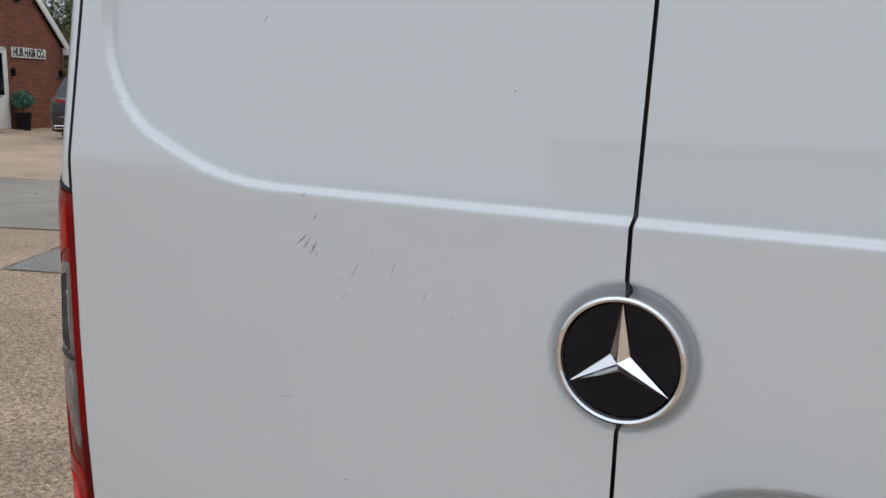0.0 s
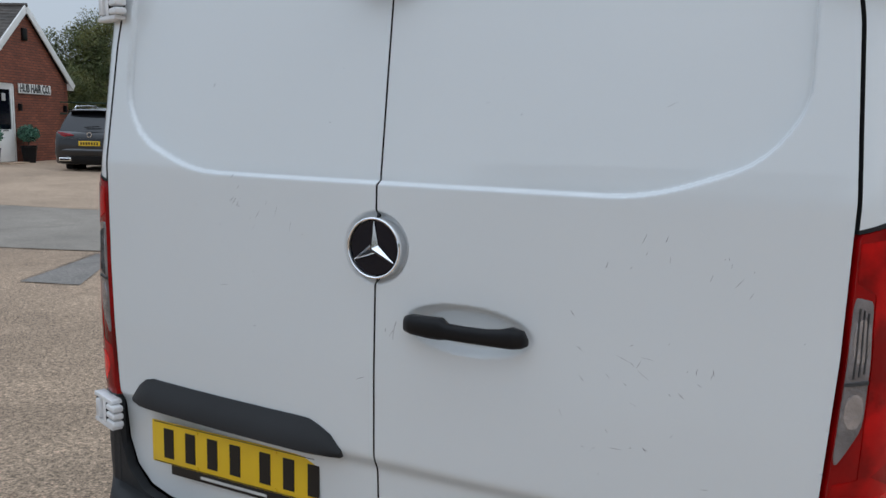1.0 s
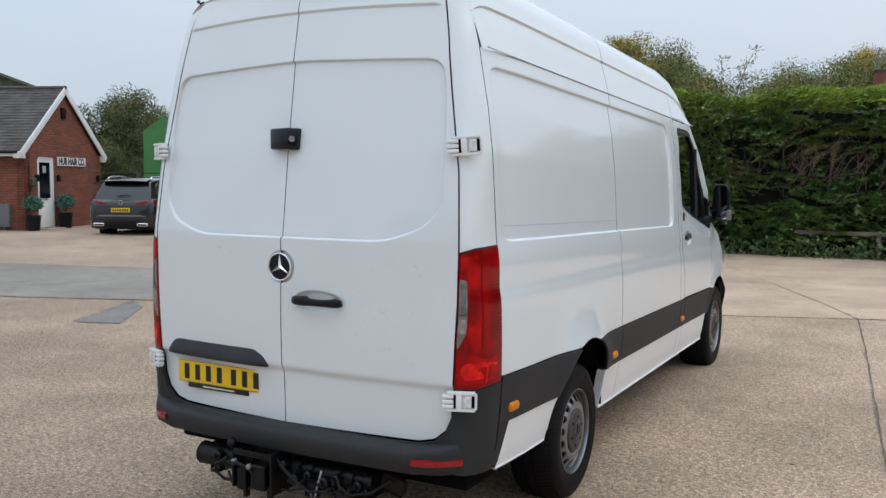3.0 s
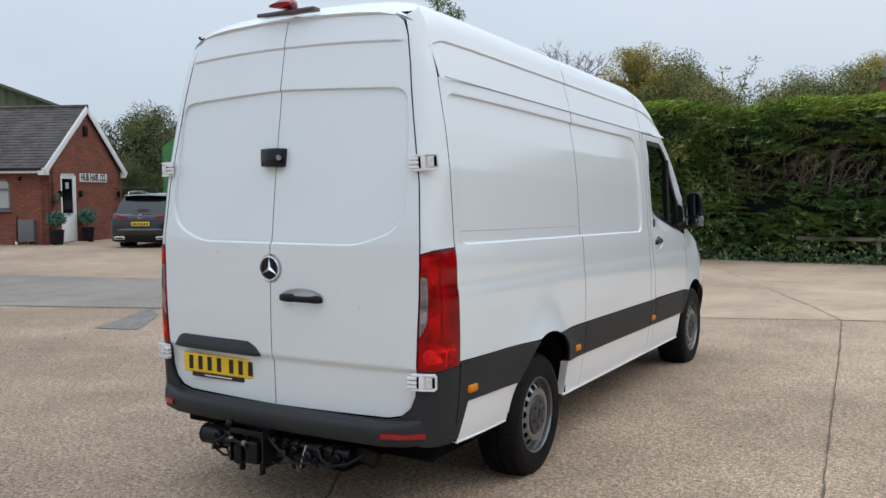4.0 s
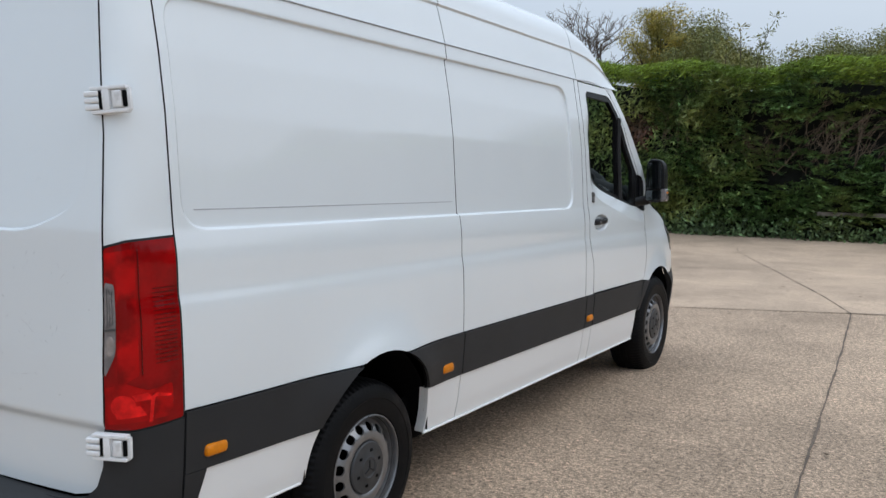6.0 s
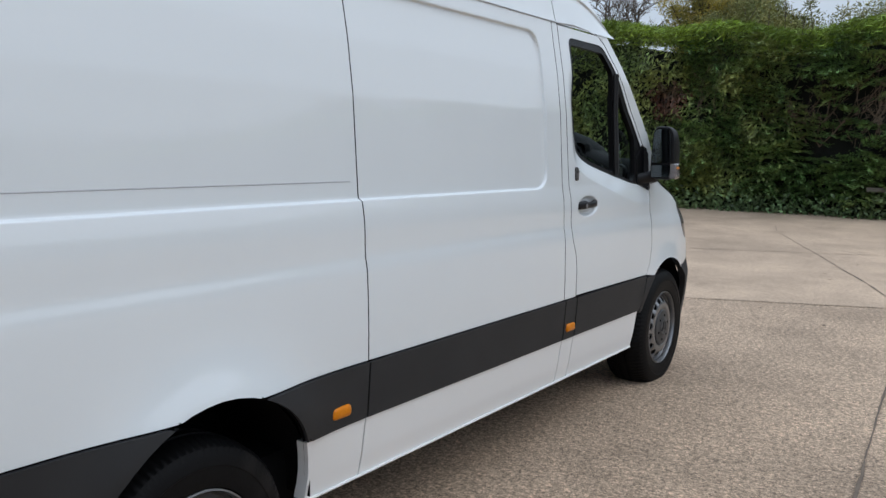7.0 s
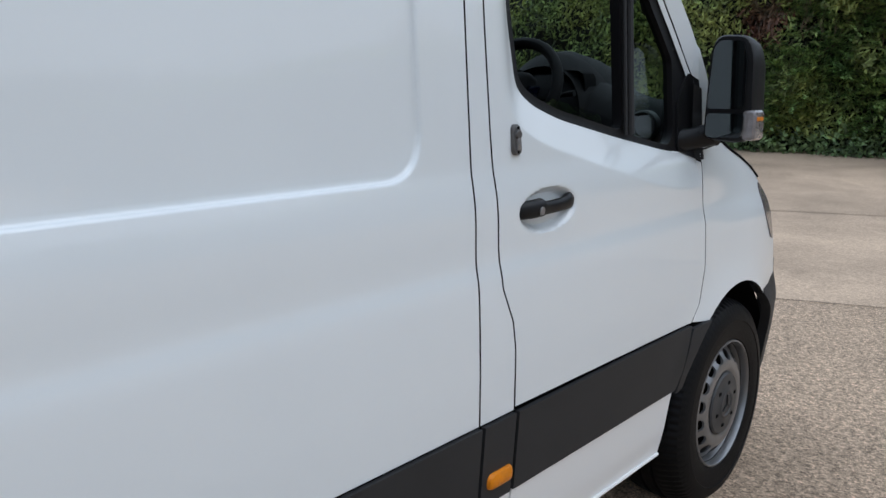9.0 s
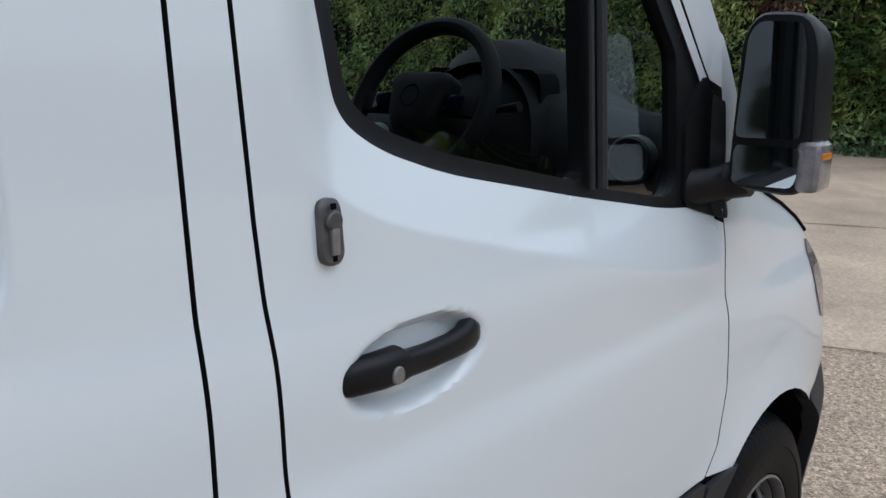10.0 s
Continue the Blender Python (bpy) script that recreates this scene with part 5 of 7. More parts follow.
def concrete(name, colour, pebble, vary, bump):
    m = material(name, colour, 0.85, vary=vary, scale=1.3)
    n, k = m.node_tree.nodes, m.node_tree.links
    p = n["Principled BSDF"]
    tc = n.new("ShaderNodeTexCoord")
    src = p.inputs["Base Color"].links[0].from_socket
    vor = n.new("ShaderNodeTexVoronoi")
    vor.inputs["Scale"].default_value = 120.0
    k.new(tc.outputs["Object"], vor.inputs["Vector"])
    hs = n.new("ShaderNodeHueSaturation")
    sep = n.new("ShaderNodeSeparateColor")
    k.new(vor.outputs["Color"], sep.inputs["Color"])
    mr = n.new("ShaderNodeMapRange")
    mr.inputs["To Min"].default_value, mr.inputs["To Max"].default_value = 1 - pebble, 1 + pebble
    k.new(sep.outputs["Red"], mr.inputs["Value"])
    k.new(mr.outputs["Result"], hs.inputs["Value"])
    k.new(src, hs.inputs["Color"])
    # larger blotches and worn patches
    nz = n.new("ShaderNodeTexNoise")
    nz.inputs["Scale"].default_value, nz.inputs["Detail"].default_value = 0.45, 8.0
    nz.inputs["Roughness"].default_value = 0.65
    k.new(tc.outputs["Object"], nz.inputs["Vector"])
    mr2 = n.new("ShaderNodeMapRange")
    mr2.inputs["From Min"].default_value, mr2.inputs["From Max"].default_value = 0.3, 0.7
    mr2.inputs["To Min"].default_value, mr2.inputs["To Max"].default_value = 0.74, 1.25
    hs2 = n.new("ShaderNodeHueSaturation")
    k.new(nz.outputs["Fac"], mr2.inputs["Value"])
    k.new(mr2.outputs["Result"], hs2.inputs["Value"])
    k.new(hs.outputs["Color"], hs2.inputs["Color"])
    # coarse speckle that still reads at a distance
    nz3 = n.new("ShaderNodeTexNoise")
    nz3.inputs["Scale"].default_value, nz3.inputs["Detail"].default_value = 32.0, 10.0
    nz3.inputs["Roughness"].default_value = 0.8
    k.new(tc.outputs["Object"], nz3.inputs["Vector"])
    mr3 = n.new("ShaderNodeMapRange")
    mr3.inputs["From Min"].default_value, mr3.inputs["From Max"].default_value = 0.3, 0.7
    mr3.inputs["To Min"].default_value, mr3.inputs["To Max"].default_value = 1 - pebble * 1.8, 1 + pebble * 1.9
    hs3 = n.new("ShaderNodeHueSaturation")
    k.new(nz3.outputs["Fac"], mr3.inputs["Value"])
    k.new(mr3.outputs["Result"], hs3.inputs["Value"])
    k.new(hs2.outputs["Color"], hs3.inputs["Color"])
    # old oil and tyre stains
    nz4 = n.new("ShaderNodeTexNoise")
    nz4.inputs["Scale"].default_value, nz4.inputs["Detail"].default_value = 0.9, 9.0
    nz4.inputs["Roughness"].default_value, nz4.inputs["Distortion"].default_value = 0.72, 0.8
    k.new(tc.outputs["Object"], nz4.inputs["Vector"])
    mr4 = n.new("ShaderNodeMapRange")
    mr4.inputs["From Min"].default_value, mr4.inputs["From Max"].default_value = 0.54, 0.76
    mr4.inputs["To Min"].default_value, mr4.inputs["To Max"].default_value = 1.0, 0.62
    hs4 = n.new("ShaderNodeHueSaturation")
    k.new(nz4.outputs["Fac"], mr4.inputs["Value"])
    k.new(mr4.outputs["Result"], hs4.inputs["Value"])
    k.new(hs3.outputs["Color"], hs4.inputs["Color"])
    # the concrete gets darker towards the west, with an uneven edge
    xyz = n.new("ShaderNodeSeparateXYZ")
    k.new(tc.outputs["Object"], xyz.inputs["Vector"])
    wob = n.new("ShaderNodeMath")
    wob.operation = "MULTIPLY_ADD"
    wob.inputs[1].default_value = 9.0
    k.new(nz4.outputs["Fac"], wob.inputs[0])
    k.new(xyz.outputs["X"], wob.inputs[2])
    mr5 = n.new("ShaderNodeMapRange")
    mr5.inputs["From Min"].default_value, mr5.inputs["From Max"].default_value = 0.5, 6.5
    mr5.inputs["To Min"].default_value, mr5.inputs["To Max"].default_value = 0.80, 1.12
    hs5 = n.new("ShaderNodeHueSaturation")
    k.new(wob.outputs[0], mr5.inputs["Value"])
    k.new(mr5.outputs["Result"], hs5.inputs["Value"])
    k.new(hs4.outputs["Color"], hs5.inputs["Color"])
    k.new(hs5.outputs["Color"], p.inputs["Base Color"])
    b = n.new("ShaderNodeBump")
    b.inputs["Strength"].default_value, b.inputs["Distance"].default_value = bump, 0.012
    k.new(vor.outputs["Distance"], b.inputs["Height"])
    b2 = n.new("ShaderNodeBump")
    b2.inputs["Strength"].default_value, b2.inputs["Distance"].default_value = bump, 0.02
    k.new(nz3.outputs["Fac"], b2.inputs["Height"])
    k.new(b.outputs["Normal"], b2.inputs["Normal"])
    k.new(b2.outputs["Normal"], p.inputs["Normal"])
    return m


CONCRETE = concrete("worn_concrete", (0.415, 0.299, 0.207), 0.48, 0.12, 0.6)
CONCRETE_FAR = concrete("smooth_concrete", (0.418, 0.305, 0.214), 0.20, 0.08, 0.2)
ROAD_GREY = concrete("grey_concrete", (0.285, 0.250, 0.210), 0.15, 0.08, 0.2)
ASPHALT = concrete("asphalt_patch", (0.225, 0.205, 0.185), 0.25, 0.10, 0.4)
TAR = material("tar_joint", (0.14, 0.105, 0.078), 0.9, vary=0.3, scale=8, bump=0.4, bump_scale=50)


def sheet(name, pts, z_up, mat, n=(40, 40), label="", kind="structure"):
    """A sheet on the ground between four corners (in order round), at z_up over it."""
    (p0, p1, p2, p3) = [np.array(p, float) for p in pts]
    v, f = [], []
    for i in range(n[0] + 1):
        for j in range(n[1] + 1):
            s, t = i / n[0], j / n[1]
            q = (1 - s) * (1 - t) * p0 + s * (1 - t) * p1 + s * t * p2 + (1 - s) * t * p3
            v.append((q[0], q[1], float(ground_z(q[0], q[1])) + z_up))
    f = [(i * (n[1] + 1) + j, (i + 1) * (n[1] + 1) + j, (i + 1) * (n[1] + 1) + j + 1, i * (n[1] + 1) + j + 1) for i in range(n[0]) for j in range(n[1])]
    return tagged(mesh_ob(name, v, f, mat), label, kind=kind)


coords = sorted(set([-400, -200, -100, -60, 60, 100, 200, 400] + list(range(-40, 41))))
v = [(x, y, float(ground_z(x, y))) for x in coords for y in coords]
nn = len(coords)
f = [(i * nn + j, (i + 1) * nn + j, (i + 1) * nn + j + 1, i * nn + j + 1) for i in range(nn - 1) for j in range(nn - 1)]
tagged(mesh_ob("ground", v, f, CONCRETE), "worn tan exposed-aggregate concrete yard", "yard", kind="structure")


def yard_pt(u, w):
    """A place u along and w across the yard lines; w 0 is the near joint."""
    p = Vector((-9.428, 4.479, 0)) + (YX * u + YY * w) * 1.028
    return (p.x, p.y)


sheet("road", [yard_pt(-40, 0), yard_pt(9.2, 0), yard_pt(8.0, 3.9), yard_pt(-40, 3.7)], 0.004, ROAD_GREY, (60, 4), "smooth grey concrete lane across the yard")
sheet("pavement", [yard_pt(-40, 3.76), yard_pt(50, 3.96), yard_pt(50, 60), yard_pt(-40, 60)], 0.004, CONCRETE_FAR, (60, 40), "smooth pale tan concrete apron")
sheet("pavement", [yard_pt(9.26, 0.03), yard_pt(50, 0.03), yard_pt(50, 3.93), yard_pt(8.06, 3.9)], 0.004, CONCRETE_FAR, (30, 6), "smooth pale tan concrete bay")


def joint(name, pts, width, seed, label="dark tar-filled concrete joint", z_up=0.009):
    """A narrow joint or crack with a wandering edge."""
    rj = random.Random(seed)
    v, f = [], []
    path = []
    for (x0, y0), (x1, y1) in zip(pts, pts[1:]):
        k = max(2, int(math.hypot(x1 - x0, y1 - y0) / 0.12))
        path += [(x0 + (x1 - x0) * i / k, y0 + (y1 - y0) * i / k) for i in range(k)]
    path.append(pts[-1])
    wob = 0.0
    for i, (x, y) in enumerate(path):
        x0, y0 = path[max(0, i - 1)]
        x1, y1 = path[min(len(path) - 1, i + 1)]
        d = math.hypot(x1 - x0, y1 - y0) or 1
        nx, ny = -(y1 - y0) / d, (x1 - x0) / d
        wob = 0.85 * wob + rj.gauss(0, width * 0.16)
        w = width * rj.uniform(0.35, 1.1)
        for o in (-0.5, 0.5):
            px, py = x + nx * (wob + o * w), y + ny * (wob + o * w)
            v.append((px, py, float(ground_z(px, py)) + z_up))
    f = [(2 * i, 2 * i + 2, 2 * i + 3, 2 * i + 1) for i in range(len(path) - 1)]
    return tagged(mesh_ob(name, v, f, TAR, smooth=False), label, kind="structure")


joint("trim", [yard_pt(-40, 0), yard_pt(8.2, 0)], 0.036, 1)
joint("trim", [yard_pt(8.2, 0), yard_pt(11.95, 0)], 0.013, 11)
joint("trim", [yard_pt(11.95, 0), yard_pt(16, 0.0)], 0.034, 2)
joint("trim", [yard_pt(-40, 3.72), yard_pt(8.0, 3.87)], 0.02, 3)
joint("trim", [(2.148, 8.766), (2.292, 6.71), (2.436, 4.243), (2.585, 1.673), (2.723, -1.0)], 0.018, 4)
joint("trim", [(2.148, 8.766), (1.695, 10.0), (0.955, 11.747), (0.184, 13.495)], 0.018, 5, "wandering crack in the concrete")
joint("trim", [(0.184, 13.495), (-0.484, 15.037), (-0.69, 15.859)], 0.012, 6, "hairline crack in the concrete")
joint("trim", [(0.297, -0.075), (0.133, 0.316), (-0.057, 0.696), (-0.278, 1.467)], 0.028, 7, "crack in the concrete below the van")
sheet("asphalt_patch", [(-6.22, 3.647), (-5.624, 3.832), (-6.446, 4.911), (-7.012, 5.25)], 0.006, ASPHALT, (8, 8), "small dark grey patch in the concrete")
joint("trim", [(-6.22, 3.626), (-7.043, 5.271)], 0.02, 8)
joint("trim", [(-6.22, 3.647), (-5.624, 3.832)], 0.012, 9)
# leaves and grit
rl = random.Random(12)
v, f = [], []
for _ in range(110):
    x, y = rl.uniform(-9, 4), rl.uniform(-4, 13)
    if -1.2 < x < 1.25 and -0.2 < y < 6.1:
        continue
    k, s, a = len(v), rl.uniform(0.012, 0.035), rl.uniform(0, 6.28)
    for q in range(5):
        t = a + q * 1.2566
        rr = s * (0.5 if q % 2 else 1.0)
        v.append((x + rr * math.cos(t), y + rr * 0.6 * math.sin(t), float(ground_z(x, y)) + 0.010 + rl.uniform(0, 0.012)))
    f.append((k, k + 1, k + 2, k + 3, k + 4))
LEAF_LITTER = material("dry_leaf", (0.10, 0.065, 0.04), 0.8, island=0.4)
tagged(mesh_ob("fallen_leaves", v, f, LEAF_LITTER, smooth=False), "small dry brown leaves on the concrete", "leaves", kind="stuff")

# ---- plants ----
def leaf_material(name, colour, spread, second, mixat=0.5):
    m = material(name, colour, 0.6, island=spread)
    n, k = m.node_tree.nodes, m.node_tree.links
    p = n["Principled BSDF"]
    src = p.inputs["Base Color"].links[0].from_socket
    tc = n.new("ShaderNodeTexCoord")
    nz = n.new("ShaderNodeTexNoise")
    nz.inputs["Scale"].default_value, nz.inputs["Detail"].default_value = 0.9, 4.0
    mr = n.new("ShaderNodeMapRange")
    mr.inputs["From Min"].default_value, mr.inputs["From Max"].default_value = mixat - 0.1, mixat + 0.12
    mx = n.new("ShaderNodeMix")
    mx.data_type = "RGBA"
    mx.inputs["B"].default_value = (*second, 1)
    k.new(tc.outputs["Object"], nz.inputs["Vector"])
    k.new(nz.outputs["Fac"], mr.inputs["Value"])
    k.new(mr.outputs["Result"], mx.inputs["Factor"])
    k.new(src, mx.inputs["A"])
    g = n.new("ShaderNodeNewGeometry")
    hs = n.new("ShaderNodeHueSaturation")
    mr2 = n.new("ShaderNodeMapRange")
    mr2.inputs["To Min"].default_value, mr2.inputs["To Max"].default_value = 1 - spread, 1 + spread
    k.new(g.outputs["Random Per Island"], mr2.inputs["Value"])
    k.new(mr2.outputs["Result"], hs.inputs["Value"])
    k.new(mx.outputs["Result"], hs.inputs["Color"])
    k.new(hs.outputs["Color"], p.inputs["Base Color"])
    p.inputs["Subsurface Weight"].default_value = 0.0
    return m


CONIFER = leaf_material("conifer_green", (0.094, 0.168, 0.050), 0.6, (0.185, 0.23, 0.058), 0.55)
CONIFER_TOP = leaf_material("conifer_fresh", (0.215, 0.305, 0.036), 0.35, (0.135, 0.20, 0.032), 0.58)
BROADLEAF = leaf_material("broadleaf_green", (0.120, 0.165, 0.048), 0.5, (0.235, 0.260, 0.066), 0.55)
RED_LEAF = leaf_material("autumn_red_leaf", (0.11, 0.042, 0.028), 0.5, (0.07, 0.05, 0.022), 0.55)
WEED = leaf_material("low_weeds", (0.105, 0.165, 0.068), 0.45, (0.15, 0.205, 0.08), 0.55)
TREE_GREEN = leaf_material("tree_green", (0.17, 0.19, 0.060), 0.22, (0.29, 0.26, 0.070), 0.55)
TREE_YELLOW = leaf_material("tree_yellow", (0.48, 0.37, 0.065), 0.25, (0.25, 0.245, 0.070), 0.52)
TREE_DARK = leaf_material("tree_dark", (0.100, 0.122, 0.045), 0.22, (0.195, 0.185, 0.055), 0.55)
BARK = material("bark", (0.11, 0.085, 0.065), 0.9, vary=0.3, scale=9, bump=0.5, bump_scale=30)
DRY_TWIG = material("dry_twig", (0.17, 0.125, 0.088), 0.9, vary=0.25, scale=6, bump=0.2, bump_scale=40)
# near-black in place of the shade deep inside the hedge
HEDGE_SHADE = material("hedge_core", (0.007, 0.008, 0.005), 0.95, vary=0.4, scale=3)


def leaves_ob(name, centres, along, across, mat, parent, label="", bend=0.25, turned=None):
    """Many small folded leaf blades: two triangles-pairs each."""
    c, a, w = (np.asarray(q, float) for q in (centres, along, across))
    nrm = np.cross(a, w)
    nrm /= np.maximum(np.linalg.norm(nrm, axis=1, keepdims=True), 1e-9)
    ln = np.linalg.norm(a, axis=1, keepdims=True)
    v = np.stack([c - a * 0.5, c - w * 0.5 + a * 0.02, c + a * 0.5 - nrm * ln * bend, c + w * 0.5 + a * 0.02], 1).reshape(-1, 3)
    n = len(c)
    f = np.arange(4 * n).reshape(n, 4)
    ob = mesh_ob(name, v.tolist(), f.tolist(), mat, parent, label, smooth=False)
    if turned is not None:
        # leaves of one clump catch the light together
        ob.data.shade_smooth()
        ob.data.normals_split_custom_set_from_vertices(np.repeat(turned, 4, 0).tolist())
    return ob


rg = np.random.default_rng(7)


def rand_dirs(n):
    d = rg.normal(size=(n, 3))
    return d / np.linalg.norm(d, axis=1, keepdims=True)


# the tall hedge along the far side of the yard
HY = 18.89
hedge = empty("hedge", pose(-0.07, HY, 0) @ Matrix.Scale(1.028, 4), label="tall overgrown conifer hedge with bare brown patches", category="hedge")


def hedge_face(x, z):
    """How far the face of the hedge stands out at a place."""
    return 0.18 * np.sin(1.3 * x + 0.7 * z) + 0.13 * np.sin(2.9 * x - 1.9 * z + 1.0) + 0.10 * np.sin(5.3 * x + 3.1 * z) - 0.5 * np.exp(-(((x - 0.8) / 2.1) ** 2 + ((z - 2.35) / 0.65) ** 2)) - 0.25 * np.exp(-(((x + 0.6) / 0.5) ** 2 + ((z - 1.7) / 0.5) ** 2))


def hedge_top(x):
    return 3.62 + 0.22 * step(-np.asarray(x, float), 0.3, 2.5) + 0.10 * np.sin(0.8 * x) + 0.07 * np.sin(2.3 * x + 1)


HX0, HX1 = -17.0, 34.0
# backing sheet behind the sprays, its black standing for inner shade
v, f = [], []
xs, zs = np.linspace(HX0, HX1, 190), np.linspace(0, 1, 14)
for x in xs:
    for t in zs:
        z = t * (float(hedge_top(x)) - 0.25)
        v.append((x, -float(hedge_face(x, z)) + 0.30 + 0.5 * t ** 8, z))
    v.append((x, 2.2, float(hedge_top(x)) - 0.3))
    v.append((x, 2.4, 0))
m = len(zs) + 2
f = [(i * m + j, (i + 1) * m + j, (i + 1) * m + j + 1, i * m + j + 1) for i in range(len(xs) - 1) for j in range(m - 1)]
mesh_ob("hedge_core", v, f, HEDGE_SHADE, hedge, smooth=False)

# conifer sprays: fans of scale leaves along drooping side branches
NB, LB = 4100, 62
bx = np.concatenate([rg.uniform(-3.6, 8.6, 3000), rg.uniform(8.6, HX1, NB - 3000)])
bz = rg.uniform(0.10, 1.0, NB)
bz = bz * hedge_top(bx)
bare = np.exp(-(((bx - 0.8) / 2.5) ** 2 + ((bz - 2.3) / 0.70) ** 2))
pocket = np.sin(2.3 * bx + 1.7 * bz) + np.sin(3.9 * bz - 1.3 * bx + 2.0)
keep = (rg.uniform(size=NB) > 0.95 * bare) & ~((pocket > 0.85) & (rg.uniform(size=NB) < 0.82))
bx, bz = bx[keep], bz[keep]
NB = len(bx)
flow = 0.9 * np.sin(0.8 * bx + 1.5 * bz) + 0.35
bd = np.stack([rg.normal(0, 0.35, NB) + flow, -rg.uniform(0.45, 1.0, NB), rg.normal(0.12, 0.2, NB)], -1)
bd /= np.linalg.norm(bd, axis=1, keepdims=True)
bl_ = rg.uniform(0.40, 1.0, NB)
root = np.stack([bx - 0.5 * bl_ * bd[:, 0], -hedge_face(bx, bz) + rg.uniform(0.10, 0.34, NB), bz], -1)
t = rg.uniform(0.2, 1.0, (NB, LB))
lat = rg.normal(0, 1.0, (NB, LB)) * 0.13 * (1.15 - t)
across = np.stack([-bd[:, 1], bd[:, 0], np.zeros(NB)], -1)
across /= np.linalg.norm(across, axis=1, keepdims=True)
c = root[:, None, :] + bd[:, None, :] * (t * bl_[:, None])[..., None] + across[:, None, :] * lat[..., None]
c[..., 2] += -0.22 * t ** 2 * bl_[:, None] - 0.25 * np.abs(lat) + rg.normal(0, 0.012, t.shape)
a = bd[:, None, :] + across[:, None, :] * (np.sign(lat) * rg.uniform(0.2, 0.9, t.shape))[..., None]
a[..., 2] += -0.45 * t + rg.normal(0, 0.12, t.shape)
a = a / np.linalg.norm(a, axis=2, keepdims=True) * rg.uniform(0.09, 0.24, t.shape)[..., None]
w = np.cross(a, np.stack([rg.normal(0, 0.45, t.shape), rg.normal(0, 0.45, t.shape), np.ones(t.shape)], -1))
w = w / np.linalg.norm(w, axis=2, keepdims=True) * rg.uniform(0.015, 0.034, t.shape)[..., None]
tagged(leaves_ob("conifer_foliage", c.reshape(-1, 3), a.reshape(-1, 3), w.reshape(-1, 3), CONIFER, hedge, "dense dark green conifer sprays"), kind="stuff")
# fresh growth along the top
N = 56000
x = np.concatenate([rg.uniform(-6, 9, 42000), rg.uniform(9, HX1, 14000)])
tz = np.abs(rg.normal(0, 0.125, N))
z = hedge_top(x) + 0.22 - tz * 1.4
y = -0.15 + rg.uniform(-0.25, 1.9, N) * (tz < 0.30) - hedge_face(x, z) * (tz >= 0.30) * 0.7
a = np.stack([rg.normal(0.75, 0.45, N), -np.abs(rg.normal(0.3, 0.4, N)), rg.normal(0.32, 0.30, N)], -1)
a = a / np.linalg.norm(a, axis=1, keepdims=True) * rg.uniform(0.10, 0.30, N)[:, None]
w = np.cross(a, rand_dirs(N))
w = w / np.linalg.norm(w, axis=1, keepdims=True) * rg.uniform(0.012, 0.030, N)[:, None]
tagged(leaves_ob("top_growth", np.stack([x, y, z], -1), a, w, CONIFER_TOP, hedge, "fresh light green growth along the top"), kind="stuff")
# broadleaf climbers over one stretch
N = 46000
x, t = rg.uniform(HX0, -0.9, N), rg.uniform(0.08, 1.0, N)
z = t * hedge_top(x)
keep = (np.sin(2.1 * x + 1.7 * z) + np.sin(3.7 * z - 1.1 * x) + rg.normal(0, 0.9, N) > -1.1) & (rg.uniform(size=N) < np.clip((-0.9 - x) / 1.2, 0, 1))
x, z = x[keep], z[keep]
n = len(x)
clump = np.sin(4.3 * x + 1.9 * z) + np.sin(5.1 * z - 2.3 * x + 1.0)
y = -hedge_face(x, z) + 0.06 - 0.16 * np.maximum(0, clump) - np.abs(rg.normal(0, 0.10, n))
a = np.stack([rg.normal(0, 0.6, n), rg.normal(-0.35, 0.4, n), -np.abs(rg.normal(0.5, 0.4, n))], -1)
a = a / np.linalg.norm(a, axis=1, keepdims=True) * rg.uniform(0.09, 0.20, n)[:, None]
w = np.cross(a, rand_dirs(n))
w = w / np.linalg.norm(w, axis=1, keepdims=True) * rg.uniform(0.030, 0.066, n)[:, None]
red = (np.exp(-(((x + 3.75) / 0.55) ** 2 + ((z - 2.4) / 0.5) ** 2)) + rg.uniform(-0.25, 0.25, n)) > 0.5
for msk, mat, nm, lb in ((~red, BROADLEAF, "climber_foliage", "mid green climbing leaves"), (red, RED_LEAF, "red_foliage", "reddish brown autumn leaves")):
    tagged(leaves_ob(nm, np.stack([x, y, z], -1)[msk], a[msk], w[msk], mat, hedge, lb), kind="stuff")
# weeds along the foot
N = 15000
x, z = rg.uniform(HX0, HX1, N), np.abs(rg.normal(0, 0.23, N))
y = -0.45 + rg.uniform(0, 0.5, N) - hedge_face(x, z * 0 + 0.3) * 0.5
a = np.stack([rg.normal(0, 0.5, N), rg.normal(-0.3, 0.4, N), np.abs(rg.normal(0.3, 0.5, N))], -1)
a = a / np.linalg.norm(a, axis=1, keepdims=True) * rg.uniform(0.06, 0.15, N)[:, None]
w = np.cross(a, rand_dirs(N))
w = w / np.linalg.norm(w, axis=1, keepdims=True) * rg.uniform(0.04, 0.09, N)[:, None]
weeds = tagged(leaves_ob("weeds", np.stack([x, y + HY, np.maximum(z, 0.02)], -1), a, w, WEED, None), "low green weeds along the foot of the hedge", "weeds", kind="stuff")
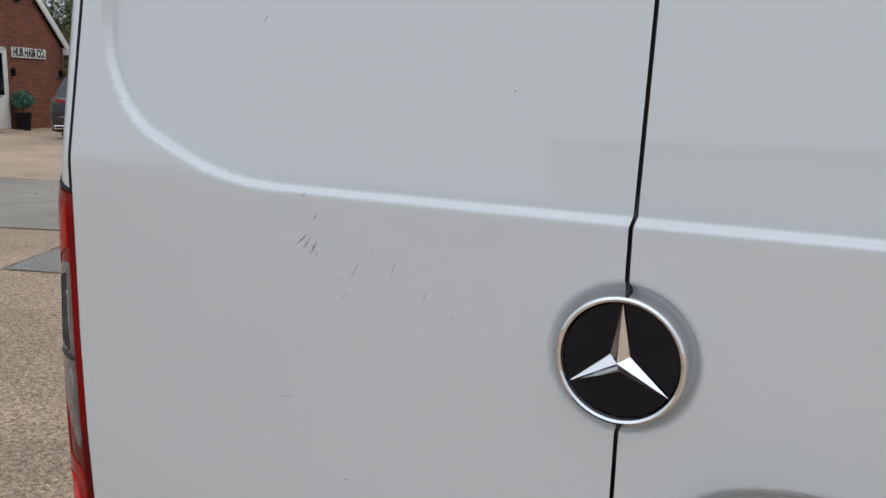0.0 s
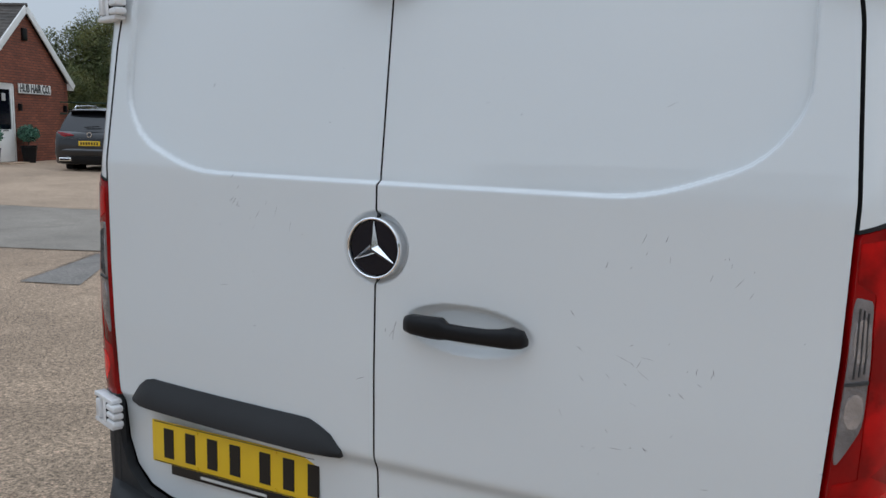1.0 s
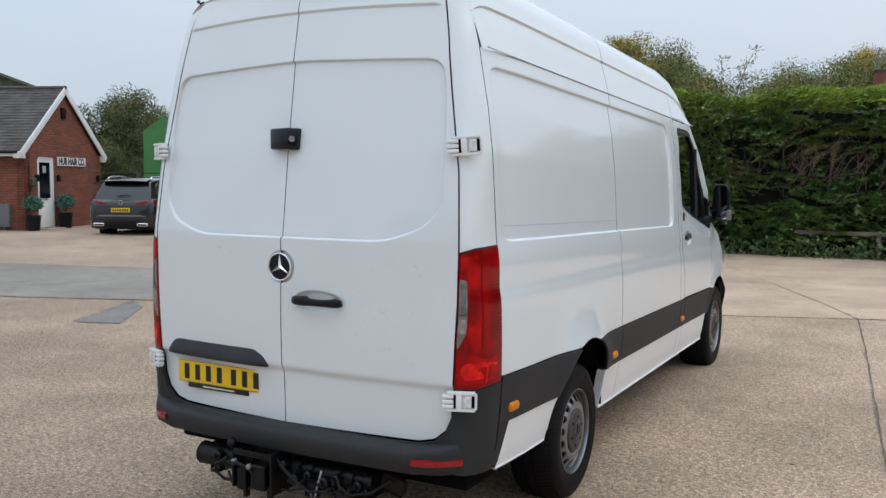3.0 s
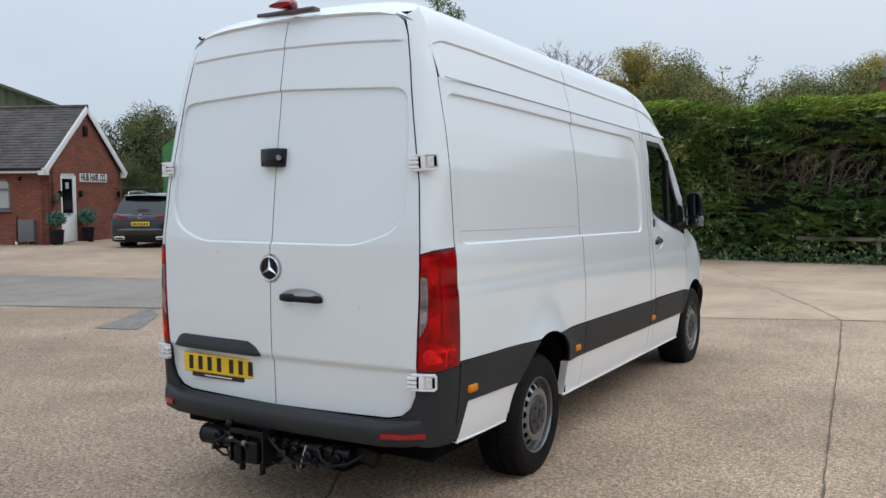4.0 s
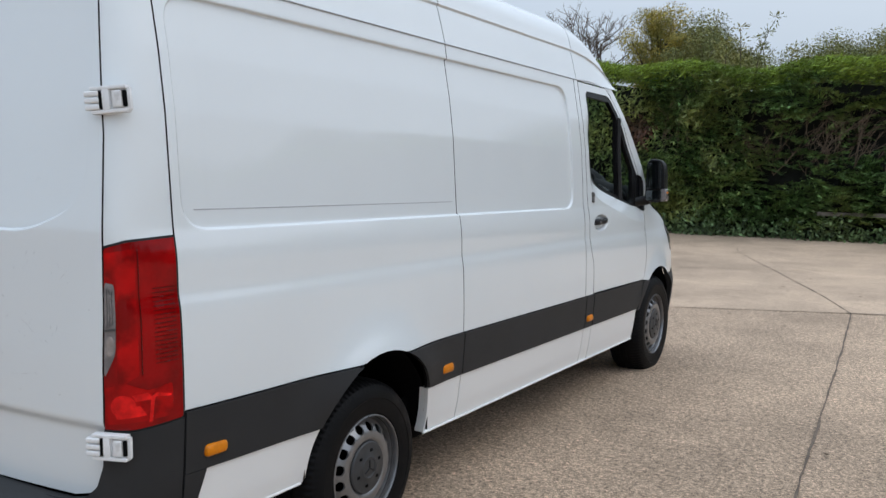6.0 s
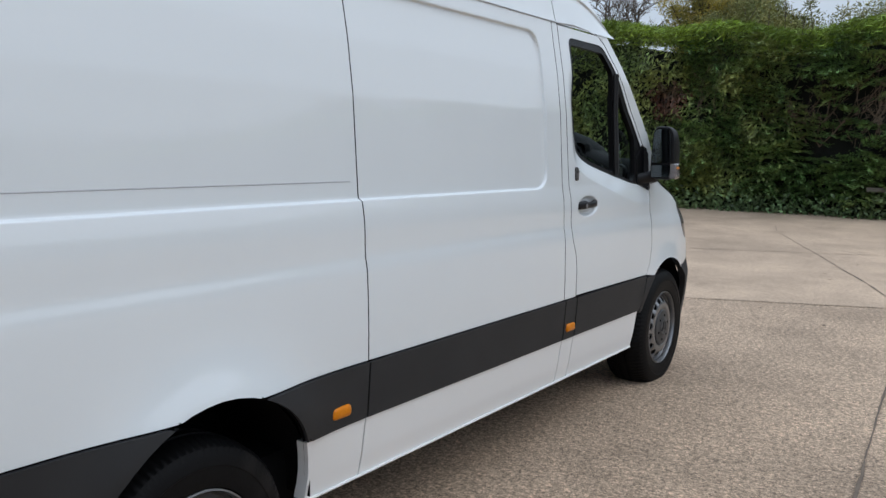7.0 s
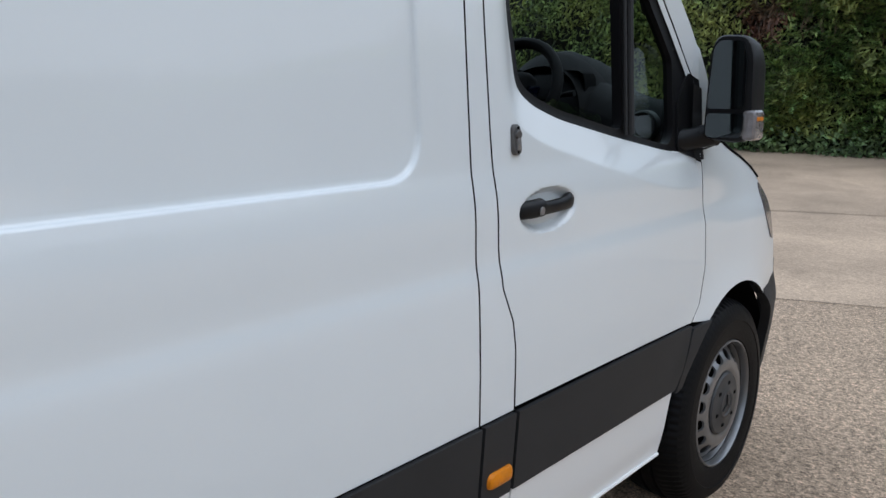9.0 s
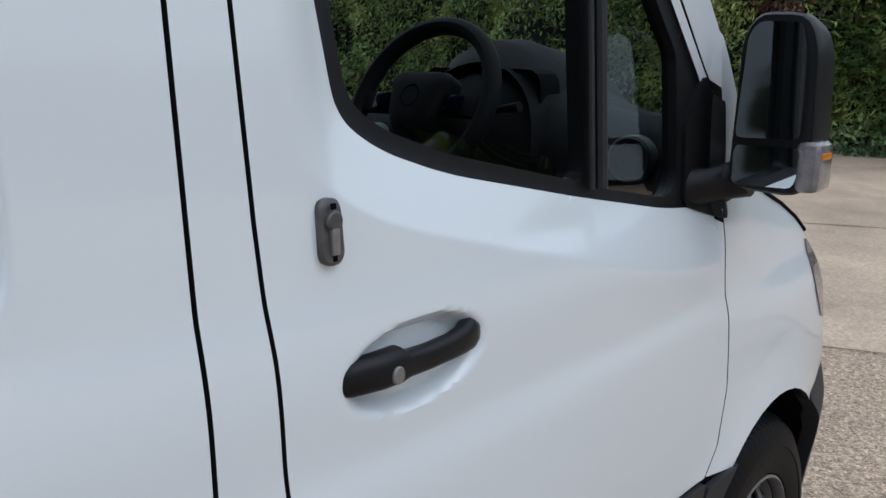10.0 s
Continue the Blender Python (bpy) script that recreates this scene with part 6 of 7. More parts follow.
# bare branches in the hollow
rb = random.Random(3)
bm = bmesh.new()
for _ in range(120):
    # a bare stem with a fan of finer twigs
    x0, z0 = rb.gauss(0.8, 1.3), rb.uniform(1.3, 2.25)
    if rb.random() < 0.22:
        x0 = rb.uniform(-4, 6)
    y0 = -float(hedge_face(np.array(x0), np.array(z0))) + 0.12
    ln, lean, bow = rb.uniform(0.45, 1.2), rb.gauss(0.35, 0.35), rb.gauss(-0.08, 0.22)
    p = []
    for k in range(6):
        t = k / 5
        p.append((x0 + lean * ln * t + bow * t * (1 - t) * 2 + rb.gauss(0, 0.018), y0 - 0.26 * t, z0 + ln * t + rb.gauss(0, 0.015)))
    k = rb.uniform(0.5, 1.2)
    add_tube(bm, p, [0.012 * k, 0.010 * k, 0.009 * k, 0.007 * k, 0.005 * k, 0.003 * k], 5, False)
    for _ in range(rb.randint(2, 6)):
        i = rb.randint(1, 4)
        q, d = Vector(p[i]), Vector((rb.gauss(lean, 0.55), rb.gauss(-0.35, 0.25), rb.gauss(0.7, 0.3)))
        e = q + d.normalized() * rb.uniform(0.12, 0.42)
        mid = (q + e) * 0.5 + Vector((rb.gauss(0, 0.03), 0, rb.gauss(0, 0.03)))
        add_tube(bm, [q, mid, e], [0.006 * k, 0.005 * k, 0.002 * k], 4, False)
tagged(part("twig_tangle", bm, DRY_TWIG, hedge, "bare grey-brown branches"), kind="stuff")
# long shoots above the top
bm = bmesh.new()
sc, sa, sw_ = [], [], []
for x0, h in ((-1.35, 1.15), (-1.05, 1.35), (-0.8, 0.95), (-1.7, 0.7), (-0.35, 0.55), (0.05, 0.5), (-2.2, 0.6), (1.5, 0.4), (2.6, 0.35)):
    lean = rb.gauss(0.15, 0.15)
    z0 = float(hedge_top(x0)) - 0.2
    p = [(x0 + lean * h * t * t * 1.5, 0.1 - 0.1 * t, z0 + (h + 0.2) * t) for t in np.linspace(0, 1, 6)]
    add_tube(bm, p, [0.014, 0.012, 0.010, 0.008, 0.006, 0.003], 5, False)
    for q in p[1:]:
        for _ in range(26):
            d = Vector((rb.gauss(0, 1), rb.gauss(0, 1), rb.gauss(0, 0.6))).normalized()
            sc.append(Vector(q) + d * rb.uniform(0.04, 0.2))
            sa.append(d * rb.uniform(0.07, 0.13))
            sw_.append(d.cross(Vector((rb.random(), rb.random(), 1))).normalized() * rb.uniform(0.02, 0.04))
tagged(part("shoot_tangle", bm, BARK, hedge), kind="stuff")
tagged(leaves_ob("shoot_leaves", sc, sa, sw_, TREE_GREEN, hedge), kind="stuff")
# fence rail in front of the hedge
fence = empty("fence", pose(0, HY - 0.30, 0), label="weathered wooden post and rail fence half hidden in the hedge", category="fence")
WOOD = material("weathered_wood", (0.155, 0.135, 0.11), 0.85, vary=0.25, scale=4, bump=0.4, bump_scale=40, stretch=(0.3, 3, 3))
part("rail", box((4.4, 0, 0.60), (8.0, 0.035, 0.09), 0.006), WOOD, fence)
for x in (2.2, 4.6, 6.9):
    part("post", box((x, 0.06, 0.33), (0.09, 0.08, 0.66), 0.008), WOOD, fence)


def make_tree(name, m, height, spread, mat, seed, n_leaf, leaf, label, trunk_h=0.35, group=""):
    """A tree with tapered trunk, limbs and a loose, uneven crown of clumps."""
    t = empty(name, m, label=label, category="tree", group=group)
    rt = random.Random(seed)
    bm = bmesh.new()
    add_tube(bm, [(0, 0, 0), (0.05, 0.02, height * 0.25), (-0.04, 0.05, height * 0.55), (0.03, 0, height * 0.85)], [0.030 * height, 0.022 * height, 0.013 * height, 0.004 * height], 8)
    part("trunk", bm, BARK, t)
    bm = bmesh.new()
    clumps = []
    for i in range(34):
        z0 = height * rt.uniform(trunk_h * 0.7, 0.8)
        a = rt.uniform(0, 2 * math.pi)
        zt = min(height, z0 + height * rt.uniform(0.05, 0.28))
        rr = spread * rt.uniform(0.35, 1.0) * math.sqrt(max(0.08, 1 - ((zt / height - 0.58) / 0.47) ** 2))
        e = Vector((rr * math.cos(a), rr * math.sin(a), zt))
        add_tube(bm, [(0, 0, z0), (e.x * 0.5, e.y * 0.5, z0 + (e.z - z0) * 0.4), tuple(e)], [0.009 * height, 0.006 * height, 0.002 * height], 5, False)
        clumps.append((e, spread * rt.uniform(0.22, 0.42)))
        clumps.append((Vector((e.x * 0.55, e.y * 0.55, z0 + (e.z - z0) * 0.7)), spread * rt.uniform(0.2, 0.36)))
    tagged(part("limb_set", bm, BARK, t), kind="stuff")
    cs = np.array([tuple(c) for c, _ in clumps])
    rs_ = np.array([r for _, r in clumps])
    g = np.random.default_rng(seed)
    pick = g.integers(0, len(clumps), n_leaf)
    d = g.normal(size=(n_leaf, 3))
    d /= np.linalg.norm(d, axis=1, keepdims=True)
    pos = cs[pick] + d * (rs_[pick] * g.uniform(0.35, 1.05, n_leaf))[:, None] * (1, 1, 0.75)
    a = g.normal(size=(n_leaf, 3)) + (0, 0, -0.3)
    a = a / np.linalg.norm(a, axis=1, keepdims=True) * (leaf * g.uniform(0.6, 1.3, n_leaf))[:, None]
    w = np.cross(a, g.normal(size=(n_leaf, 3)))
    w = w / np.linalg.norm(w, axis=1, keepdims=True) * (leaf * 0.55 * g.uniform(0.6, 1.2, n_leaf))[:, None]
    nrm = np.cross(a, w)
    nrm /= np.maximum(np.linalg.norm(nrm, axis=1, keepdims=True), 1e-9)
    side_on = np.sign((nrm * d).sum(1, keepdims=True) + 1e-9)
    nrm, w = nrm * side_on, w * side_on
    turned = d * 0.7 + nrm * 0.45 + (0, 0, 0.15)
    turned /= np.linalg.norm(turned, axis=1, keepdims=True)
    tagged(leaves_ob("crown", pos, a, w, mat, t, turned=turned), kind="stuff")
    return t


tg = make_tree("tree", pose(-31.0, 26.0, 0) @ Matrix.Scale(0.86, 4), 6.6, 3.2, TREE_DARK, 11, 46000, 0.13, "dark green leafy tree behind the yard", 0.12, "trees behind the building")
for x, y, r, k in ((-34.0, 29.5, 60, 0.95), (-28.9, 27.4, 130, 0.72), (-26.8, 29.0, 250, 0.76), (-23.8, 30.0, 20, 0.86), (-36.5, 26, 200, 0.88), (-32.5, 32.0, 310, 0.86), (-29.5, 22.8, 90, 0.60), (-26.0, 24.5, 170, 0.66), (-24.3, 26.5, 30, 0.74), (-33.4, 24.6, 75, 0.74)):
    c = copy_thing(tg, pose(x, y, 0, 0, 0, r) @ Matrix.Scale(k, 4))
ty = make_tree("tree", pose(-9.1, 37.0, 0), 8.3, 2.45, TREE_YELLOW, 21, 62000, 0.09, "yellowing autumn tree behind the hedge", 0.3, "trees behind the hedge")
tb = make_tree("tree", pose(-6.6, 36.0, 0), 7.0, 2.9, TREE_GREEN, 22, 62000, 0.09, "olive green tree behind the hedge", 0.3, "trees behind the hedge")
for x, y, r, k in ((-7.5, 38.5, 10, 1.12), (-8.8, 40.5, 70, 1.1), (-2.4, 37.5, 40, 0.90), (-1.1, 38.5, 240, 0.98), (0.5, 38.0, 100, 0.97), (2.0, 37.4, 150, 1.0), (3.7, 39.0, 200, 1.04), (5.4, 39.5, 280, 1.08), (9.0, 38.0, 30, 1.05), (-16, 36, 140, 1.0), (13, 37, 90, 1.0), (17, 38, 190, 1.05), (21, 36, 20, 1.0), (25, 38, 80, 1.1), (29, 36, 140, 0.95), (33, 38, 230, 1.05)):
    copy_thing(tb, pose(x, y, 0, 0, 0, r) @ Matrix.Scale(k, 4))
for x, y, r, k in ((-0.2, 43.0, 70, 0.9), (4.6, 43.0, 10, 0.98), (1.6, 44.0, 250, 0.98)):
    copy_thing(ty, pose(x, y, 0, 0, 0, r) @ Matrix.Scale(k, 4))
for x, y, r, k in ((-11.5, 23.0, 15, 0.9), (-14.5, 22.5, 75, 0.98), (-17.5, 23.5, 135, 1.0), (-20.5, 25.0, 200, 1.0)):
    copy_thing(tg, pose(x, y, 0, 0, 0, r) @ Matrix.Scale(k, 4))
make_tree("tree", pose(-18.0, 33.4, 0), 12.4, 1.9, CONIFER, 31, 24000, 0.13, "tall dark conifer behind the hedge", 0.25)
# bare tree
bt = empty("bare_tree", pose(-12.8, 38.8, 0), label="leafless thin tree behind the hedge", category="tree")
rb = random.Random(9)
bm = bmesh.new()
add_tube(bm, [(0, 0, 0), (0.1, 0, 4), (0, 0.1, 7.6)], [0.16, 0.10, 0.03], 7)
part("trunk", bm, BARK, bt)
bm = bmesh.new()


def grow(p, d, ln, r, depth):
    """A limb that bends and forks into finer twigs."""
    pts = [p]
    for _ in range(3):
        d = (d + Vector((rb.gauss(0, 0.22), rb.gauss(0, 0.22), rb.gauss(0.06, 0.12)))).normalized()
        p = p + d * ln / 3
        pts.append(p)
    add_tube(bm, pts, [r, r * 0.8, r * 0.62, r * 0.45], 4, False)
    if depth:
        for q in (pts[1], pts[2], pts[3], pts[3]):
            e = (d + Vector((rb.gauss(0, 0.6), rb.gauss(0, 0.6), rb.gauss(0.1, 0.35)))).normalized()
            grow(q, e, ln * rb.uniform(0.45, 0.7), r * 0.6, depth - 1)


for _ in range(20):
    a, z0 = rb.uniform(0, 6.28), rb.uniform(4.4, 7.4)
    grow(Vector((0, 0, z0)), Vector((math.cos(a) * 0.55, math.sin(a) * 0.55, 1.0)).normalized(), rb.uniform(0.9, 1.4), 0.036, 3)
tagged(part("limb_set", bm, BARK, bt), kind="stuff")
copy_thing(bt, pose(-14.6, 39.4, 0, 0, 0, 130) @ Matrix.Scale(1.06, 4))
# trees on the open side of the yard, seen in the van's paint
rw = random.Random(17)
for k in range(22):
    copy_thing(tg, pose(34 + rw.uniform(-2, 4), -24 + 3.1 * k + rw.uniform(-1, 1), 0, 0, 0, rw.uniform(0, 360)) @ Matrix.Scale(rw.uniform(0.72, 1.0), 4))
# further unseen trees, added to close the yard behind the walk's start
for x, y, r, k in ((12, -34, 0, 0.9), (5, -36, 60, 1.0), (-3, -35, 130, 0.85), (-12, -37, 220, 1.0), (20, -33, 270, 0.9)):
    copy_thing(tg, pose(x, y, 0, 0, 0, r) @ Matrix.Scale(k, 4))

# ---- brick building ----
def brick_material():
    m = bpy.data.materials.new("red_brick")
    m.use_nodes = True
    n, k = m.node_tree.nodes, m.node_tree.links
    p = n["Principled BSDF"]
    p.inputs["Roughness"].default_value = 0.85
    g = n.new("ShaderNodeNewGeometry")
    tc = n.new("ShaderNodeTexCoord")
    sep = n.new("ShaderNodeSeparateXYZ")
    add = n.new("ShaderNodeMath")
    comb = n.new("ShaderNodeCombineXYZ")
    k.new(tc.outputs["Object"], sep.inputs["Vector"])
    k.new(sep.outputs["X"], add.inputs[0])
    k.new(sep.outputs["Y"], add.inputs[1])
    k.new(add.outputs[0], comb.inputs["X"])
    k.new(sep.outputs["Z"], comb.inputs["Y"])
    br = n.new("ShaderNodeTexBrick")
    br.inputs["Color1"].default_value = (0.27, 0.080, 0.042, 1)
    br.inputs["Color2"].default_value = (0.18, 0.055, 0.033, 1)
    br.inputs["Mortar"].default_value = (0.085, 0.045, 0.035, 1)
    br.inputs["Scale"].default_value = 1.0
    br.inputs["Mortar Size"].default_value = 0.009
    br.inputs["Brick Width"].default_value = 0.225
    br.inputs["Row Height"].default_value = 0.075
    k.new(comb.outputs["Vector"], br.inputs["Vector"])
    nz = n.new("ShaderNodeTexNoise")
    nz.inputs["Scale"].default_value = 1.4
    nz.inputs["Detail"].default_value = 6
    k.new(tc.outputs["Object"], nz.inputs["Vector"])
    mr = n.new("ShaderNodeMapRange")
    mr.inputs["To Min"].default_value, mr.inputs["To Max"].default_value = 0.65, 1.35
    hs = n.new("ShaderNodeHueSaturation")
    k.new(nz.outputs["Fac"], mr.inputs["Value"])
    k.new(mr.outputs["Result"], hs.inputs["Value"])
    k.new(br.outputs["Color"], hs.inputs["Color"])
    k.new(hs.outputs["Color"], p.inputs["Base Color"])
    b = n.new("ShaderNodeBump")
    b.inputs["Strength"].default_value = 0.5
    b.inputs["Distance"].default_value = 0.01
    b.invert = True
    k.new(br.outputs["Fac"], b.inputs["Height"])
    k.new(b.outputs["Normal"], p.inputs["Normal"])
    return m


BRICK = brick_material()
WHITE_PVC = material("white_frame", (0.75, 0.75, 0.73), 0.4, vary=0.04, scale=5)
TILE = material("roof_tile", (0.072, 0.063, 0.057), 0.8, vary=0.3, scale=5, bump=0.4, bump_scale=30, island=0.22, stain=(0.10, 0.088, 0.078), stain_scale=1.2, stain_at=(0.5, 0.75))
METER_GREY = material("meter_grey", (0.13, 0.135, 0.14), 0.6, vary=0.06, scale=5)
BLIND = material("blind", (0.42, 0.42, 0.40), 0.7, vary=0.05, scale=4)
BX, BY, BZ = -20.324, 12.94, 0.15
house = empty("brick_building", pose(BX, BY, BZ, 0, 0, 22) @ Matrix.Scale(1.028, 4), label="single-storey red brick salon with gable and grey tiled roof", category="building")
W, LEN, EH, AP = 4.12, 11.0, 2.36, 4.27
# gable wall in x 0, with a doorway; long wall in y 0, with a window
DY0, DY1, DZ0, DZ1 = 0.62, 1.48, 0.10, 2.24


def gable(a, b):
    return a * 0, a, b


panel("wall", [(0, -0.3), (W, -0.3), (W, EH), (W / 2, AP), (0, EH)], gable, BRICK, house, [[(DY0, DZ0 - 0.6), (DY1, DZ0 - 0.6), (DY1, DZ1), (DY0, DZ1)]], 0.12, (-0.25, 0, 0))
panel("wall", [(-LEN, -0.3), (0, -0.3), (0, EH), (-LEN, EH)], lambda a, b: (a, a * 0, b), BRICK, house, [[(-3.2, 1.12), (-1.26, 1.12), (-1.26, 2.06), (-3.2, 2.06)]], 0.12, (0, 0.25, 0))
part("wall", box((-LEN / 2, W, 1.0), (LEN, 0.2, 2.7), 0), BRICK, house)
part("wall", box((-LEN, W / 2, 1.0), (0.2, W, 2.7), 0), BRICK, house)
# roof in courses
courses = 22
for sgn in (0, 1):
    v, f = [], []
    for i in range(courses):
        t0, t1 = i / courses, (i + 1.25) / courses
        y_e, z_e = -0.22, EH - 0.02
        ya, za = y_e + (W / 2 - y_e) * t0, z_e + (AP + 0.12 - z_e) * t0
        yb, zb = y_e + (W / 2 - y_e) * min(t1, 1), z_e + (AP + 0.12 - z_e) * min(t1, 1)
        if sgn:
            ya, yb = W - ya, W - yb
        for j in range(36):
            x0, x1 = 0.10 - (LEN + 0.2) * j / 36, 0.10 - (LEN + 0.2) * (j + 0.985) / 36
            k = len(v)
            up = 0.030 + 0.006 * ((j * 7 + i * 3) % 5 - 2) / 2
            v += [(x0, ya, za + up), (x1, ya, za + up), (x1, yb, zb + 0.004), (x0, yb, zb + 0.004), (x0, ya, za - 0.012), (x1, ya, za - 0.012)]
            f += [(k, k + 1, k + 2, k + 3), (k + 4, k + 5, k + 1, k)]
    rf = mesh_ob("roof", v, f, TILE, house, "dark grey-brown tiled roof", smooth=False)
    tagged(rf, kind="stuff")
part("ridge", tube([(0.12, W / 2, AP + 0.14), (-LEN, W / 2, AP + 0.14)], [0.06, 0.06], 8), TILE, house)
# white boards
for y0, z0, y1, z1 in ((-0.30, EH - 0.10, W / 2, AP + 0.06), (W + 0.30, EH - 0.10, W / 2, AP + 0.06)):
    d = Vector((0, y1 - y0, z1 - z0))
    L_ = d.length
    ang = math.degrees(math.atan2(d.z, d.y))
    part("bargeboard", box((0.10, L_ / 2, 0.0), (0.035, L_ + 0.02, 0.19), 0.004, pose(0, y0, z0, ang, 0, 0)), WHITE_PVC, house)
for y in (-0.20, W + 0.20):
    part("eave_box", box((-0.02, y, EH - 0.10), (0.22, 0.24, 0.20), 0.006), WHITE_PVC, house)
part("fascia", box((-LEN / 2, -0.25, EH - 0.07), (LEN, 0.03, 0.15), 0.004), WHITE_PVC, house)
part("gutter", tube([(0.0, -0.31, EH - 0.02), (-LEN, -0.31, EH - 0.02)], [0.05, 0.05], 8), BLACK, house)
# door
dr = empty("door", pose(-0.06, 0, 0), house, "white half-glazed door")
bm = bmesh.new()
add_box(bm, (0, DY0 + 0.035, (DZ0 + DZ1) / 2), (0.08, 0.07, DZ1 - DZ0), 0.004)
add_box(bm, (0, DY1 - 0.035, (DZ0 + DZ1) / 2), (0.08, 0.07, DZ1 - DZ0), 0.004)
add_box(bm, (0, (DY0 + DY1) / 2, DZ1 - 0.035), (0.08, DY1 - DY0 - 0.14, 0.07), 0.004)
part("door_frame", bm, WHITE_PVC, dr)
mid = (DY0 + DY1) / 2
bm = bmesh.new()
add_box(bm, (-0.005, mid, 0.50), (0.05, 0.72, 0.78), 0.004)
add_box(bm, (-0.005, DY0 + 0.105, 1.53), (0.05, 0.07, 1.28), 0.004)
add_box(bm, (-0.005, DY1 - 0.105, 1.53), (0.05, 0.07, 1.28), 0.004)
add_box(bm, (-0.005, mid, 2.12), (0.05, 0.58, 0.10), 0.004)
add_box(bm, (-0.005, mid, 0.94), (0.05, 0.58, 0.10), 0.004)
part("door_leaf", bm, WHITE_PVC, dr)
part("door_glass", box((-0.01, mid, 1.53), (0.012, 0.58, 1.10), 0), DISC_BLACK, dr)
part("letter_plate", box((0.024, mid, 0.96), (0.012, 0.26, 0.05), 0.004), LOCK_METAL, dr)
part("door_step", box((0.16, mid, 0.05), (0.40, 1.05, 0.10), 0.01), CONCRETE_FAR, house)
part("wreath", box((0.004, mid, 1.86), (0.02, 0.16, 0.20), 0.008), BLIND, dr)
# window
bm = bmesh.new()
for zc, hh in ((1.15, 0.07), (2.03, 0.07), (1.74, 0.06)):
    add_box(bm, (-2.23, 0.05, zc), (1.94, 0.08, hh), 0.004)
for xc in (-3.17, -2.23, -1.29):
    add_box(bm, (xc, 0.052, 1.59), (0.07, 0.075, 0.94), 0.004)
win = part("window", bm, METER_GREY, house, "grey framed window with pale blind")
part("pane", box((-2.23, 0.06, 1.59), (1.9, 0.01, 0.92), 0), BLIND, win)
part("window_sill", box((-2.23, -0.05, 1.09), (2.04, 0.14, 0.06), 0.006), METER_GREY, win)
# sign
sign = part("shop_sign", box((0.03, 2.42, 2.12), (0.03, 1.60, 0.27), 0.004), WHITE_PVC, house, "white sign board with black condensed capitals")
fc = bpy.data.curves.new("sign_lettering", "FONT")
fc.body = "HUB HAIR CO."
fc.size, fc.extrude, fc.align_x, fc.align_y, fc.offset = 0.31, 0.003, "CENTER", "CENTER", 0.009
lt = new("sign_lettering", fc)
lt.parent = sign
lt.matrix_basis = Matrix.Translation((0.048, 2.42, 2.118)) @ pose(0, 0, 0, 90, 0, 90) @ Matrix.Diagonal((0.74, 1.0, 1, 1))
fc.materials.append(INK)
# lamps, vent, boxes, pipe
for y in (0.50, 1.62, 3.95):
    lamp = part("wall_lamp", box((0.06, y, 1.60), (0.09, 0.09, 0.20), 0.01), BLACK, house, "black outdoor wall lamp")
part("hanging_basket", box((0.10, 0.22, 1.48), (0.18, 0.20, 0.26), 0.06, None, 3), leaf_material("basket_plant", (0.06, 0.07, 0.03), 0.4, (0.1, 0.06, 0.04)), house, "small hanging basket")
part("gable_vent", box((0.03, W / 2 - 0.04, 3.62), (0.08, 0.22, 0.34), 0.03, None, 3), BLACK, house, "dark gable vent")
part("security_camera", tube([(-0.88, 0.0, 2.10), (-0.88, -0.12, 2.06), (-0.80, -0.2, 2.02)], [0.03, 0.035, 0.045], 10), BLACK, house)
part("meter_box", box((-0.70, -0.07, 0.50), (0.50, 0.14, 0.66), 0.012), METER_GREY, house, "grey meter cupboard")
part("meter_leg", box((-0.66, -0.06, 0.09), (0.05, 0.05, 0.22), 0.004), METER_GREY, house)
part("drain_pipe", tube([(-1.08, -0.05, 0.98), (-1.08, -0.05, 0.22), (-1.02, -0.14, 0.12)], [0.03, 0.03, 0.03], 8), BRICK, house)
part("drain_spout", tube([(-1.05, -0.10, 0.15), (-0.98, -0.18, 0.08)], [0.035, 0.035], 8), WHITE_PVC, house)


def make_planter(name, m, label):
    p = empty(name, m, label=label, category="plant", group="planters beside the door")
    secs = [[(r * (1 if abs(math.cos(q)) > 0.7 else 1) * math.cos(q), r * math.sin(q), z) for q in np.linspace(0, 2 * math.pi, 20, endpoint=False)] for r, z in ((0.15, 0), (0.20, 0.46), (0.215, 0.47), (0.215, 0.50), (0.19, 0.50), (0.185, 0.44))]
    part_v, part_f = loft(secs)
    mesh_ob("pot", part_v, part_f, BLACK, p, "black plant pot")
    part("stem", tube([(0, 0, 0.4), (0.01, 0, 0.62), (0, 0, 0.85)], [0.02, 0.018, 0.012], 7), BARK, p)
    g = np.random.default_rng(4)
    n = 900
    d = g.normal(size=(n, 3))
    d /= np.linalg.norm(d, axis=1, keepdims=True)
    pos = d * (0.215 * g.uniform(0.3, 1.25, n) ** 0.7)[:, None] * (1.1, 1.1, 0.9) + (0, 0, 0.84)
    a = d * 0.5 + g.normal(size=(n, 3)) * 0.6
    a = a / np.linalg.norm(a, axis=1, keepdims=True) * g.uniform(0.07, 0.14, n)[:, None]
    w = np.cross(a, g.normal(size=(n, 3)))
    w = w / np.linalg.norm(w, axis=1, keepdims=True) * g.uniform(0.03, 0.06, n)[:, None]
    tagged(leaves_ob("leaf_crown", pos, a, w, BAY, p), kind="stuff")
    return p


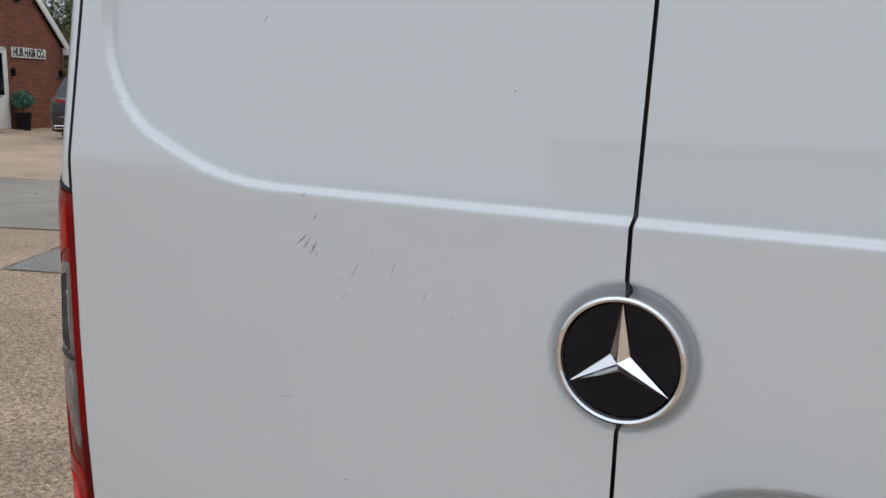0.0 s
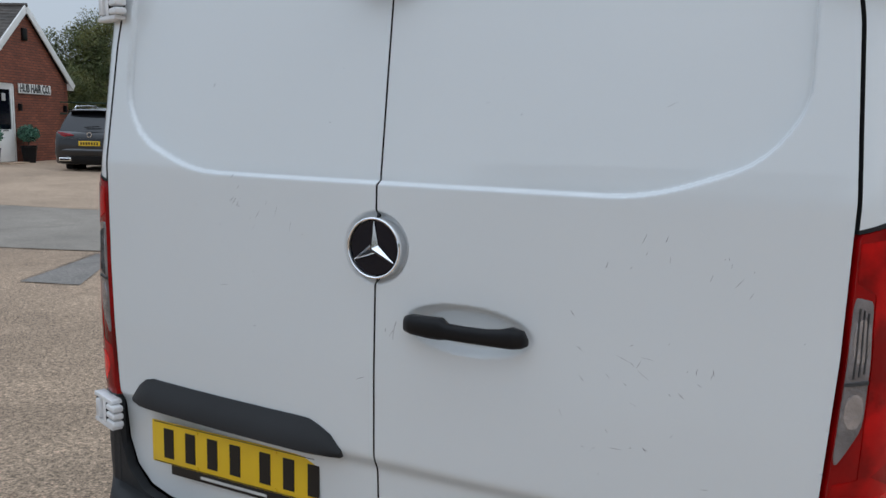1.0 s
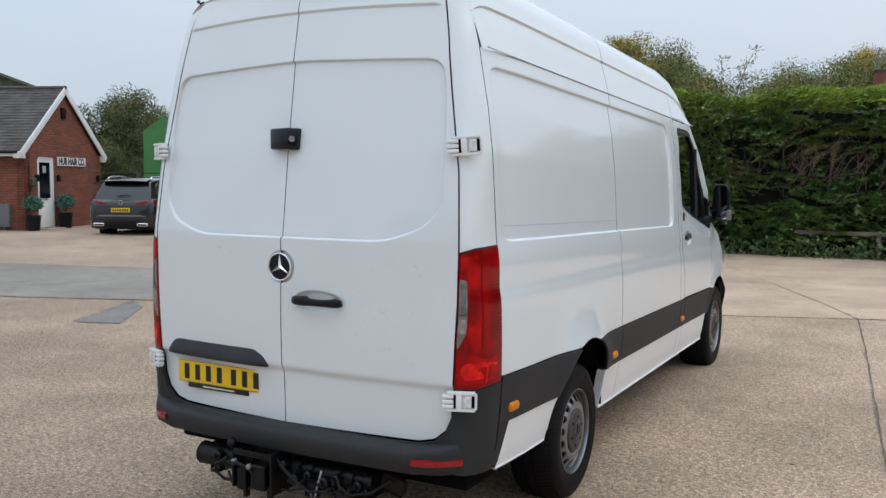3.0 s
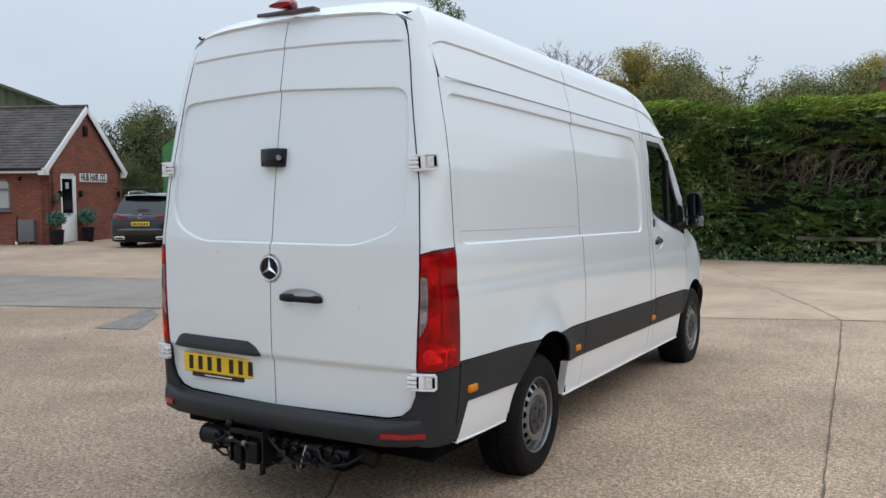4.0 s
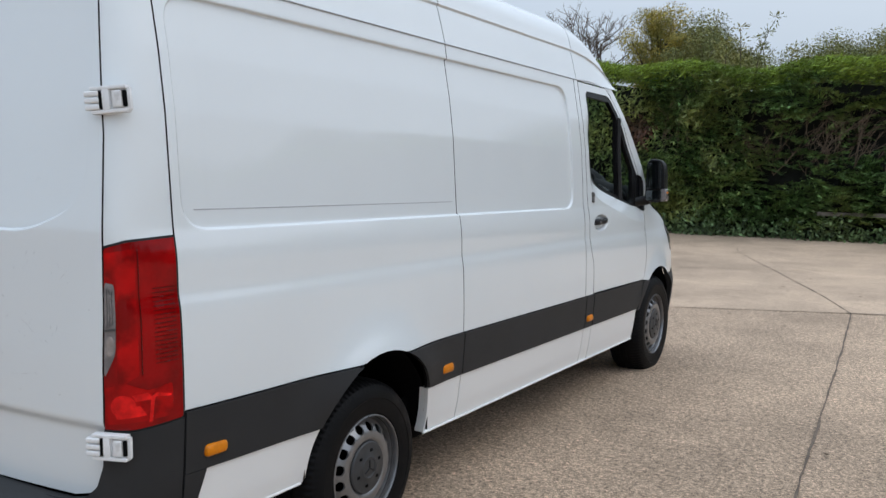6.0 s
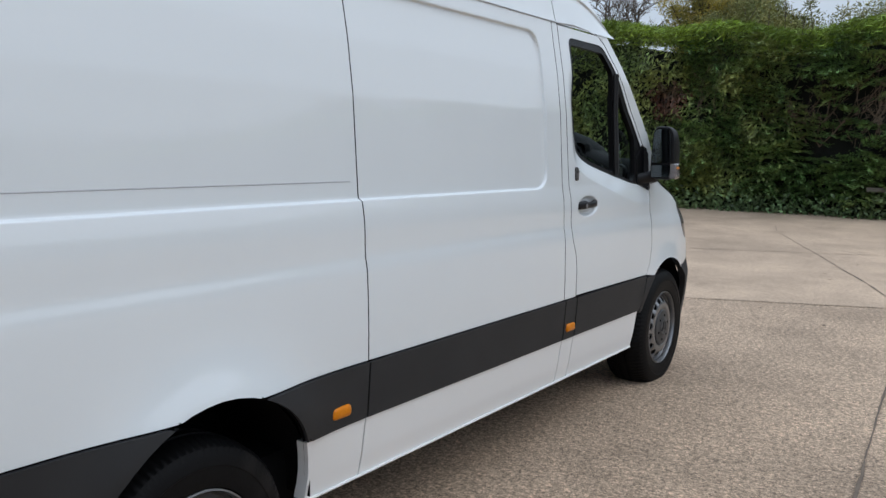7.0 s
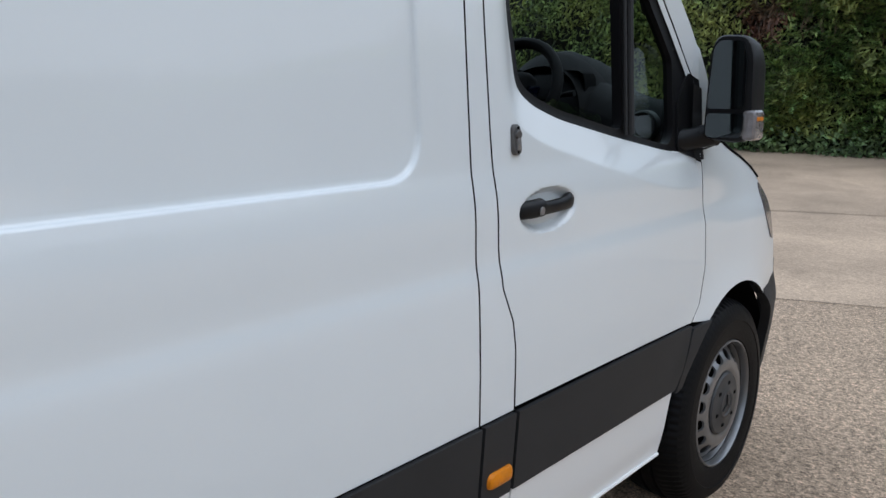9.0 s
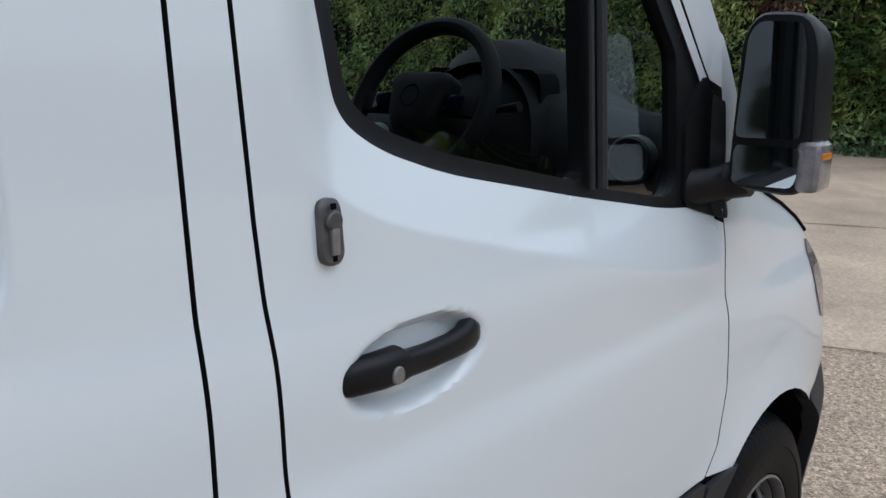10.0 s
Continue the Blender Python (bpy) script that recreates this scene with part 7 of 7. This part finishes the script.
BAY = leaf_material("bay_leaf", (0.06, 0.15, 0.10), 0.5, (0.12, 0.25, 0.19), 0.55)
hm = house.matrix_basis
p1 = make_planter("potted_shrub", hm @ pose(0.28, -0.08, 0.02), "round green shrub in a black pot by the door")
copy_thing(p1, hm @ pose(0.28, 1.58, 0.02, 0, 0, 120))

# ---- parked car ----
CAR_PAINT = material("dark_grey_paint", (0.012, 0.0125, 0.0155), 0.3, metal=0.4, coat=1.0, coat_rough=0.05, vary=0.04, scale=4)
car = empty("parked_car", pose(-16.469, 13.135, 0.07, 0, 0, 23) @ Matrix.Scale(1.05, 4), label="dark grey estate SUV parked beside the brick building", category="car")
# body by sections from tail to nose: y forward; each section from the sill up to the shoulder
BODY = ((-0.02, 0.46, 0.66, 0.90, 0.74, 0.70), (0.0, 0.40, 0.72, 1.00, 0.84, 0.79), (0.06, 0.33, 0.78, 1.07, 0.895, 0.83), (0.20, 0.28, 0.82, 1.10, 0.920, 0.85), (0.55, 0.26, 0.84, 1.10, 0.925, 0.865), (1.4, 0.26, 0.84, 1.08, 0.92, 0.865),
        (2.4, 0.26, 0.84, 1.05, 0.92, 0.86), (3.2, 0.27, 0.82, 1.02, 0.915, 0.83), (3.9, 0.28, 0.78, 0.96, 0.90, 0.78), (4.25, 0.32, 0.70, 0.86, 0.84, 0.68), (4.42, 0.40, 0.60, 0.72, 0.70, 0.58))
secs = []
for y, zb, zs, zt, w, wt in BODY:
    h = [(w * 0.90, zb), (w * 0.97, zb + 0.06), (w, zb + 0.18), (w, zs), (w * 0.988, zs + 0.08), (wt + 0.02, zt - 0.03), (wt, zt)]
    secs.append([(x, y, z) for x, z in h] + [(-x, y, z) for x, z in h[::-1]])
v, f = loft(secs)
mesh_ob("body", v, f, CAR_PAINT, car, angle=42)
CABIN_CAR = ((0.07, 1.06, 0.80, 0.79), (0.17, 1.26, 0.765, 0.74), (0.28, 1.47, 0.70, 0.66), (0.36, 1.565, 0.66, 0.60), (0.52, 1.615, 0.65, 0.57), (1.2, 1.655, 0.65, 0.57), (2.1, 1.62, 0.65, 0.56), (2.5, 1.50, 0.68, 0.58), (3.15, 1.06, 0.77, 0.71))
secs = []
for y, zt, w, wt in CABIN_CAR:
    secs.append([(0.855, max(y, 0.10), 1.02), (w + 0.012, y, max(zt - 0.12, 1.03)), (w, y, max(zt - 0.05, 1.04)), (wt, y, zt), (0, y - 0.02, zt + 0.012), (-wt, y, zt), (-w, y, max(zt - 0.05, 1.04)), (-w - 0.012, y, max(zt - 0.12, 1.03)), (-0.855, max(y, 0.10), 1.02)])
v, f = loft(secs)
mesh_ob("cabin", v, f, CAR_PAINT, car, angle=42)
CAR_GLASS = material("car_glass", (0.010, 0.011, 0.013), 0.05, coat=1.0, coat_rough=0.02, vary=0.1, scale=3)
CAR_RED = material("car_red_lens", (0.22, 0.006, 0.014), 0.2, coat=0.6, vary=0.3, scale=12)


def on_tail(pts, off):
    """Points on the sloping tail window: across and up, bowed across."""
    return [(x, 0.07 + (z - 1.06) * 0.515 - off + 0.10 * (x / 0.75) ** 2, z) for x, z in pts]


o = rounded([(-0.70, 1.13), (0.70, 1.13), (0.585, 1.52), (-0.585, 1.52)], 0.06, 6)
n = len(o)
vv = on_tail(o, 0.030) + on_tail(o, -0.06)
mesh_ob("tail_window", vv, [tuple(range(n))] + [(i, i + n, (i + 1) % n + n, (i + 1) % n) for i in range(n)], CAR_GLASS, car, "dark tail window", smooth=False)
secs = []
for x in np.linspace(-0.63, 0.63, 15):
    k = 0.06 * (x / 0.63) ** 2
    secs.append([(x, 0.14 + k, 1.566 - k * 0.4), (x, 0.13 + k, 1.585 - k * 0.4), (x, 0.34 + k, 1.628 - k * 0.4), (x, 0.50, 1.622 - k * 0.4), (x, 0.40, 1.560)])
v, f = loft(secs)
mesh_ob("spoiler", v, f, DISC_BLACK, car, "black roof spoiler", angle=40)
part("wiper", box((0.12, 0.055, 1.185), (0.36, 0.02, 0.022), 0.006, pose(0, 0, 0, 0, -4, 0)), BLACK, car)
part("tail_crease", box((0, -0.014, 0.905), (1.30, 0.03, 0.018), 0.007), CAR_PAINT, car)
for s in (1, -1):
    part("roof_rail", tube([(s * 0.60, 0.50, 1.62), (s * 0.605, 0.58, 1.675), (s * 0.61, 1.3, 1.695), (s * 0.605, 2.1, 1.665), (s * 0.60, 2.25, 1.60)], [0.018] * 5, 8), CHROME, car, "silver roof rail")
    # lamp that wraps round the corner, deep at the outside and narrow towards the middle
    secs = []
    for x, y0, zl, zh in ((0.42, -0.030, 0.975, 1.005), (0.56, -0.020, 0.955, 1.035), (0.70, 0.004, 0.925, 1.055), (0.82, 0.045, 0.905, 1.065), (0.885, 0.115, 0.905, 1.065), (0.920, 0.26, 0.935, 1.05), (0.926, 0.34, 0.985, 1.02)):
        secs.append([(s * x, y0, zl), (s * x, y0 - 0.012, (zl + zh) / 2), (s * x, y0, zh), (s * (x - 0.06), y0 + 0.06, zh), (s * (x - 0.06), y0 + 0.06, zl)])
    v, f = loft(secs if s < 0 else [q[::-1] for q in secs])
    mesh_ob("tail_lamp", v, f, CAR_RED, car, "dark red wraparound tail lamp", angle=50)
    part("exhaust_trim", box((s * 0.60, -0.045, 0.415), (0.30, 0.05, 0.085), 0.022, pose(0, 0, 0), 3), CHROME, car, "chrome exhaust surround")
    part("exhaust_hole", box((s * 0.60, -0.060, 0.415), (0.24, 0.03, 0.045), 0.015, None, 3), DARK, car)
    o = rounded([(0.50, 1.10), (2.95, 1.08), (2.30, 1.47), (2.0, 1.55), (0.85, 1.57), (0.62, 1.44)], 0.05)
    vv = [(s * (0.872 - (z - 1.02) * 0.395 + 0.010), y, z) for y, z in o]
    n = len(o)
    vv += [(x - s * 0.05, y, z) for x, y, z in vv]
    mesh_ob("side_window", vv, [tuple(range(n))] + [(i, i + n, (i + 1) % n + n, (i + 1) % n) for i in range(n)], CAR_GLASS, car, "dark side windows", smooth=False)
    part("arch_trim", tube([(s * 0.915, 0.92 + 0.40 * math.cos(q), 0.36 + 0.40 * math.sin(q)) for q in np.linspace(0, math.pi, 15)], [0.030] * 15, 8), BLACK, car)
    for y in (0.92, 3.60):
        w = empty("wheel", pose(s * 0.84, y, 0.35, 0, 0, 0 if s > 0 else 180), car)
        v, f = lathe([(0.22, -0.11), (0.33, -0.11), (0.355, -0.09), (0.36, 0.0), (0.355, 0.09), (0.33, 0.11), (0.25, 0.115), (0.24, 0.09)], 36)
        mesh_ob("tyre", v, f, TYRE, w)
        v, f = lathe([(0.24, 0.09), (0.235, 0.11), (0.20, 0.085), (0.06, 0.075), (0.05, 0.095), (0.0005, 0.095)], 30)
        mesh_ob("rim", v, f, STEEL, w, "alloy rim")
# bumper: painted upper band, black lower valance
secs = []
for x in np.linspace(-0.90, 0.90, 21):
    k = 0.16 * (abs(x) / 0.90) ** 4
    secs.append([(x, 0.10 + k, 0.30), (x, -0.02 + k, 0.31), (x, -0.055 + k, 0.36), (x, -0.05 + k, 0.50), (x, 0.10 + k, 0.50)])
v, f = loft(secs)
mesh_ob("rear_valance", v, f, BLACK, car, "black lower bumper", angle=40)
secs = []
for x in np.linspace(-0.925, 0.925, 21):
    k = 0.16 * (abs(x) / 0.925) ** 4
    secs.append([(x, 0.10 + k, 0.50), (x, -0.045 + k, 0.505), (x, -0.075 + k, 0.56), (x, -0.070 + k, 0.635), (x, -0.03 + k, 0.675), (x, 0.10 + k, 0.68)])
v, f = loft(secs)
mesh_ob("rear_bumper", v, f, CAR_PAINT, car, "dark grey painted bumper", angle=40)
cp = part("number_plate", box((0, -0.034, 0.80), (0.52, 0.012, 0.112), 0.003), YELLOW, car, "yellow number plate with dark bars")
for k in range(7):
    part("plate_bar", box((-0.20 + 0.066 * k, -0.041, 0.80), (0.04, 0.002, 0.07), 0), INK, cp)
v, f = lathe([(0.062, 0.02), (0.062, -0.012), (0.050, -0.012), (0.048, 0)], 24)
mesh_ob("badge_ring", [(q[1], q[0] - 0.012, q[2] + 1.005) for q in v], f, CHROME, car)

# ---- across the yard, behind the start of the walk: unseen building added for reflections ----
SHED_GREY = material("grey_cladding", (0.40, 0.41, 0.41), 0.55, vary=0.08, scale=1.2, stain=(0.3, 0.29, 0.27), stain_scale=0.8)
ws = empty("warehouse", pose(-1.5, -23.5, 0, 0, 0, 184), label="unseen plain grey building added for the van's reflections", category="building")
v = []
for i in range(121):
    x = -8 + 16 * i / 120
    y = 0.05 * (1 if (i // 2) % 2 else 0)
    v += [(x, y, 0), (x, y, 5.6)]
mesh_ob("wall", v, [(2 * i, 2 * i + 2, 2 * i + 3, 2 * i + 1) for i in range(120)], SHED_GREY, ws, "ribbed grey cladding", smooth=False)
part("wall", box((0, 5.2, 2.8), (16, 10, 5.6), 0), SHED_GREY, ws)
part("roof", box((0, 5.1, 5.7), (16.6, 10.8, 0.2), 0.02), TILE, ws)
part("roller_door", box((2.6, -0.03, 1.9), (3.6, 0.06, 3.8), 0.01), METER_GREY, ws, "grey roller door")

# ---- behind the building ----
BARN = material("green_cladding", (0.10, 0.115, 0.065), 0.6, vary=0.12, scale=1.5)
barn = empty("barn", pose(-38.6, 15.8, 0, 0, 0, 53), label="large olive green corrugated steel barn behind the trees", category="building")
v, f = [], []
nx = 160
for i in range(nx + 1):
    x = -9 + 18 * i / nx
    y = 0.06 * (1 if (i // 2) % 2 else 0)
    top = 9.1 - abs(x) * 0.36
    v += [(x, y, 0), (x, y, top)]
f = [(2 * i, 2 * i + 2, 2 * i + 3, 2 * i + 1) for i in range(nx)]
mesh_ob("wall", v, f, BARN, barn, "ribbed green cladding", smooth=False)
for sg in (1, -1):
    v = [(0, -0.3, 9.16), (sg * 9.4, -0.3, 9.16 - 9.4 * 0.36), (sg * 9.4, 16, 9.16 - 9.4 * 0.36), (0, 16, 9.16)]
    v += [(x, y, z + 0.12) for x, y, z in v]
    mesh_ob("roof", v, [(0, 1, 2, 3), (4, 5, 6, 7), (0, 1, 5, 4), (1, 2, 6, 5), (2, 3, 7, 6)], BARN, barn, smooth=False)
GREEN_STEEL = material("green_steel", (0.06, 0.22, 0.06), 0.5, vary=0.12, scale=2, stain=(0.05, 0.12, 0.05), stain_scale=1.0)
shed = empty("green_shed", pose(-21.9, 22.6, 0.1, 0, 0, 48), label="bright green steel shed with sloping roof", category="shed")
v = [(-2.8, 0, 0), (2.6, 0, 0), (2.6, 0, 4.8), (-2.1, 0, 4.15), (-2.8, 0, 3.6)]
vv = v + [(x, 3.5, z) for x, y, z in v]
mesh_ob("shell", vv, [(0, 1, 2, 3, 4), (9, 8, 7, 6, 5)] + [(i, i + 5, (i + 1) % 5 + 5, (i + 1) % 5) for i in range(5)], GREEN_STEEL, shed, smooth=False)
part("door_rail", box((0.2, -0.03, 2.6), (4.4, 0.05, 0.10), 0.01), GREEN_STEEL, shed)
mf = empty("mesh_fence", pose(-18.6, 19.6, 0.15, 0, 0, 44), label="dark green metal fence behind the car", category="fence")
FENCE_GREEN = material("fence_green", (0.03, 0.06, 0.04), 0.6, vary=0.1)
for k in range(9):
    part("post", box((-6 + 1.5 * k, 0, 0.95), (0.06, 0.06, 1.9), 0.005), FENCE_GREEN, mf)
for z in (0.3, 0.7, 1.1, 1.5, 1.85):
    part("rail", box((0, 0, z), (12.2, 0.03, 0.04), 0.004), FENCE_GREEN, mf)
# house behind the hedge
fh = empty("far_house", pose(4.1, 33.5, 0, 0, 0, 4), label="red brick house with chimney and aerial behind the hedge", category="building")
part("wall", box((0, 0, 2.0), (6.0, 4.2, 4.0), 0), BRICK, fh)
part("chimney", box((-2.2, 0, 5.35), (0.70, 0.6, 1.4), 0.02), BRICK, fh)
part("chimney_cap", box((-2.2, 0, 6.08), (0.78, 0.68, 0.08), 0.02), TILE, fh)
v = [(-3.2, -2.4, 3.9), (3.2, -2.4, 3.9), (3.2, 2.4, 3.9), (-3.2, 2.4, 3.9), (-3.2, 0, 5.4), (3.2, 0, 5.4)]
mesh_ob("roof", v, [(0, 1, 5, 4), (2, 3, 4, 5), (0, 4, 3), (1, 2, 5), (3, 2, 1, 0)], TILE, fh, smooth=False)
part("aerial", tube([(-2.42, 0, 6.1), (-2.42, 0, 7.0)], [0.022, 0.015], 6), LOCK_METAL, fh)
for k in range(4):
    part("aerial_bar", tube([(-2.66, 0, 6.42 + 0.15 * k), (-2.18, 0, 6.42 + 0.15 * k)], [0.012, 0.012], 5), LOCK_METAL, fh)
